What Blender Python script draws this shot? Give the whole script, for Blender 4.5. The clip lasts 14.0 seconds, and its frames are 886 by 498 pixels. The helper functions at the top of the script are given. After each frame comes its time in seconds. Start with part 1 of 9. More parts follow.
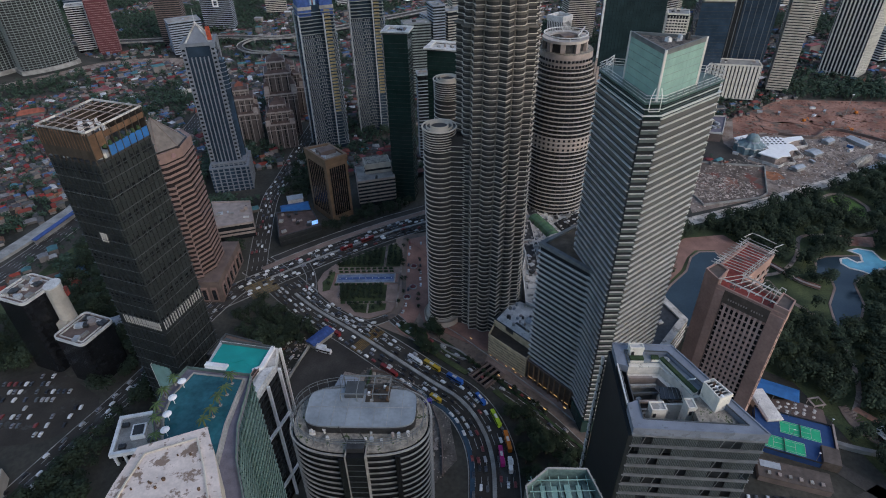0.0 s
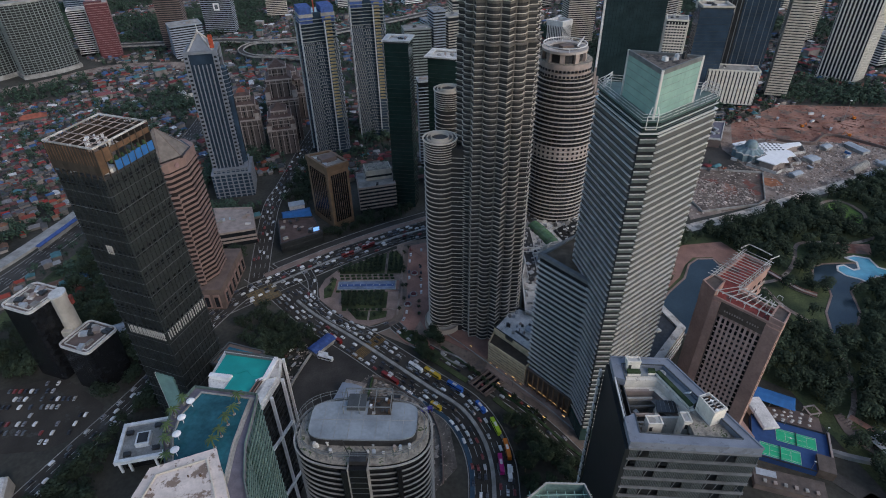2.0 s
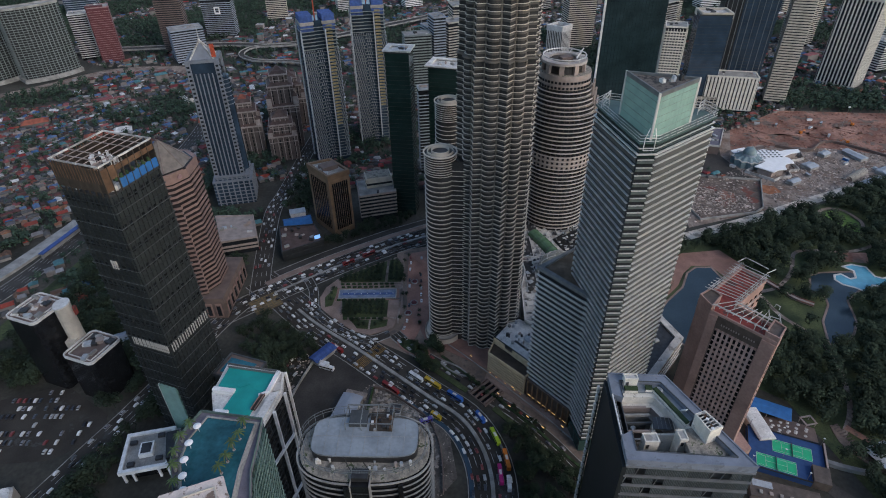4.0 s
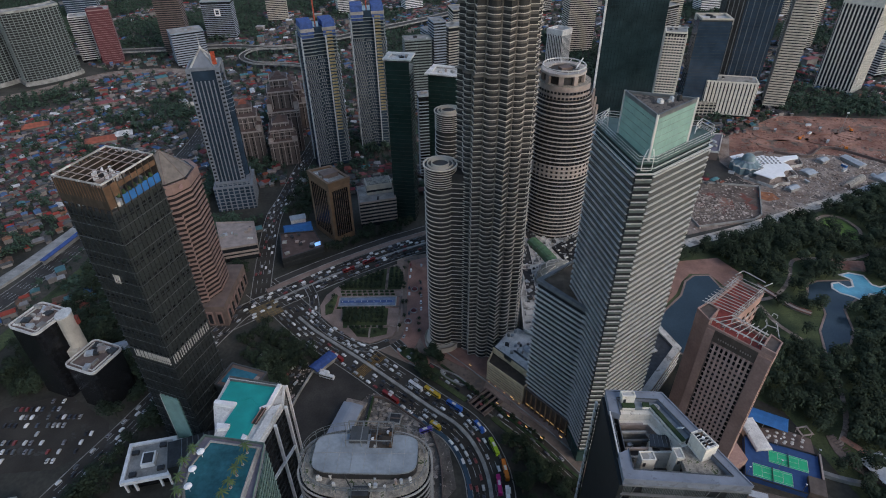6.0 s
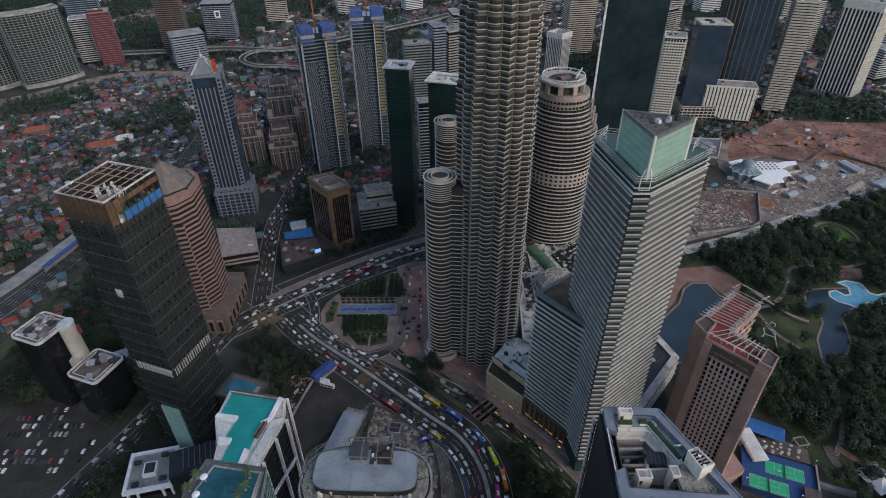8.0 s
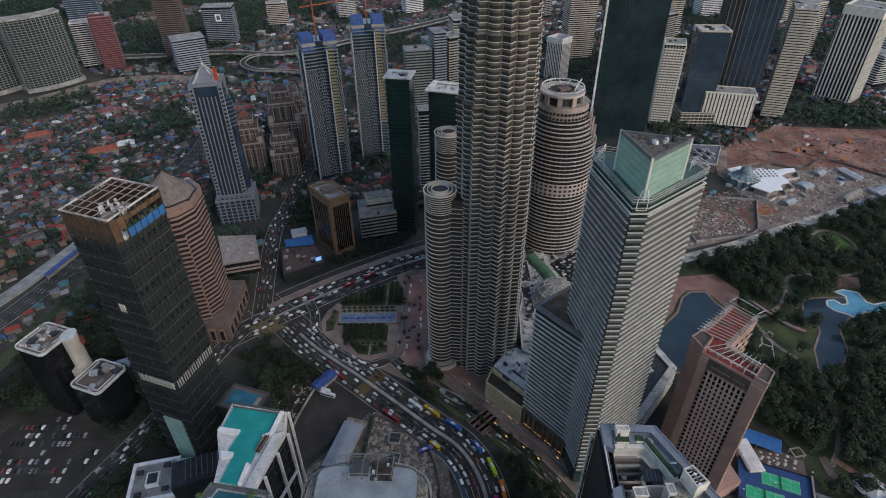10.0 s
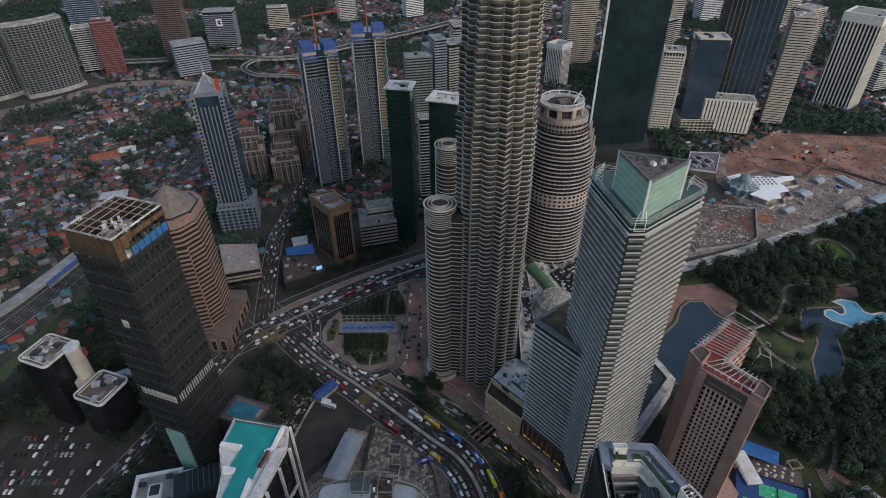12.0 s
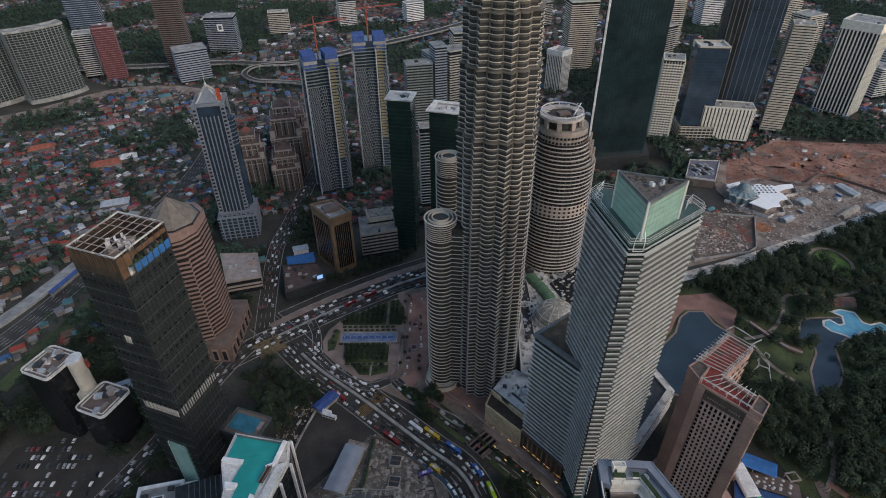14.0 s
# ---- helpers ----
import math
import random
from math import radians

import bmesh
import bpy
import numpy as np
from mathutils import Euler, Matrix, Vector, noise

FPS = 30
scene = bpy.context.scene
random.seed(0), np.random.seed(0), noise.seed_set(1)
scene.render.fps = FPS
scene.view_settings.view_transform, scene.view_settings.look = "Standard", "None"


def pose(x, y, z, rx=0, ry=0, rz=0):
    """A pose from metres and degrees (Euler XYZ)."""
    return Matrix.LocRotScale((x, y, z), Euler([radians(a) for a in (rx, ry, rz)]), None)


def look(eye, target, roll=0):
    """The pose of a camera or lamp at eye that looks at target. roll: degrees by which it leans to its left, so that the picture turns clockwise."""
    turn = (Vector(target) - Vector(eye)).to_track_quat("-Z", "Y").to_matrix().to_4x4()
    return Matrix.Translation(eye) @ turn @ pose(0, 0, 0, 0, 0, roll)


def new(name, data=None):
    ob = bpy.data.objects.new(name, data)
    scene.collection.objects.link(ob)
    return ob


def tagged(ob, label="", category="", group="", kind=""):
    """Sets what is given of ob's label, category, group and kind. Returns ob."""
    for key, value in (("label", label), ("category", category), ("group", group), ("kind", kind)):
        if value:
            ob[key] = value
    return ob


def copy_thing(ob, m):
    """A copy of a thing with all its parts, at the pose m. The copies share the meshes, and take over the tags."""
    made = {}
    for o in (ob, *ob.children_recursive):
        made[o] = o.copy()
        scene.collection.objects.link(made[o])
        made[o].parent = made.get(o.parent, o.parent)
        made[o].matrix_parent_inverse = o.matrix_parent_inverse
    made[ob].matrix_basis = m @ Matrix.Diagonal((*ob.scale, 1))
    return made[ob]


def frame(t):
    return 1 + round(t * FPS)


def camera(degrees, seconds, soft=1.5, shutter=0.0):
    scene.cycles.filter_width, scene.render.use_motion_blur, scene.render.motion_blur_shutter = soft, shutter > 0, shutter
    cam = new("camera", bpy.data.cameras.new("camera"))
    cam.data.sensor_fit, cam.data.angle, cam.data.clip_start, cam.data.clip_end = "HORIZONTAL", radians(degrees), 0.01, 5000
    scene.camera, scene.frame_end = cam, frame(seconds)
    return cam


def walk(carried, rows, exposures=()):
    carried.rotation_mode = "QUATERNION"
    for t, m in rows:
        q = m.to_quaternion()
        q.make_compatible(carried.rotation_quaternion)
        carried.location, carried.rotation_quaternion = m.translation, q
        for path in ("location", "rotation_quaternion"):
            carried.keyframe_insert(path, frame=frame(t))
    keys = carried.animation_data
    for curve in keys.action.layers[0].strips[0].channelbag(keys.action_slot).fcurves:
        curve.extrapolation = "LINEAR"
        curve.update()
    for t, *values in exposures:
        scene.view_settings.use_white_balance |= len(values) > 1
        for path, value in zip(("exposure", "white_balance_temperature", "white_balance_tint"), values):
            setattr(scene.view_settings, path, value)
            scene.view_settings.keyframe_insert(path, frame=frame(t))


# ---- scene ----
cam = camera(75.33, 14.0, soft=1.0)
EXPOSE = 0.17
# seconds, eye, pitch, yaw, lean
PATH = [
    (0.0, 0.00, 0.00, 273.47, -35.038, 0.000, 0.928),
    (0.5, -0.10, 0.06, 275.16, -35.047, 0.003, 0.906),
    (1.0, -0.17, 0.11, 276.96, -35.061, 0.003, 0.886),
    (1.5, -0.23, 0.18, 278.80, -35.078, 0.006, 0.875),
    (2.0, -0.23, 0.15, 280.83, -35.088, -0.006, 0.877),
    (2.5, -0.39, 0.36, 282.83, -35.093, -0.015, 0.879),
    (3.0, -0.46, 0.74, 284.97, -35.115, -0.021, 0.867),
    (5.5, -0.25, 3.82, 295.27, -35.351, -0.045, 0.706),
    (6.0, -0.27, 4.60, 297.28, -35.416, -0.059, 0.677),
    (6.5, -0.20, 5.43, 299.33, -35.486, -0.070, 0.646),
    (7.0, -0.16, 6.20, 301.44, -35.556, -0.079, 0.622),
    (7.5, -0.17, 6.99, 303.52, -35.624, -0.086, 0.605),
    (8.0, -0.12, 7.68, 305.45, -35.676, -0.085, 0.590),
    (10.5, 0.16, 10.70, 316.04, -35.807, -0.067, 0.500),
    (11.0, 0.18, 11.43, 318.06, -35.818, -0.065, 0.486),
    (11.5, 0.19, 12.12, 320.11, -35.818, -0.054, 0.478),
    (12.0, 0.25, 12.77, 322.25, -35.816, -0.049, 0.468),
    (12.5, 0.23, 13.38, 324.24, -35.817, -0.041, 0.458),
    (13.0, 0.13, 14.07, 326.26, -35.805, -0.037, 0.453),
    (13.5, 0.17, 14.94, 328.13, -35.778, -0.038, 0.440),
    (14.0, 0.14, 15.69, 329.87, -35.755, -0.036, 0.420),
]
walk(cam, [(t, pose(x, y, z, 90 + pitch, 0, yaw) @ pose(0, 0, 0, 0, 0, -lean)) for t, x, y, z, pitch, yaw, lean in PATH],
     [(0.0, EXPOSE, 6680, 10), (5.5, EXPOSE, 6820, 10), (14.0, EXPOSE, 7280, 10)])

# ---- light ----
world = bpy.data.worlds.new("world")
scene.world = world
world.use_nodes = True
wn, wl = world.node_tree.nodes, world.node_tree.links
sky = wn.new("ShaderNodeTexSky")
sky.sky_type, sky.sun_disc = "NISHITA", False
sky.sun_elevation, sky.sun_rotation = radians(28), radians(115)
sky.dust_density, sky.air_density, sky.ozone_density = 1.0, 1.0, 2.0
wn["Background"].inputs[1].default_value = 0.185
wl.new(sky.outputs[0], wn["Background"].inputs[0])
sun_data = bpy.data.lights.new("sun", "SUN")
sun_data.energy, sun_data.angle, sun_data.color = 1.0, radians(25), (1.0, 0.93, 0.9)
sun = new("sun", sun_data)
sun.matrix_world = look((300, -140, 300), (0, 200, 0))

# ---- materials ----


def mat(name, col, rough=0.7, metal=0.0, var=0.25, scale=0.3, fine=4.0, col2=None, rnd=0.0, island=0.0, bump=0.0, emit=0.0, ramp=None, spec=0.4, stain=None):
    """A surface whose colour varies at a coarse and a fine scale, in metres; rnd: by object; island: by loose piece."""
    m = bpy.data.materials.new(name)
    m.use_nodes = True
    n, l = m.node_tree.nodes, m.node_tree.links
    b = n["Principled BSDF"]
    b.inputs["Roughness"].default_value, b.inputs["Metallic"].default_value = rough, metal
    b.inputs["Specular IOR Level"].default_value = spec
    tc = n.new("ShaderNodeTexCoord")
    big, small = n.new("ShaderNodeTexNoise"), n.new("ShaderNodeTexNoise")
    for node, s in ((big, scale), (small, fine)):
        node.inputs["Scale"].default_value, node.inputs["Detail"].default_value = s, 5
        l.new(tc.outputs["Object"], node.inputs["Vector"])
    two = n.new("ShaderNodeMix")
    two.data_type = "RGBA"
    dark = tuple(c * (1 - var) for c in col)
    light = tuple(min(1.0, c * (1 + var * 0.7)) for c in (col2 or col))
    two.inputs[6].default_value, two.inputs[7].default_value = (*dark, 1), (*light, 1)
    wide = n.new("ShaderNodeMapRange")
    wide.inputs[1].default_value, wide.inputs[2].default_value = 0.33, 0.67
    l.new(big.outputs["Fac"], wide.inputs[0])
    l.new(wide.outputs[0], two.inputs[0])
    out = two.outputs[2]
    if ramp:
        r = n.new("ShaderNodeValToRGB")
        r.color_ramp.interpolation = "CONSTANT"
        while len(r.color_ramp.elements) < len(ramp):
            r.color_ramp.elements.new(0.5)
        for k, c in enumerate(ramp):
            r.color_ramp.elements[k].position, r.color_ramp.elements[k].color = k / len(ramp), (*c, 1)
        src = n.new("ShaderNodeNewGeometry").outputs["Random Per Island"] if island else n.new("ShaderNodeObjectInfo").outputs["Random"]
        l.new(src, r.inputs[0])
        mul = n.new("ShaderNodeMix")
        mul.data_type, mul.blend_type = "RGBA", "MULTIPLY"
        mul.inputs[0].default_value = 1
        l.new(r.outputs[0], mul.inputs[6])
        l.new(out, mul.inputs[7])
        out = mul.outputs[2]
    if stain:
        colour, level, size = stain
        sn, mr, mx_ = n.new("ShaderNodeTexNoise"), n.new("ShaderNodeMapRange"), n.new("ShaderNodeMix")
        sn.inputs["Scale"].default_value, sn.inputs["Detail"].default_value, sn.inputs["Roughness"].default_value = size, 8, 0.65
        l.new(tc.outputs["Object"], sn.inputs["Vector"])
        mr.inputs[1].default_value, mr.inputs[2].default_value = level, level + 0.05
        l.new(sn.outputs["Fac"], mr.inputs[0])
        mx_.data_type = "RGBA"
        mx_.inputs[7].default_value = (*colour, 1)
        l.new(mr.outputs[0], mx_.inputs[0])
        l.new(out, mx_.inputs[6])
        out = mx_.outputs[2]
    hsv = n.new("ShaderNodeHueSaturation")
    l.new(out, hsv.inputs["Color"])
    grain = n.new("ShaderNodeMapRange")
    grain.inputs[1].default_value, grain.inputs[2].default_value = 0.3, 0.7
    grain.inputs[3].default_value, grain.inputs[4].default_value = 1 - var * 0.5, 1 + var * 0.5
    l.new(small.outputs["Fac"], grain.inputs[0])
    val = grain.outputs[0]
    if rnd or (island and not ramp):
        o = n.new("ShaderNodeObjectInfo").outputs["Random"] if rnd else n.new("ShaderNodeNewGeometry").outputs["Random Per Island"]
        k = rnd or island
        rr = n.new("ShaderNodeMapRange")
        rr.inputs[3].default_value, rr.inputs[4].default_value = 1 - k, 1 + k
        l.new(o, rr.inputs[0])
        mm = n.new("ShaderNodeMath")
        mm.operation = "MULTIPLY"
        l.new(val, mm.inputs[0])
        l.new(rr.outputs[0], mm.inputs[1])
        val = mm.outputs[0]
    l.new(val, hsv.inputs["Value"])
    l.new(hsv.outputs[0], b.inputs["Base Color"])
    if bump:
        bp = n.new("ShaderNodeBump")
        bp.inputs["Strength"].default_value, bp.inputs["Distance"].default_value = bump, 0.3
        l.new(small.outputs["Fac"], bp.inputs["Height"])
        l.new(bp.outputs[0], b.inputs["Normal"])
    if emit:
        b.inputs["Emission Color"].default_value, b.inputs["Emission Strength"].default_value = (*col, 1), emit
    return m


M = dict(
    earth=mat("earth", (0.028, 0.032, 0.024), 0.95, var=0.5, scale=0.02, fine=0.4, col2=(0.06, 0.055, 0.045)),
    asphalt=mat("asphalt", (0.05, 0.044, 0.037), 0.9, var=0.3, scale=0.05, fine=1.5, spec=0.25, stain=((0.07, 0.068, 0.065), 0.57, 0.08)),
    asphalt_old=mat("old_asphalt", (0.05, 0.045, 0.04), 0.9, var=0.35, scale=0.06, fine=1.0),
    paving=mat("paving", (0.25, 0.18, 0.15), 0.85, var=0.3, scale=0.08, fine=1.2),
    paving_red=mat("red_paving", (0.27, 0.15, 0.118), 0.85, var=0.3, scale=0.08, fine=1.2),
    concrete=mat("concrete", (0.3, 0.29, 0.27), 0.85, var=0.35, scale=0.12, fine=1.5),
    concrete_white=mat("pale_concrete", (0.62, 0.6, 0.57), 0.8, var=0.25, scale=0.15, fine=1.2, stain=((0.36, 0.34, 0.31), 0.6, 0.5)),
    white=mat("white_paint", (0.78, 0.77, 0.76), 0.6, var=0.16, scale=0.2, fine=1.5),
    grass=mat("grass", (0.036, 0.058, 0.024), 0.95, var=0.5, scale=0.05, fine=0.8, col2=(0.06, 0.075, 0.03)),
    hedge=mat("hedge", (0.03, 0.055, 0.022), 0.95, var=0.5, scale=0.3, fine=2),
    leaf=mat("leaves", (0.033, 0.047, 0.028), 0.95, var=0.35, scale=0.2, fine=1.5, rnd=0.4, spec=0.08),
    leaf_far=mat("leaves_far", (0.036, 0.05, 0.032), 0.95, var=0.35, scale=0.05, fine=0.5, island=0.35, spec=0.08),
    # paler green for the far trees: distance haze put into the leaf colour
    leaf_hazed=mat("hazed_leaves", (0.055, 0.085, 0.06), 0.95, var=0.35, scale=0.05, fine=0.5, island=0.35, spec=0.08),
    site_clay=mat("rust_clay", (0.3, 0.12, 0.06), 0.95, var=0.4, scale=0.2),
    palm=mat("palm_leaves", (0.065, 0.105, 0.032), 0.7, var=0.3, rnd=0.2),
    bark=mat("bark", (0.12, 0.09, 0.065), 0.95, var=0.4, scale=1),
    water=mat("lake_water", (0.03, 0.05, 0.065), 0.12, var=0.2, scale=0.03, fine=1.0, bump=0.1),
    pool=mat("pool_water", (0.12, 0.38, 0.5), 0.15, var=0.2, scale=0.1, fine=1.0, bump=0.08),
    pool_dark=mat("dark_pool_water", (0.02, 0.095, 0.115), 0.12, var=0.35, scale=0.15, fine=1.0, bump=0.08),
    soil_red=mat("red_soil", (0.25, 0.095, 0.065), 0.95, var=0.5, scale=0.03, fine=0.4, col2=(0.29, 0.16, 0.12), stain=((0.15, 0.11, 0.09), 0.53, 0.05)),
    soil=mat("sandy_soil", (0.32, 0.215, 0.165), 0.95, var=0.5, scale=0.06, fine=0.6, col2=(0.24, 0.2, 0.17), stain=((0.14, 0.11, 0.095), 0.54, 0.07)),
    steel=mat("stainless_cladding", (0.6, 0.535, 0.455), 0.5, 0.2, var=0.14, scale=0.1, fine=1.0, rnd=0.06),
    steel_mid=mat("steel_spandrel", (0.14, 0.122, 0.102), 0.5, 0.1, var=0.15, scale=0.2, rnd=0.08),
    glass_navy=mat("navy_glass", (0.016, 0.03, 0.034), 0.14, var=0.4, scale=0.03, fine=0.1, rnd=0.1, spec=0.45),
    # dark copy of the cladding steel: shade between the ledges put into colour
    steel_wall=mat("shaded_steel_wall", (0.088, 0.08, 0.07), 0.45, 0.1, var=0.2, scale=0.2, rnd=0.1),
    steel_gap=mat("tower_window_glass", (0.04, 0.039, 0.038), 0.25, 0.0, var=0.3, scale=0.1),
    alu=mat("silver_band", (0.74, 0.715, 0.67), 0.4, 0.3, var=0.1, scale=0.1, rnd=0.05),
    # darker copy of the silver band, with the shade under the ledges coloured in
    alu_shade=mat("shaded_louvre_band", (0.105, 0.105, 0.1), 0.5, 0.2, var=0.15, scale=0.15, rnd=0.08),
    corner_green=mat("green_grey_slab", (0.095, 0.11, 0.102), 0.5, var=0.2, scale=0.3, rnd=0.1),
    deck_grey=mat("blue_grey_deck", (0.235, 0.265, 0.29), 0.6, var=0.2, scale=0.15, fine=0.8),
    brown_tile=mat("brown_roof_tile", (0.1, 0.065, 0.055), 0.8, var=0.3, scale=0.2),
    palace_wall=mat("dark_palace_stone", (0.12, 0.095, 0.085), 0.8, var=0.25, scale=0.15),
    palace_trim=mat("pale_palace_stone", (0.38, 0.32, 0.29), 0.8, var=0.2, scale=0.2, rnd=0.1),
    sand=mat("sandy_track", (0.62, 0.53, 0.44), 0.95, var=0.35, scale=0.1, fine=1.0, stain=((0.3, 0.25, 0.2), 0.55, 0.12)),
    roof_pale=mat("dusty_pale_roof", (0.52, 0.495, 0.46), 0.85, var=0.25, scale=0.1, fine=1.0, stain=((0.28, 0.26, 0.235), 0.53, 0.12)),
    cream=mat("cream_render", (0.72, 0.67, 0.58), 0.75, var=0.15, scale=0.3, fine=1.5, stain=((0.42, 0.38, 0.32), 0.6, 0.4)),
    bronze_dark=mat("dark_bronze", (0.05, 0.038, 0.028), 0.6, var=0.3, scale=0.3, rnd=0.2),
    pier_blue=mat("blue_grey_pier", (0.19, 0.205, 0.23), 0.6, var=0.15, scale=0.2),
    dome_teal=mat("teal_grey_dome", (0.17, 0.23, 0.24), 0.5, var=0.25, scale=0.3),
    clay=mat("dark_clay", (0.14, 0.105, 0.085), 0.9, var=0.5, scale=0.08, fine=0.6, stain=((0.17, 0.06, 0.045), 0.56, 0.05)),
    glass=mat("dark_glass", (0.02, 0.023, 0.027), 0.12, var=0.3, scale=0.1, rnd=0.2, spec=0.6),
    glass_grey=mat("grey_glass", (0.024, 0.026, 0.028), 0.3, var=0.3, scale=0.1, rnd=0.25, spec=0.2),
    glass_green=mat("green_glass", (0.025, 0.055, 0.05), 0.13, var=0.35, scale=0.08, rnd=0.2, spec=0.5),
    slab_mid=mat("grey_slab", (0.17, 0.175, 0.175), 0.7, var=0.2, scale=0.3, rnd=0.1),
    slab_dark=mat("dark_slab", (0.07, 0.076, 0.08), 0.6, var=0.2, scale=0.3, rnd=0.1),
    glass_pale=mat("pale_green_glass", (0.27, 0.42, 0.36), 0.2, var=0.12, scale=0.2, rnd=0.1),
    glass_blue=mat("blue_glass", (0.03, 0.05, 0.075), 0.13, var=0.3, scale=0.08, rnd=0.2, spec=0.6),
    glass_black=mat("black_green_glass", (0.016, 0.034, 0.03), 0.16, var=0.35, scale=0.04, fine=0.2, rnd=0.1, spec=0.4),
    charcoal=mat("charcoal_cladding", (0.024, 0.028, 0.029), 0.4, var=0.25, scale=0.2, rnd=0.1),
    mullion=mat("pale_mullion", (0.17, 0.18, 0.18), 0.5, 0.2, var=0.2, rnd=0.2),
    rust=mat("rusty_cladding", (0.115, 0.064, 0.036), 0.7, var=0.35, scale=0.3, rnd=0.2),
    round_band=mat("beige_spandrel", (0.45, 0.4, 0.365), 0.7, var=0.15, scale=0.2, rnd=0.06),
    stone_mid=mat("pinkish_stone", (0.33, 0.27, 0.24), 0.8, var=0.2, scale=0.2),
    pink=mat("pink_granite", (0.245, 0.16, 0.137), 0.65, var=0.2, scale=0.2, rnd=0.08),
    pink_dark=mat("pink_tower_glass", (0.03, 0.025, 0.025), 0.2, var=0.3),
    brown_dark=mat("dark_brown_stone", (0.1, 0.075, 0.06), 0.6, var=0.3, scale=0.3),
    bright_white=mat("bright_white_roof", (0.88, 0.87, 0.86), 0.6, var=0.06, scale=0.2),
    pink_pale=mat("pale_pink_band", (0.32, 0.2, 0.195), 0.8, var=0.15, rnd=0.1),
    hotel=mat("hotel_stone", (0.36, 0.225, 0.185), 0.75, var=0.2, scale=0.1, fine=0.8),
    red=mat("red_roof_paint", (0.28, 0.05, 0.038), 0.75, var=0.4, scale=0.2, stain=((0.1, 0.045, 0.04), 0.55, 0.2)),
    red_tile=mat("red_roof_tile", (0.3, 0.09, 0.055), 0.8, var=0.3, scale=0.2),
    stone_warm=mat("warm_stone", (0.15, 0.11, 0.095), 0.8, var=0.25, scale=0.15),
    brown=mat("bronze_cladding", (0.21, 0.135, 0.085), 0.5, 0.2, var=0.2, scale=0.2, rnd=0.1),
    beige=mat("beige_render", (0.5, 0.45, 0.38), 0.8, var=0.2, scale=0.15),
    # tan stone, its colour brightened and warmed to hold the lamps' glow
    tan=mat("lamplit_tan_stone", (0.58, 0.45, 0.29), 0.7, var=0.25, scale=0.3),
    grey_roof=mat("grey_roof_deck", (0.36, 0.39, 0.42), 0.6, var=0.18, scale=0.2, fine=0.8),
    grey_blue=mat("grey_blue_cladding", (0.27, 0.3, 0.35), 0.55, var=0.14, scale=0.15),
    teal=mat("teal_roof_membrane", (0.008, 0.29, 0.265), 0.5, var=0.14, scale=0.15),
    blue_roof=mat("blue_roof_sheet", (0.025, 0.13, 0.34), 0.55, var=0.2, scale=0.3),
    blue_net=mat("blue_safety_net", (0.045, 0.09, 0.26), 0.9, var=0.3, scale=0.4),
    court=mat("green_court", (0.015, 0.4, 0.19), 0.8, var=0.12, scale=0.3),
    court_blue=mat("blue_court_edge", (0.022, 0.065, 0.18), 0.8, var=0.15, scale=0.3),
    line=mat("road_paint", (0.46, 0.46, 0.44), 0.8, var=0.3, scale=0.5),
    yellow=mat("yellow_road_paint", (0.25, 0.155, 0.05), 0.8, var=0.4, scale=0.4),
    soil_grey=mat("grey_site_soil", (0.13, 0.115, 0.1), 0.95, var=0.45, scale=0.1, fine=0.8),
    apron=mat("brown_apron", (0.2, 0.15, 0.12), 0.9, var=0.35, scale=0.06, fine=0.8, stain=((0.11, 0.09, 0.078), 0.55, 0.1)),
    hotel_light=mat("hotel_pier_stone", (0.5, 0.345, 0.3), 0.75, var=0.15, scale=0.2),
    spoil_red=mat("red_spoil", (0.24, 0.115, 0.085), 0.95, var=0.4, scale=0.2, island=0.5),
    maroon=mat("maroon_cladding", (0.12, 0.035, 0.04), 0.8, var=0.2, rnd=0.15),
    condo=mat("condo_grey", (0.2, 0.225, 0.22), 0.8, var=0.2, rnd=0.1),
    rim_blue=mat("grey_rim_sheet", (0.2, 0.22, 0.26), 0.6, var=0.15, scale=0.2, stain=((0.15, 0.165, 0.19), 0.58, 0.3)),
    louvre=mat("green_louvre", (0.13, 0.19, 0.17), 0.45, 0.1, var=0.3, scale=0.6, fine=3, rnd=0.15),
    screen_grey=mat("grey_louvre", (0.075, 0.088, 0.085), 0.5, 0.1, var=0.3, scale=0.8, rnd=0.1),
    deck_violet=mat("violet_grey_deck", (0.15, 0.14, 0.17), 0.8, var=0.2, scale=0.5),
    gravel=mat("roof_gravel", (0.25, 0.23, 0.2), 0.95, var=0.45, scale=0.4, fine=2.5, col2=(0.34, 0.3, 0.25), stain=((0.08, 0.1, 0.05), 0.57, 0.4)),
    rubble=mat("rubble", (0.36, 0.3, 0.26), 0.95, var=0.45, scale=0.4, island=0.75),
    rubble_pale=mat("broken_concrete", (0.27, 0.235, 0.205), 0.95, var=0.4, scale=0.3, island=0.45),
    dark=mat("dark_metal", (0.05, 0.05, 0.052), 0.5, 0.3, var=0.3, scale=0.4),
    car=mat("car_paint", (1, 1, 1), 0.3, var=0.05, ramp=[(0.75, 0.75, 0.75), (0.4, 0.41, 0.43), (0.8, 0.8, 0.79), (0.03, 0.03, 0.035), (0.4, 0.4, 0.4), (0.1, 0.11, 0.12), (0.62, 0.62, 0.61), (0.02, 0.02, 0.025), (0.2, 0.2, 0.22), (0.5, 0.5, 0.48), (0.05, 0.06, 0.08)]),
    tyre=mat("tyre", (0.02, 0.02, 0.02), 0.9, var=0.2),
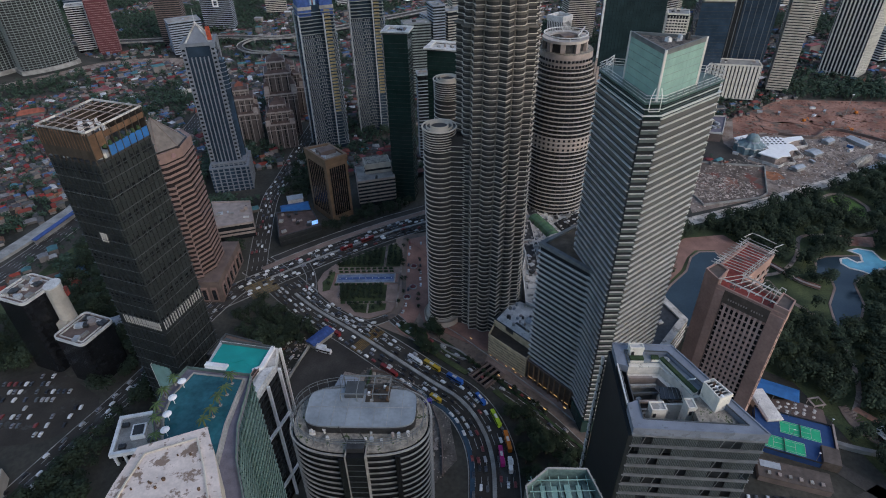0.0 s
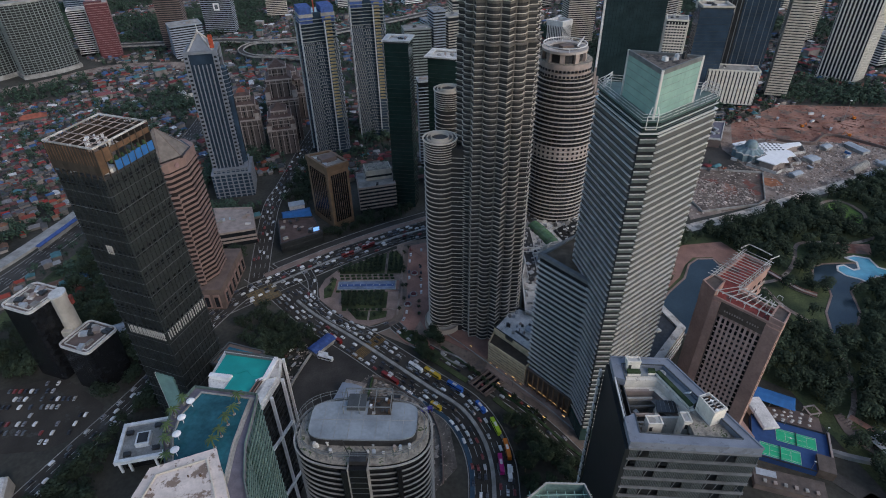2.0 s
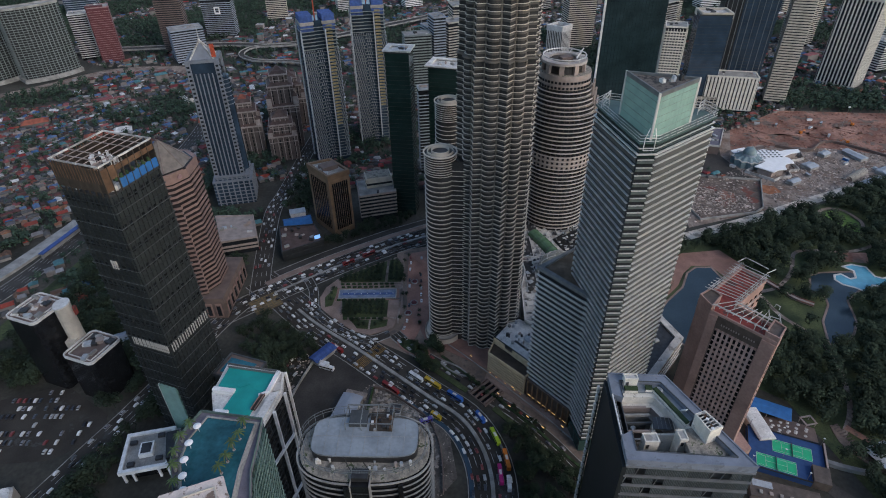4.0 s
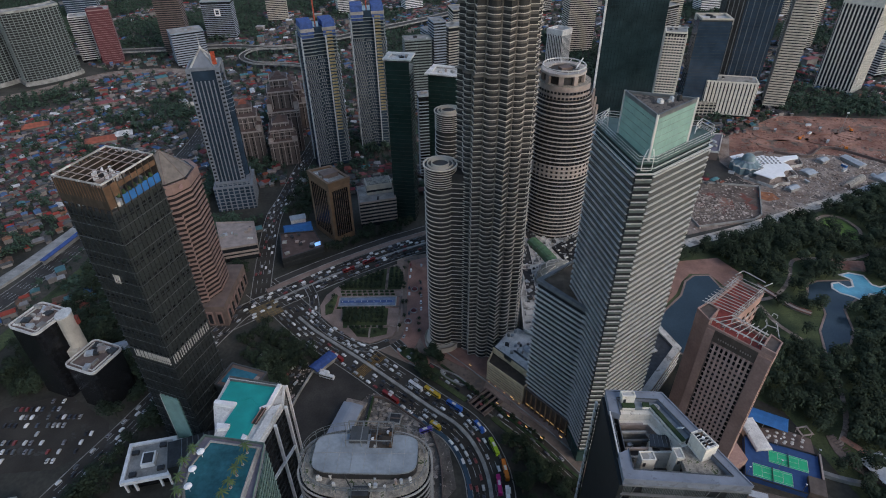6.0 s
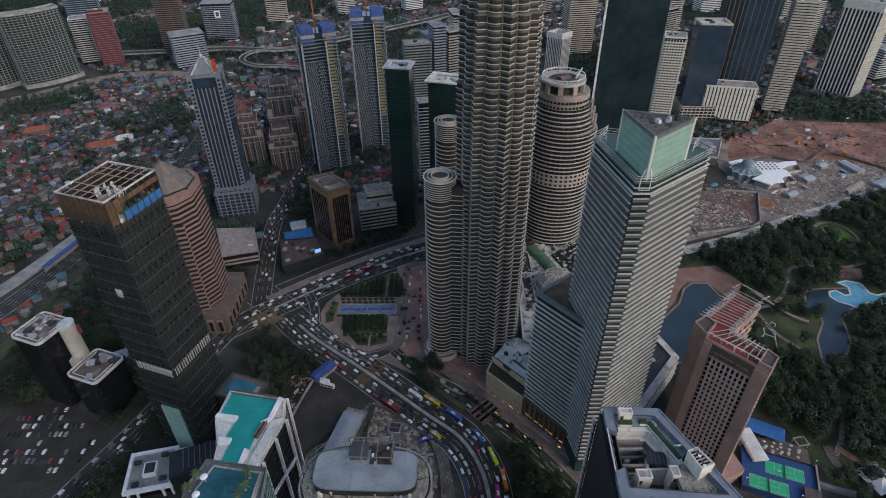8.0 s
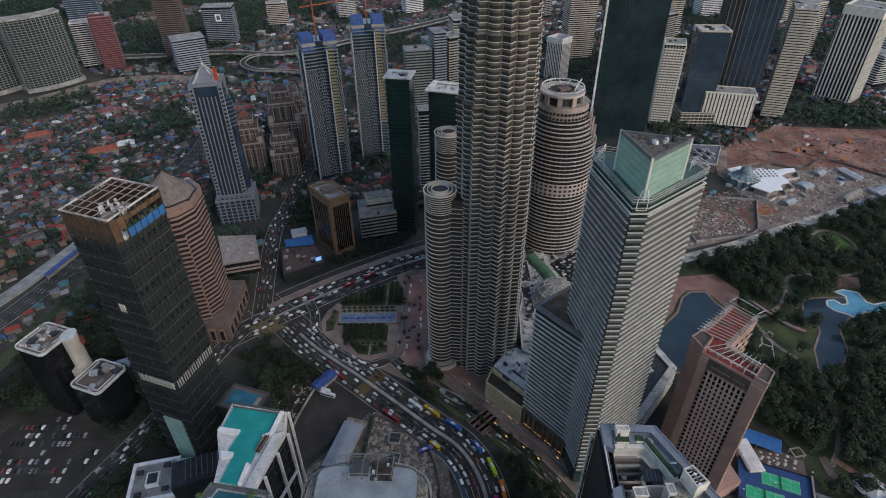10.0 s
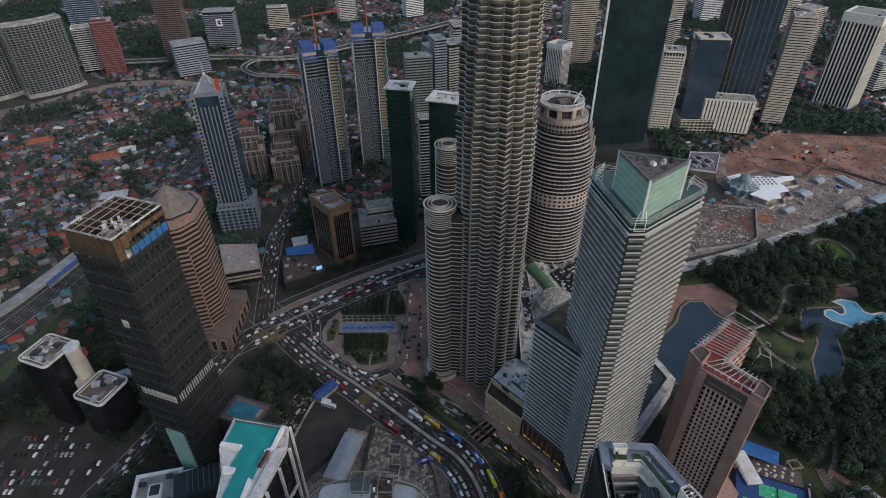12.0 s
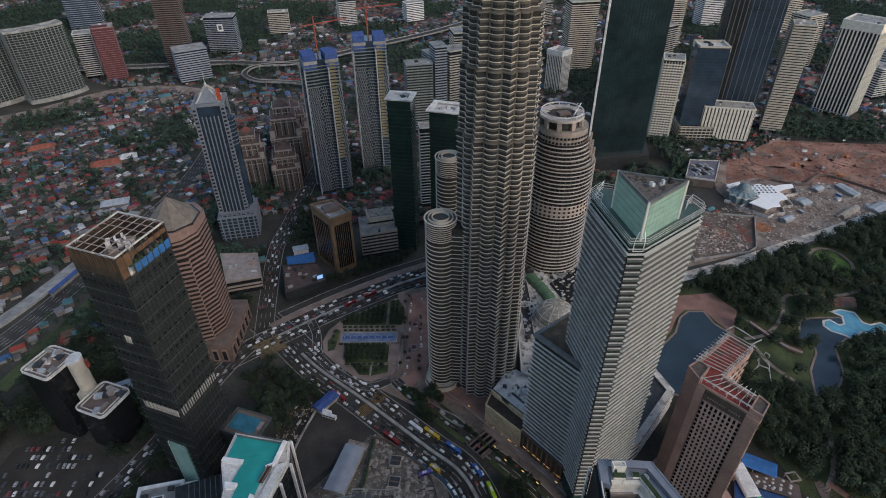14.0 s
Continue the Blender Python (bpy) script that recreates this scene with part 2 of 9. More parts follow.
    roofs=mat("house_roofs", (1, 1, 1), 0.85, var=0.4, scale=0.3, island=1, ramp=[(0.3, 0.04, 0.035), (0.06, 0.06, 0.065), (0.13, 0.055, 0.05), (0.2, 0.2, 0.215), (0.05, 0.12, 0.26), (0.22, 0.06, 0.05), (0.66, 0.66, 0.66), (0.08, 0.045, 0.04), (0.08, 0.22, 0.24), (0.27, 0.085, 0.05), (0.1, 0.1, 0.1), (0.17, 0.035, 0.04), (0.1, 0.055, 0.05), (0.055, 0.055, 0.06), (0.38, 0.37, 0.36), (0.11, 0.11, 0.125), (0.3, 0.24, 0.21), (0.05, 0.05, 0.052), (0.3, 0.1, 0.1), (0.1, 0.17, 0.3), (0.07, 0.08, 0.085), (0.16, 0.15, 0.14)]),
    roof_one=mat("house_roof", (1, 1, 1), 0.85, var=0.35, scale=0.3, ramp=[(0.26, 0.06, 0.04), (0.12, 0.115, 0.11), (0.16, 0.09, 0.06), (0.22, 0.22, 0.23), (0.05, 0.13, 0.28), (0.32, 0.06, 0.04), (0.38, 0.38, 0.38), (0.08, 0.2, 0.22), (0.3, 0.14, 0.08), (0.08, 0.08, 0.08)]),
    walls=mat("house_walls", (0.2, 0.18, 0.165), 0.9, var=0.3, scale=0.1, island=0.4),
    wall_one=mat("house_wall", (0.2, 0.18, 0.165), 0.9, var=0.3, scale=0.1, rnd=0.4),
    lamp_warm=mat("warm_lamp", (1.0, 0.55, 0.2), 0.5, emit=0.6),
    screen=mat("lit_screen", (0.2, 0.42, 0.85), 0.4, emit=0.9, var=0.5, scale=0.4),
    black=mat("black_glass_wall", (0.012, 0.013, 0.015), 0.2, var=0.3),
)
BUS = {k: mat(k + "_bus_paint", c, 0.4, var=0.1) for k, c in dict(red=(0.22, 0.02, 0.02), yellow=(0.55, 0.36, 0.03), blue=(0.03, 0.12, 0.42), green=(0.35, 0.5, 0.03), orange=(0.6, 0.17, 0.02), purple=(0.4, 0.02, 0.16), white=(0.7, 0.7, 0.7), violet=(0.1, 0.08, 0.35)).items()}

# ---- builders ----


def thing(name, at=(0, 0, 0), turn=0.0, label="", category="", group="", kind=""):
    ob = new(name)
    ob.empty_display_size = 0.5
    ob.matrix_basis = pose(*at, 0, 0, turn)
    return tagged(ob, label, category, group, kind)


def mesh_of(name, bm, material):
    me = bpy.data.meshes.new(name)
    bm.to_mesh(me)
    bm.free()
    me.materials.append(material)
    return me


def part(name, bm, material, parent, label="", m=None):
    """One mesh object under a thing or a part. bm: a bmesh, or mesh data to share."""
    me = bm if isinstance(bm, bpy.types.Mesh) else mesh_of(name, bm, material)
    ob = new(name, me)
    ob.parent = parent
    if m is not None:
        ob.matrix_basis = m
    return tagged(ob, label)


def solo(name, bm, material, label, category, group="", kind="", m=None):
    ob = new(name, bm if isinstance(bm, bpy.types.Mesh) else mesh_of(name, bm, material))
    if m is not None:
        ob.matrix_basis = m
    return tagged(ob, label, category, group, kind)


def prism(poly, z0, z1, bm=None, top=None):
    """An upright block on a plan; top: another plan of as many corners at its head."""
    bm = bm or bmesh.new()
    top = top or poly
    a = [bm.verts.new((x, y, z0)) for x, y in poly]
    b = [bm.verts.new((x, y, z1)) for x, y in top]
    n = len(a)
    area = sum(poly[i][0] * poly[(i + 1) % n][1] - poly[(i + 1) % n][0] * poly[i][1] for i in range(n))
    if area < 0:
        a.reverse(), b.reverse()
    for i in range(n):
        j = (i + 1) % n
        bm.faces.new((a[i], a[j], b[j], b[i]))
    bm.faces.new(b)
    bm.faces.new(a[::-1])
    return bm


def box(x0, y0, z0, x1, y1, z1, bm=None):
    return prism([(x0, y0), (x1, y0), (x1, y1), (x0, y1)], z0, z1, bm)


def beam(p, q, w, bm=None, h=None):
    """A square bar from p to q."""
    bm = bm or bmesh.new()
    p, q, h = Vector(p), Vector(q), h or w
    d = (q - p).normalized()
    s = d.cross(Vector((0, 0, 1)))
    s = s.normalized() if s.length > 1e-4 else Vector((1, 0, 0))
    u = s.cross(d).normalized()
    vs = [bm.verts.new(e + s * i * w / 2 + u * j * h / 2) for e in (p, q) for i, j in ((-1, -1), (1, -1), (1, 1), (-1, 1))]
    for f in ((0, 1, 2, 3), (7, 6, 5, 4), (0, 4, 5, 1), (1, 5, 6, 2), (2, 6, 7, 3), (3, 7, 4, 0)):
        bm.faces.new([vs[k] for k in f])
    return bm


def ngon(n, r, cx=0.0, cy=0.0, ry=None, turn=0.0):
    return [(cx + r * math.cos(2 * math.pi * k / n + turn), cy + (ry or r) * math.sin(2 * math.pi * k / n + turn)) for k in range(n)]


def rect(cx, cy, w, d, turn=0.0):
    c, s = math.cos(radians(turn)), math.sin(radians(turn))
    return [(cx + x * c - y * s, cy + x * s + y * c) for x, y in ((-w / 2, -d / 2), (w / 2, -d / 2), (w / 2, d / 2), (-w / 2, d / 2))]


def ccw(poly):
    n = len(poly)
    a = sum(poly[i][0] * poly[(i + 1) % n][1] - poly[(i + 1) % n][0] * poly[i][1] for i in range(n))
    return list(poly) if a > 0 else list(poly)[::-1]


def grow(poly, d):
    """The plan with each side moved outwards by d."""
    poly = ccw(poly)
    n, out = len(poly), []
    for i in range(n):
        p, c, q = Vector(poly[i - 1]), Vector(poly[i]), Vector(poly[(i + 1) % n])
        e, g = (c - p).normalized(), (q - c).normalized()
        m = Vector((e.y, -e.x)) + Vector((g.y, -g.x))
        k = min(2.0, 2 / max(m.length_squared, 0.5))
        out.append(tuple(c + m * d * k))
    return out


def ring(poly, out, inn, z0, z1, bm=None):
    """A wall or kerb of a thickness round a plan."""
    bm = bm or bmesh.new()
    a, b = grow(poly, out), grow(poly, -inn)
    n = len(a)
    v = [[bm.verts.new((x, y, z)) for x, y in p] for p, z in ((a, z0), (a, z1), (b, z1), (b, z0))]
    for i in range(n):
        j = (i + 1) % n
        for k in range(4):
            p, q = v[k], v[(k + 1) % 4]
            bm.faces.new((p[i], p[j], q[j], q[i]))
    return bm


def repeat(name, bm, material, parent, zs, label=""):
    """The same piece at each height, sharing one mesh."""
    me = mesh_of(name, bm, material)
    return [part(name, me, material, parent, label, Matrix.Translation((0, 0, z))) for z in zs]


def side_window_grid(name, me, parent, p, q, zs, ts, out=0.0):
    """Pieces on the upright face from p to q (plan), at heights zs and shares ts of its length."""
    p, q = Vector(p), Vector(q)
    d = q - p
    ang = math.atan2(d.y, d.x)
    nrm = Vector((d.y, -d.x)).normalized()
    for z in zs:
        for t in ts:
            c = p + d * t + nrm * out
            part(name, me, None, parent, m=Matrix.Translation((c.x, c.y, z)) @ Matrix.Rotation(ang, 4, "Z"))


def smooth_line(pts, step=4.0):
    """A Catmull-Rom line through plan points."""
    pts = [Vector(p) for p in pts]
    ext = [pts[0] * 2 - pts[1]] + pts + [pts[-1] * 2 - pts[-2]]
    out = []
    for i in range(1, len(ext) - 2):
        a, b, c, d = ext[i - 1:i + 3]
        n = max(1, int((c - b).length / step))
        for k in range(n):
            t = k / n
            out.append(0.5 * ((2 * b) + (c - a) * t + (2 * a - 5 * b + 4 * c - d) * t * t + (3 * b - a - 3 * c + d) * t ** 3))
    return out + [pts[-1]]


def normals(line):
    res = []
    for i in range(len(line)):
        d = (line[min(i + 1, len(line) - 1)] - line[max(i - 1, 0)]).normalized()
        res.append(Vector((-d.y, d.x)))
    return res


def ribbon(line, off0, off1, z0, z1, bm=None):
    """A strip with thickness along a plan line, between two offsets to its left."""
    bm = bm or bmesh.new()
    ns = normals(line)
    rows = []
    for p, n in zip(line, ns):
        a, b = p + n * off0, p + n * off1
        rows.append([bm.verts.new((a.x, a.y, z0)), bm.verts.new((a.x, a.y, z1)), bm.verts.new((b.x, b.y, z1)), bm.verts.new((b.x, b.y, z0))])
    for r, s in zip(rows, rows[1:]):
        for k in range(4):
            bm.faces.new((r[k], s[k], s[(k + 1) % 4], r[(k + 1) % 4]))
    bm.faces.new(rows[0])
    bm.faces.new(rows[-1][::-1])
    bmesh.ops.recalc_face_normals(bm, faces=bm.faces)
    return bm


def inside(p, poly):
    x, y = p
    n, hit_ = len(poly), False
    for i in range(n):
        (x0, y0), (x1, y1) = poly[i], poly[i - 1]
        if (y0 > y) != (y1 > y) and x < (x1 - x0) * (y - y0) / (y1 - y0) + x0:
            hit_ = not hit_
    return hit_


LINE_ARRAYS = {}


def near_line(p, line, d):
    key = (len(line), tuple(line[0]), tuple(line[-1]))
    if key not in LINE_ARRAYS:
        LINE_ARRAYS[key] = np.array([tuple(q) for q in line])
    q = LINE_ARRAYS[key]
    return bool((((q[:, 0] - p[0]) ** 2 + (q[:, 1] - p[1]) ** 2) < d * d).any())


def flat(poly, z, thick=0.3):
    return prism(poly, z - thick, z)


rng = random.Random(7)
KEEP = []  # plans on which no tree or house stands

# ---- ground, roads, water ----
solo("ground", box(-4000, -1500, -2.0, 4000, 4800, 0.0), M["earth"], "dark earth and scrub city ground", "ground", kind="structure")

ROADS = dict(
    north_east=([(-175, 322), (-139, 351), (-90, 388), (-43, 418), (-20, 430), (40, 462), (110, 500), (180, 560)], 11.5),
    south=([(-150, 372), (-128, 352), (-97, 320), (-60, 290), (-33, 267), (-10, 247), (9, 231), (20, 212), (25, 190), (24, 160), (20, 120), (10, 60), (0, -40)], 13.5),
    north=([(-146, 352), (-155, 408), (-164, 477), (-161, 517), (-156, 600), (-150, 700), (-150, 860)], 7.5),
    west=([(-140, 356), (-153, 345), (-167, 318), (-182, 278), (-199, 234), (-212, 205), (-235, 150), (-270, 60)], 7.0),
    drive=([(-23, 405), (-23, 370), (-22, 335), (-24, 312), (-30, 298)], 6.5),
    slip=([(-36, 306), (-22, 290), (0, 272), (22, 252), (45, 232), (62, 212), (78, 190), (100, 172)], 4.5),
    garden_loop=([(-111, 372), (-104, 358), (-101, 345), (-97, 331), (-78, 312), (-56, 300), (-40, 306)], 3.5),
    park_edge=([(100, 385), (160, 402), (218, 426), (277, 448), (345, 478), (420, 511), (520, 560), (700, 660)], 5.5),
    rail_way=([(-420, 230), (-357, 347), (-332, 434), (-323, 470), (-313, 530), (-300, 640), (-310, 800)], 9.0),
    back_lane=([(-60, 700), (60, 690), (150, 668), (230, 600), (262, 560), (240, 500)], 6.0),
)
LINES = {}
for k, (name, (pts, half)) in enumerate(ROADS.items()):
    line = smooth_line(pts, 6.0)
    LINES[name] = (line, half)
    z = 0.12 + 0.03 * k
    old = name in ("park_edge", "rail_way")
    surf = M["paving_red"] if name == "drive" else M["sand"] if name == "park_edge" else M["asphalt_old"] if old else M["asphalt"]
    road = solo("road", ribbon(line, -half, half, -0.3, z), surf, "pale worn dirt road along the park" if name == "park_edge" else "reddish paved drive beside the garden" if name == "drive" else "dark asphalt city road with white lane lines", "road", kind="structure")
    if name in ("park_edge", "drive"):
        continue
    for s in (-1, 1):
        part("kerb", ribbon(line, s * half - 0.25, s * half + 0.25, -0.3, z + 0.18), M["concrete"], road)
    lanes = max(1, round(2 * half / 3.4))
    for q in range(1, lanes):
        o = -half + 2 * half * q / lanes
        bm = bmesh.new()
        for i in range(0, len(line) - 1, 2):
            ribbon(line[i:i + 2], o - 0.12, o + 0.12, z, z + 0.02, bm)
        part("lane_line", bm, M["line"], road)
for name, w in (("south", 1.1), ("north_east", 1.0)):
    line, half = LINES[name]
    part("median", ribbon(line[8:], -w, w, 0.0, 0.9 if name == "south" else 0.5), M["concrete"], bpy.data.objects["road"], "pale concrete median kerb")
line, half = LINES["south"]
blue_lane = [p for p in line if p.y < 262]
part("blue_lane", ribbon(blue_lane, -half + 0.6, -half + 3.2, 0.0, 0.24), mat("blue_lane_paint", (0.035, 0.075, 0.115), 0.8, var=0.3, scale=0.2), bpy.data.objects["road"], "faded blue painted lane")

# yellow box junction and crossing
junction = thing("box_junction", (-138, 342, 0), 38, "yellow hatched box junction on a brown road surface", "road marking", kind="structure")
part("surface", box(-11, -9, 0.1, 11, 9, 0.5), mat("brown_surface", (0.12, 0.095, 0.06), 0.9, var=0.4, scale=0.2), junction)
for k in range(-3, 4):
    part("stripe", beam((-10.5 + 0.1 * k, k * 2.7, 0.53), (10.5, k * 2.7, 0.53), 0.35, h=0.04), M["yellow"], junction)
for k in range(-2, 3):
    part("stripe", beam((k * 4.4, -8.7, 0.56), (k * 4.4 + 0.1, 8.7, 0.56), 0.35, h=0.04), M["yellow"], junction)
crossing = thing("crossing", (-52, 284, 0), 52, "yellow striped pedestrian crossing over the wide road", "crossing", kind="structure")
for k in range(7):
    part("stripe", box(-13, -4 + k * 1.25, 0.2, 13, -3.6 + k * 1.25, 0.42), M["yellow"], crossing)

# garden with fountain
GARDEN = [(-97, 347), (-94, 360), (-86, 371), (-60, 389), (-34, 403), (-31.5, 330), (-38, 312), (-54, 305), (-66, 309), (-82, 322), (-94, 335)]
KEEP.append(grow(GARDEN, 4))
solo("garden_paving", flat(GARDEN, 0.55, 0.8), M["paving"], "brown paved garden square", "pavement", kind="structure")
LAWNS = [[(-83, 366), (-84, 371.5), (-60, 387.5), (-47.5, 394.5), (-47.5, 366)], [(-45.5, 366), (-45.5, 395), (-40, 397), (-35.5, 392), (-34, 380), (-34, 366)], [(-79, 343), (-43, 343), (-43, 324), (-76, 324)], [(-70, 321), (-56, 321), (-56, 311), (-64, 312)], [(-54.5, 321), (-42, 321), (-42.5, 314), (-54.5, 310.5)], [(-93, 347), (-86, 361), (-84, 358), (-86, 338), (-91, 336)]]
for poly in LAWNS:
    solo("lawn", flat(poly, 0.75, 0.6), M["grass"], "dark green lawn in the paved garden", "lawn", group="garden lawns", kind="structure")
fountain = thing("fountain_pool", (-60, 351, 0.5), 0, "long rectangular blue fountain pool with stone rim", "fountain")
part("shallow_water", box(-22, -5, 0.1, 22, 5, 0.42), mat("fountain_water", (0.17, 0.21, 0.29), 0.25, var=0.3, scale=0.2, bump=0.1), fountain, "pale blue shallow water")
part("channel", box(-21, -1.3, 0.3, 21, 1.3, 0.5), mat("fountain_channel", (0.06, 0.1, 0.24), 0.2, var=0.25, scale=0.2, bump=0.1), fountain, "dark blue middle channel")
part("rim", ring([(-22, -5), (22, -5), (22, 5), (-22, 5)], 0.8, 0, 0, 0.7), M["concrete"], fountain)
part("step", ring([(-22.8, -5.8), (22.8, -5.8), (22.8, 5.8), (-22.8, 5.8)], 1.8, -0.05, 0, 0.3), M["paving_red"], fountain)
for k in range(9):
    part("jet", prism(ngon(6, 0.3, -20 + k * 5), 0.5, 1.3, top=ngon(6, 0.1, -20 + k * 5)), M["white"], fountain)
hedge_me = mesh_of("hedge", prism(rect(0, 0, 3.0, 1.3), 0, 1.3, top=rect(0, 0, 2.7, 1.0)), M["hedge"])
for yy, x0_, x1_ in ((359.4, -80, -36), (363.2, -81, -36), (343.6, -82, -40), (322.2, -74, -42)):
    for k in range(int((x1_ - x0_) / 4.4)):
        solo("hedge", hedge_me, None, "clipped dark green hedge in the garden", "hedge", group="garden hedges", m=pose(x0_ + 4.4 * k + rng.uniform(-0.3, 0.3), yy, 0.55))
for a_, b_, w_p in (((-82, 364.6), (-34, 364.6), 1.5), ((-82, 357.6), (-34, 357.6), 1.8), ((-82, 345), (-34, 345), 1.6), ((-76, 322.6), (-36, 322.6), 1.2), ((-46.5, 364), (-46.5, 394), 1.4), ((-55.3, 310), (-55.3, 322), 1.2), ((-34.5, 316), (-33, 392), 1.4)):
    solo("garden_path", beam((*a_, 0.66), (*b_, 0.66), w_p, h=0.3), M["soil"], "pale straight garden path", "path", group="garden paths", kind="structure")
arc_p = smooth_line([(-47, 395), (-41, 398.5), (-35.5, 394), (-32.6, 384), (-32.4, 370)], 3)
solo("garden_path", ribbon(arc_p, -0.9, 0.9, 0.4, 0.82), M["soil"], "pale curved garden path", "path", group="garden paths", kind="structure")
for x, y in ((-23.4, 366), (-27.2, 328), (-23.2, 340)):
    pr_ = thing("round_planter", (x, y, 0.2), 0, "round planter of dark red shrubs in the drive", "planter", "round planters")
    part("kerb", ring(ngon(16, 2.6), 0.3, 0.3, 0, 0.8), M["concrete"], pr_)
    part("shrubs", prism(ngon(9, 2.2), 0.3, 1.6, top=ngon(9, 1.4)), M["maroon"], pr_, "dark red shrubs")
solo("apron", flat([(-40, 410), (-14, 416), (62, 332), (62, 290), (84, 214), (112, 182), (96, 172), (70, 196), (44, 224), (18, 250), (-20, 282), (-50, 300), (-36, 330)], 0.1, 0.3), M["apron"], "brown paved apron between road and towers", "pavement", kind="structure")
solo("forecourt", flat([(-31, 404), (-14, 410), (10, 390), (56, 300), (50, 286), (30, 270), (8, 284), (-14, 300), (-20, 318), (-18, 340), (-19, 390)], 0.42, 0.7), M["paving_red"], "brownish red paved tower forecourt", "pavement", kind="structure")
solo("pavement", flat([(26, 262), (52, 238), (84, 206), (110, 180), (118, 196), (90, 222), (60, 256), (34, 284)], 0.4, 0.7), M["paving"], "brown paving along the shopping podium", "pavement", kind="structure")
ne_ = LINES["north_east"][0]
solo("pavement", ribbon(ne_[8:], 12.2, 17.2, -0.2, 0.5), M["paving"], "pale pavement beside the wide road", "pavement", kind="structure")
side_ = solo("road", ribbon(ne_[10:], 17.8, 25, -0.2, 0.3), M["asphalt_old"], "narrow side street beside the wide road", "road", kind="structure")
part("kerb", ribbon(ne_[10:], 25, 25.5, -0.2, 0.5), M["concrete"], side_)
part("kerb", ribbon(ne_[10:], 17.3, 17.8, -0.2, 0.6), M["concrete"], side_)
LINES["side"] = ([p + n * 21 for p, n in zip(ne_, normals(ne_))][10:], 4)
isl_c, isl_s = math.cos(radians(-37)), math.sin(radians(-37))
ROUND = [(-22 + x * isl_c - y * isl_s, 292 + x * isl_s + y * isl_c) for x, y in ngon(24, 13, 0, 0, 5.2)]
solo("traffic_island", flat(ROUND, 0.75, 0.9), M["hedge"], "long oval planted traffic island", "island", kind="structure")
solo("island_kerb", ring(ROUND, 1.2, 0.0, -0.1, 0.5), M["paving_red"], "reddish kerb round the planted island", "kerb", kind="structure")
RAMP = [(6 + x * isl_c - y * isl_s, 271 + x * isl_s + y * isl_c) for x, y in ngon(24, 10.5, 0, 0, 2.8)]
solo("ramp_wall", ring(RAMP, 0.5, 0.5, -0.1, 1.3), M["concrete"], "pale oval wall round a ramp mouth", "wall", kind="structure")
solo("ramp_floor", flat(grow(RAMP, -0.6), 0.5, 0.4), M["asphalt"], "dark ramp mouth", "pavement", kind="structure")
for off, pts in enumerate(([(-30, 296), (-14, 284), (8, 266)], [(-20, 282), (-4, 268), (14, 252)], [(30, 238), (44, 222), (58, 205)])):
    solo("verge", ribbon(smooth_line(pts), -1.8, 1.8, 0, 0.62), M["grass"], "narrow planted verge beside the road", "verge", group="road verges", kind="structure")

# water of the park
LAKE = [(150, 300), (160, 322), (172, 337), (190, 354), (200, 372), (209, 379), (221, 379), (224, 364), (236, 348), (222, 334), (201, 317), (186, 300), (172, 290)]
LAKE2 = [(270, 290), (278, 312), (292, 330), (296, 342), (286, 348), (292, 356), (297, 366), (307, 369.5), (317, 370), (332, 370), (336, 356), (322, 346), (308, 336), (301, 312), (292, 300), (280, 290)]
LAGOON = [(317, 366), (322, 367), (326, 360.5), (332, 362), (336, 372), (331, 377.5), (338, 379.5), (347, 376), (347, 364), (352, 360.5), (362, 363), (366, 356), (356, 352), (346, 352), (339, 354), (329, 346), (324, 351), (317, 355), (314.5, 361)]
for nm, poly, ma, z, lab in (("lake", LAKE, "water", 0.3, "still dark blue park lake"), ("pond", LAKE2, "water", 0.3, "still dark blue park pond"), ("wading_pool", LAGOON, "pool", 0.5, "bright turquoise wading pool in the park")):
    solo(nm, flat(poly, z, 0.5), M[ma], lab, "water", kind="structure")
    KEEP.append(grow(poly, 2.5))
    solo("bank", ring(poly, 1.6, -0.02, -0.2, z + 0.12), M["paving"] if nm != "wading_pool" else M["concrete_white"], "paved bank round the park water", "bank", kind="structure")
KEEP.append([(170, 340), (180, 362), (188, 388), (204, 400), (238, 404), (250, 380), (236, 352)])
solo("terrace", flat([(170, 340), (180, 362), (188, 388), (204, 400), (238, 404), (250, 380), (236, 352), (228, 366), (222, 382), (206, 382), (196, 372), (186, 356)], 0.25, 0.4), M["paving_red"], "reddish paved lakeside terrace", "pavement", kind="structure")
PATHS = [[(236, 346), (262, 352), (284, 372), (300, 398), (318, 402)], [(351, 453), (358, 465), (370, 470), (382, 464), (386, 446), (382, 436)], [(262, 300), (250, 320), (246, 342)], [(232, 210), (250, 232), (262, 262), (266, 290)], [(318, 402), (352, 400), (400, 420), (470, 452)], [(250, 372), (262, 356), (272, 340)]]
for pts in PATHS:
    ln = smooth_line(pts)
    LINES["path%d" % len(LINES)] = (ln, 2)
    solo("footpath", ribbon(ln, -1.6, 1.6, -0.1, 0.2), M["soil"], "pale curving park footpath", "path", group="park paths", kind="structure")
PARK = [(186, 300), (150, 400), (218, 418), (345, 468), (480, 530), (640, 520), (560, 300), (420, 180), (300, 120), (236, 150), (226, 190), (215, 240), (180, 268)]
solo("park_lawn", flat(PARK, 0.08, 0.2), M["grass"], "dark green park lawn under the trees", "lawn", kind="structure")
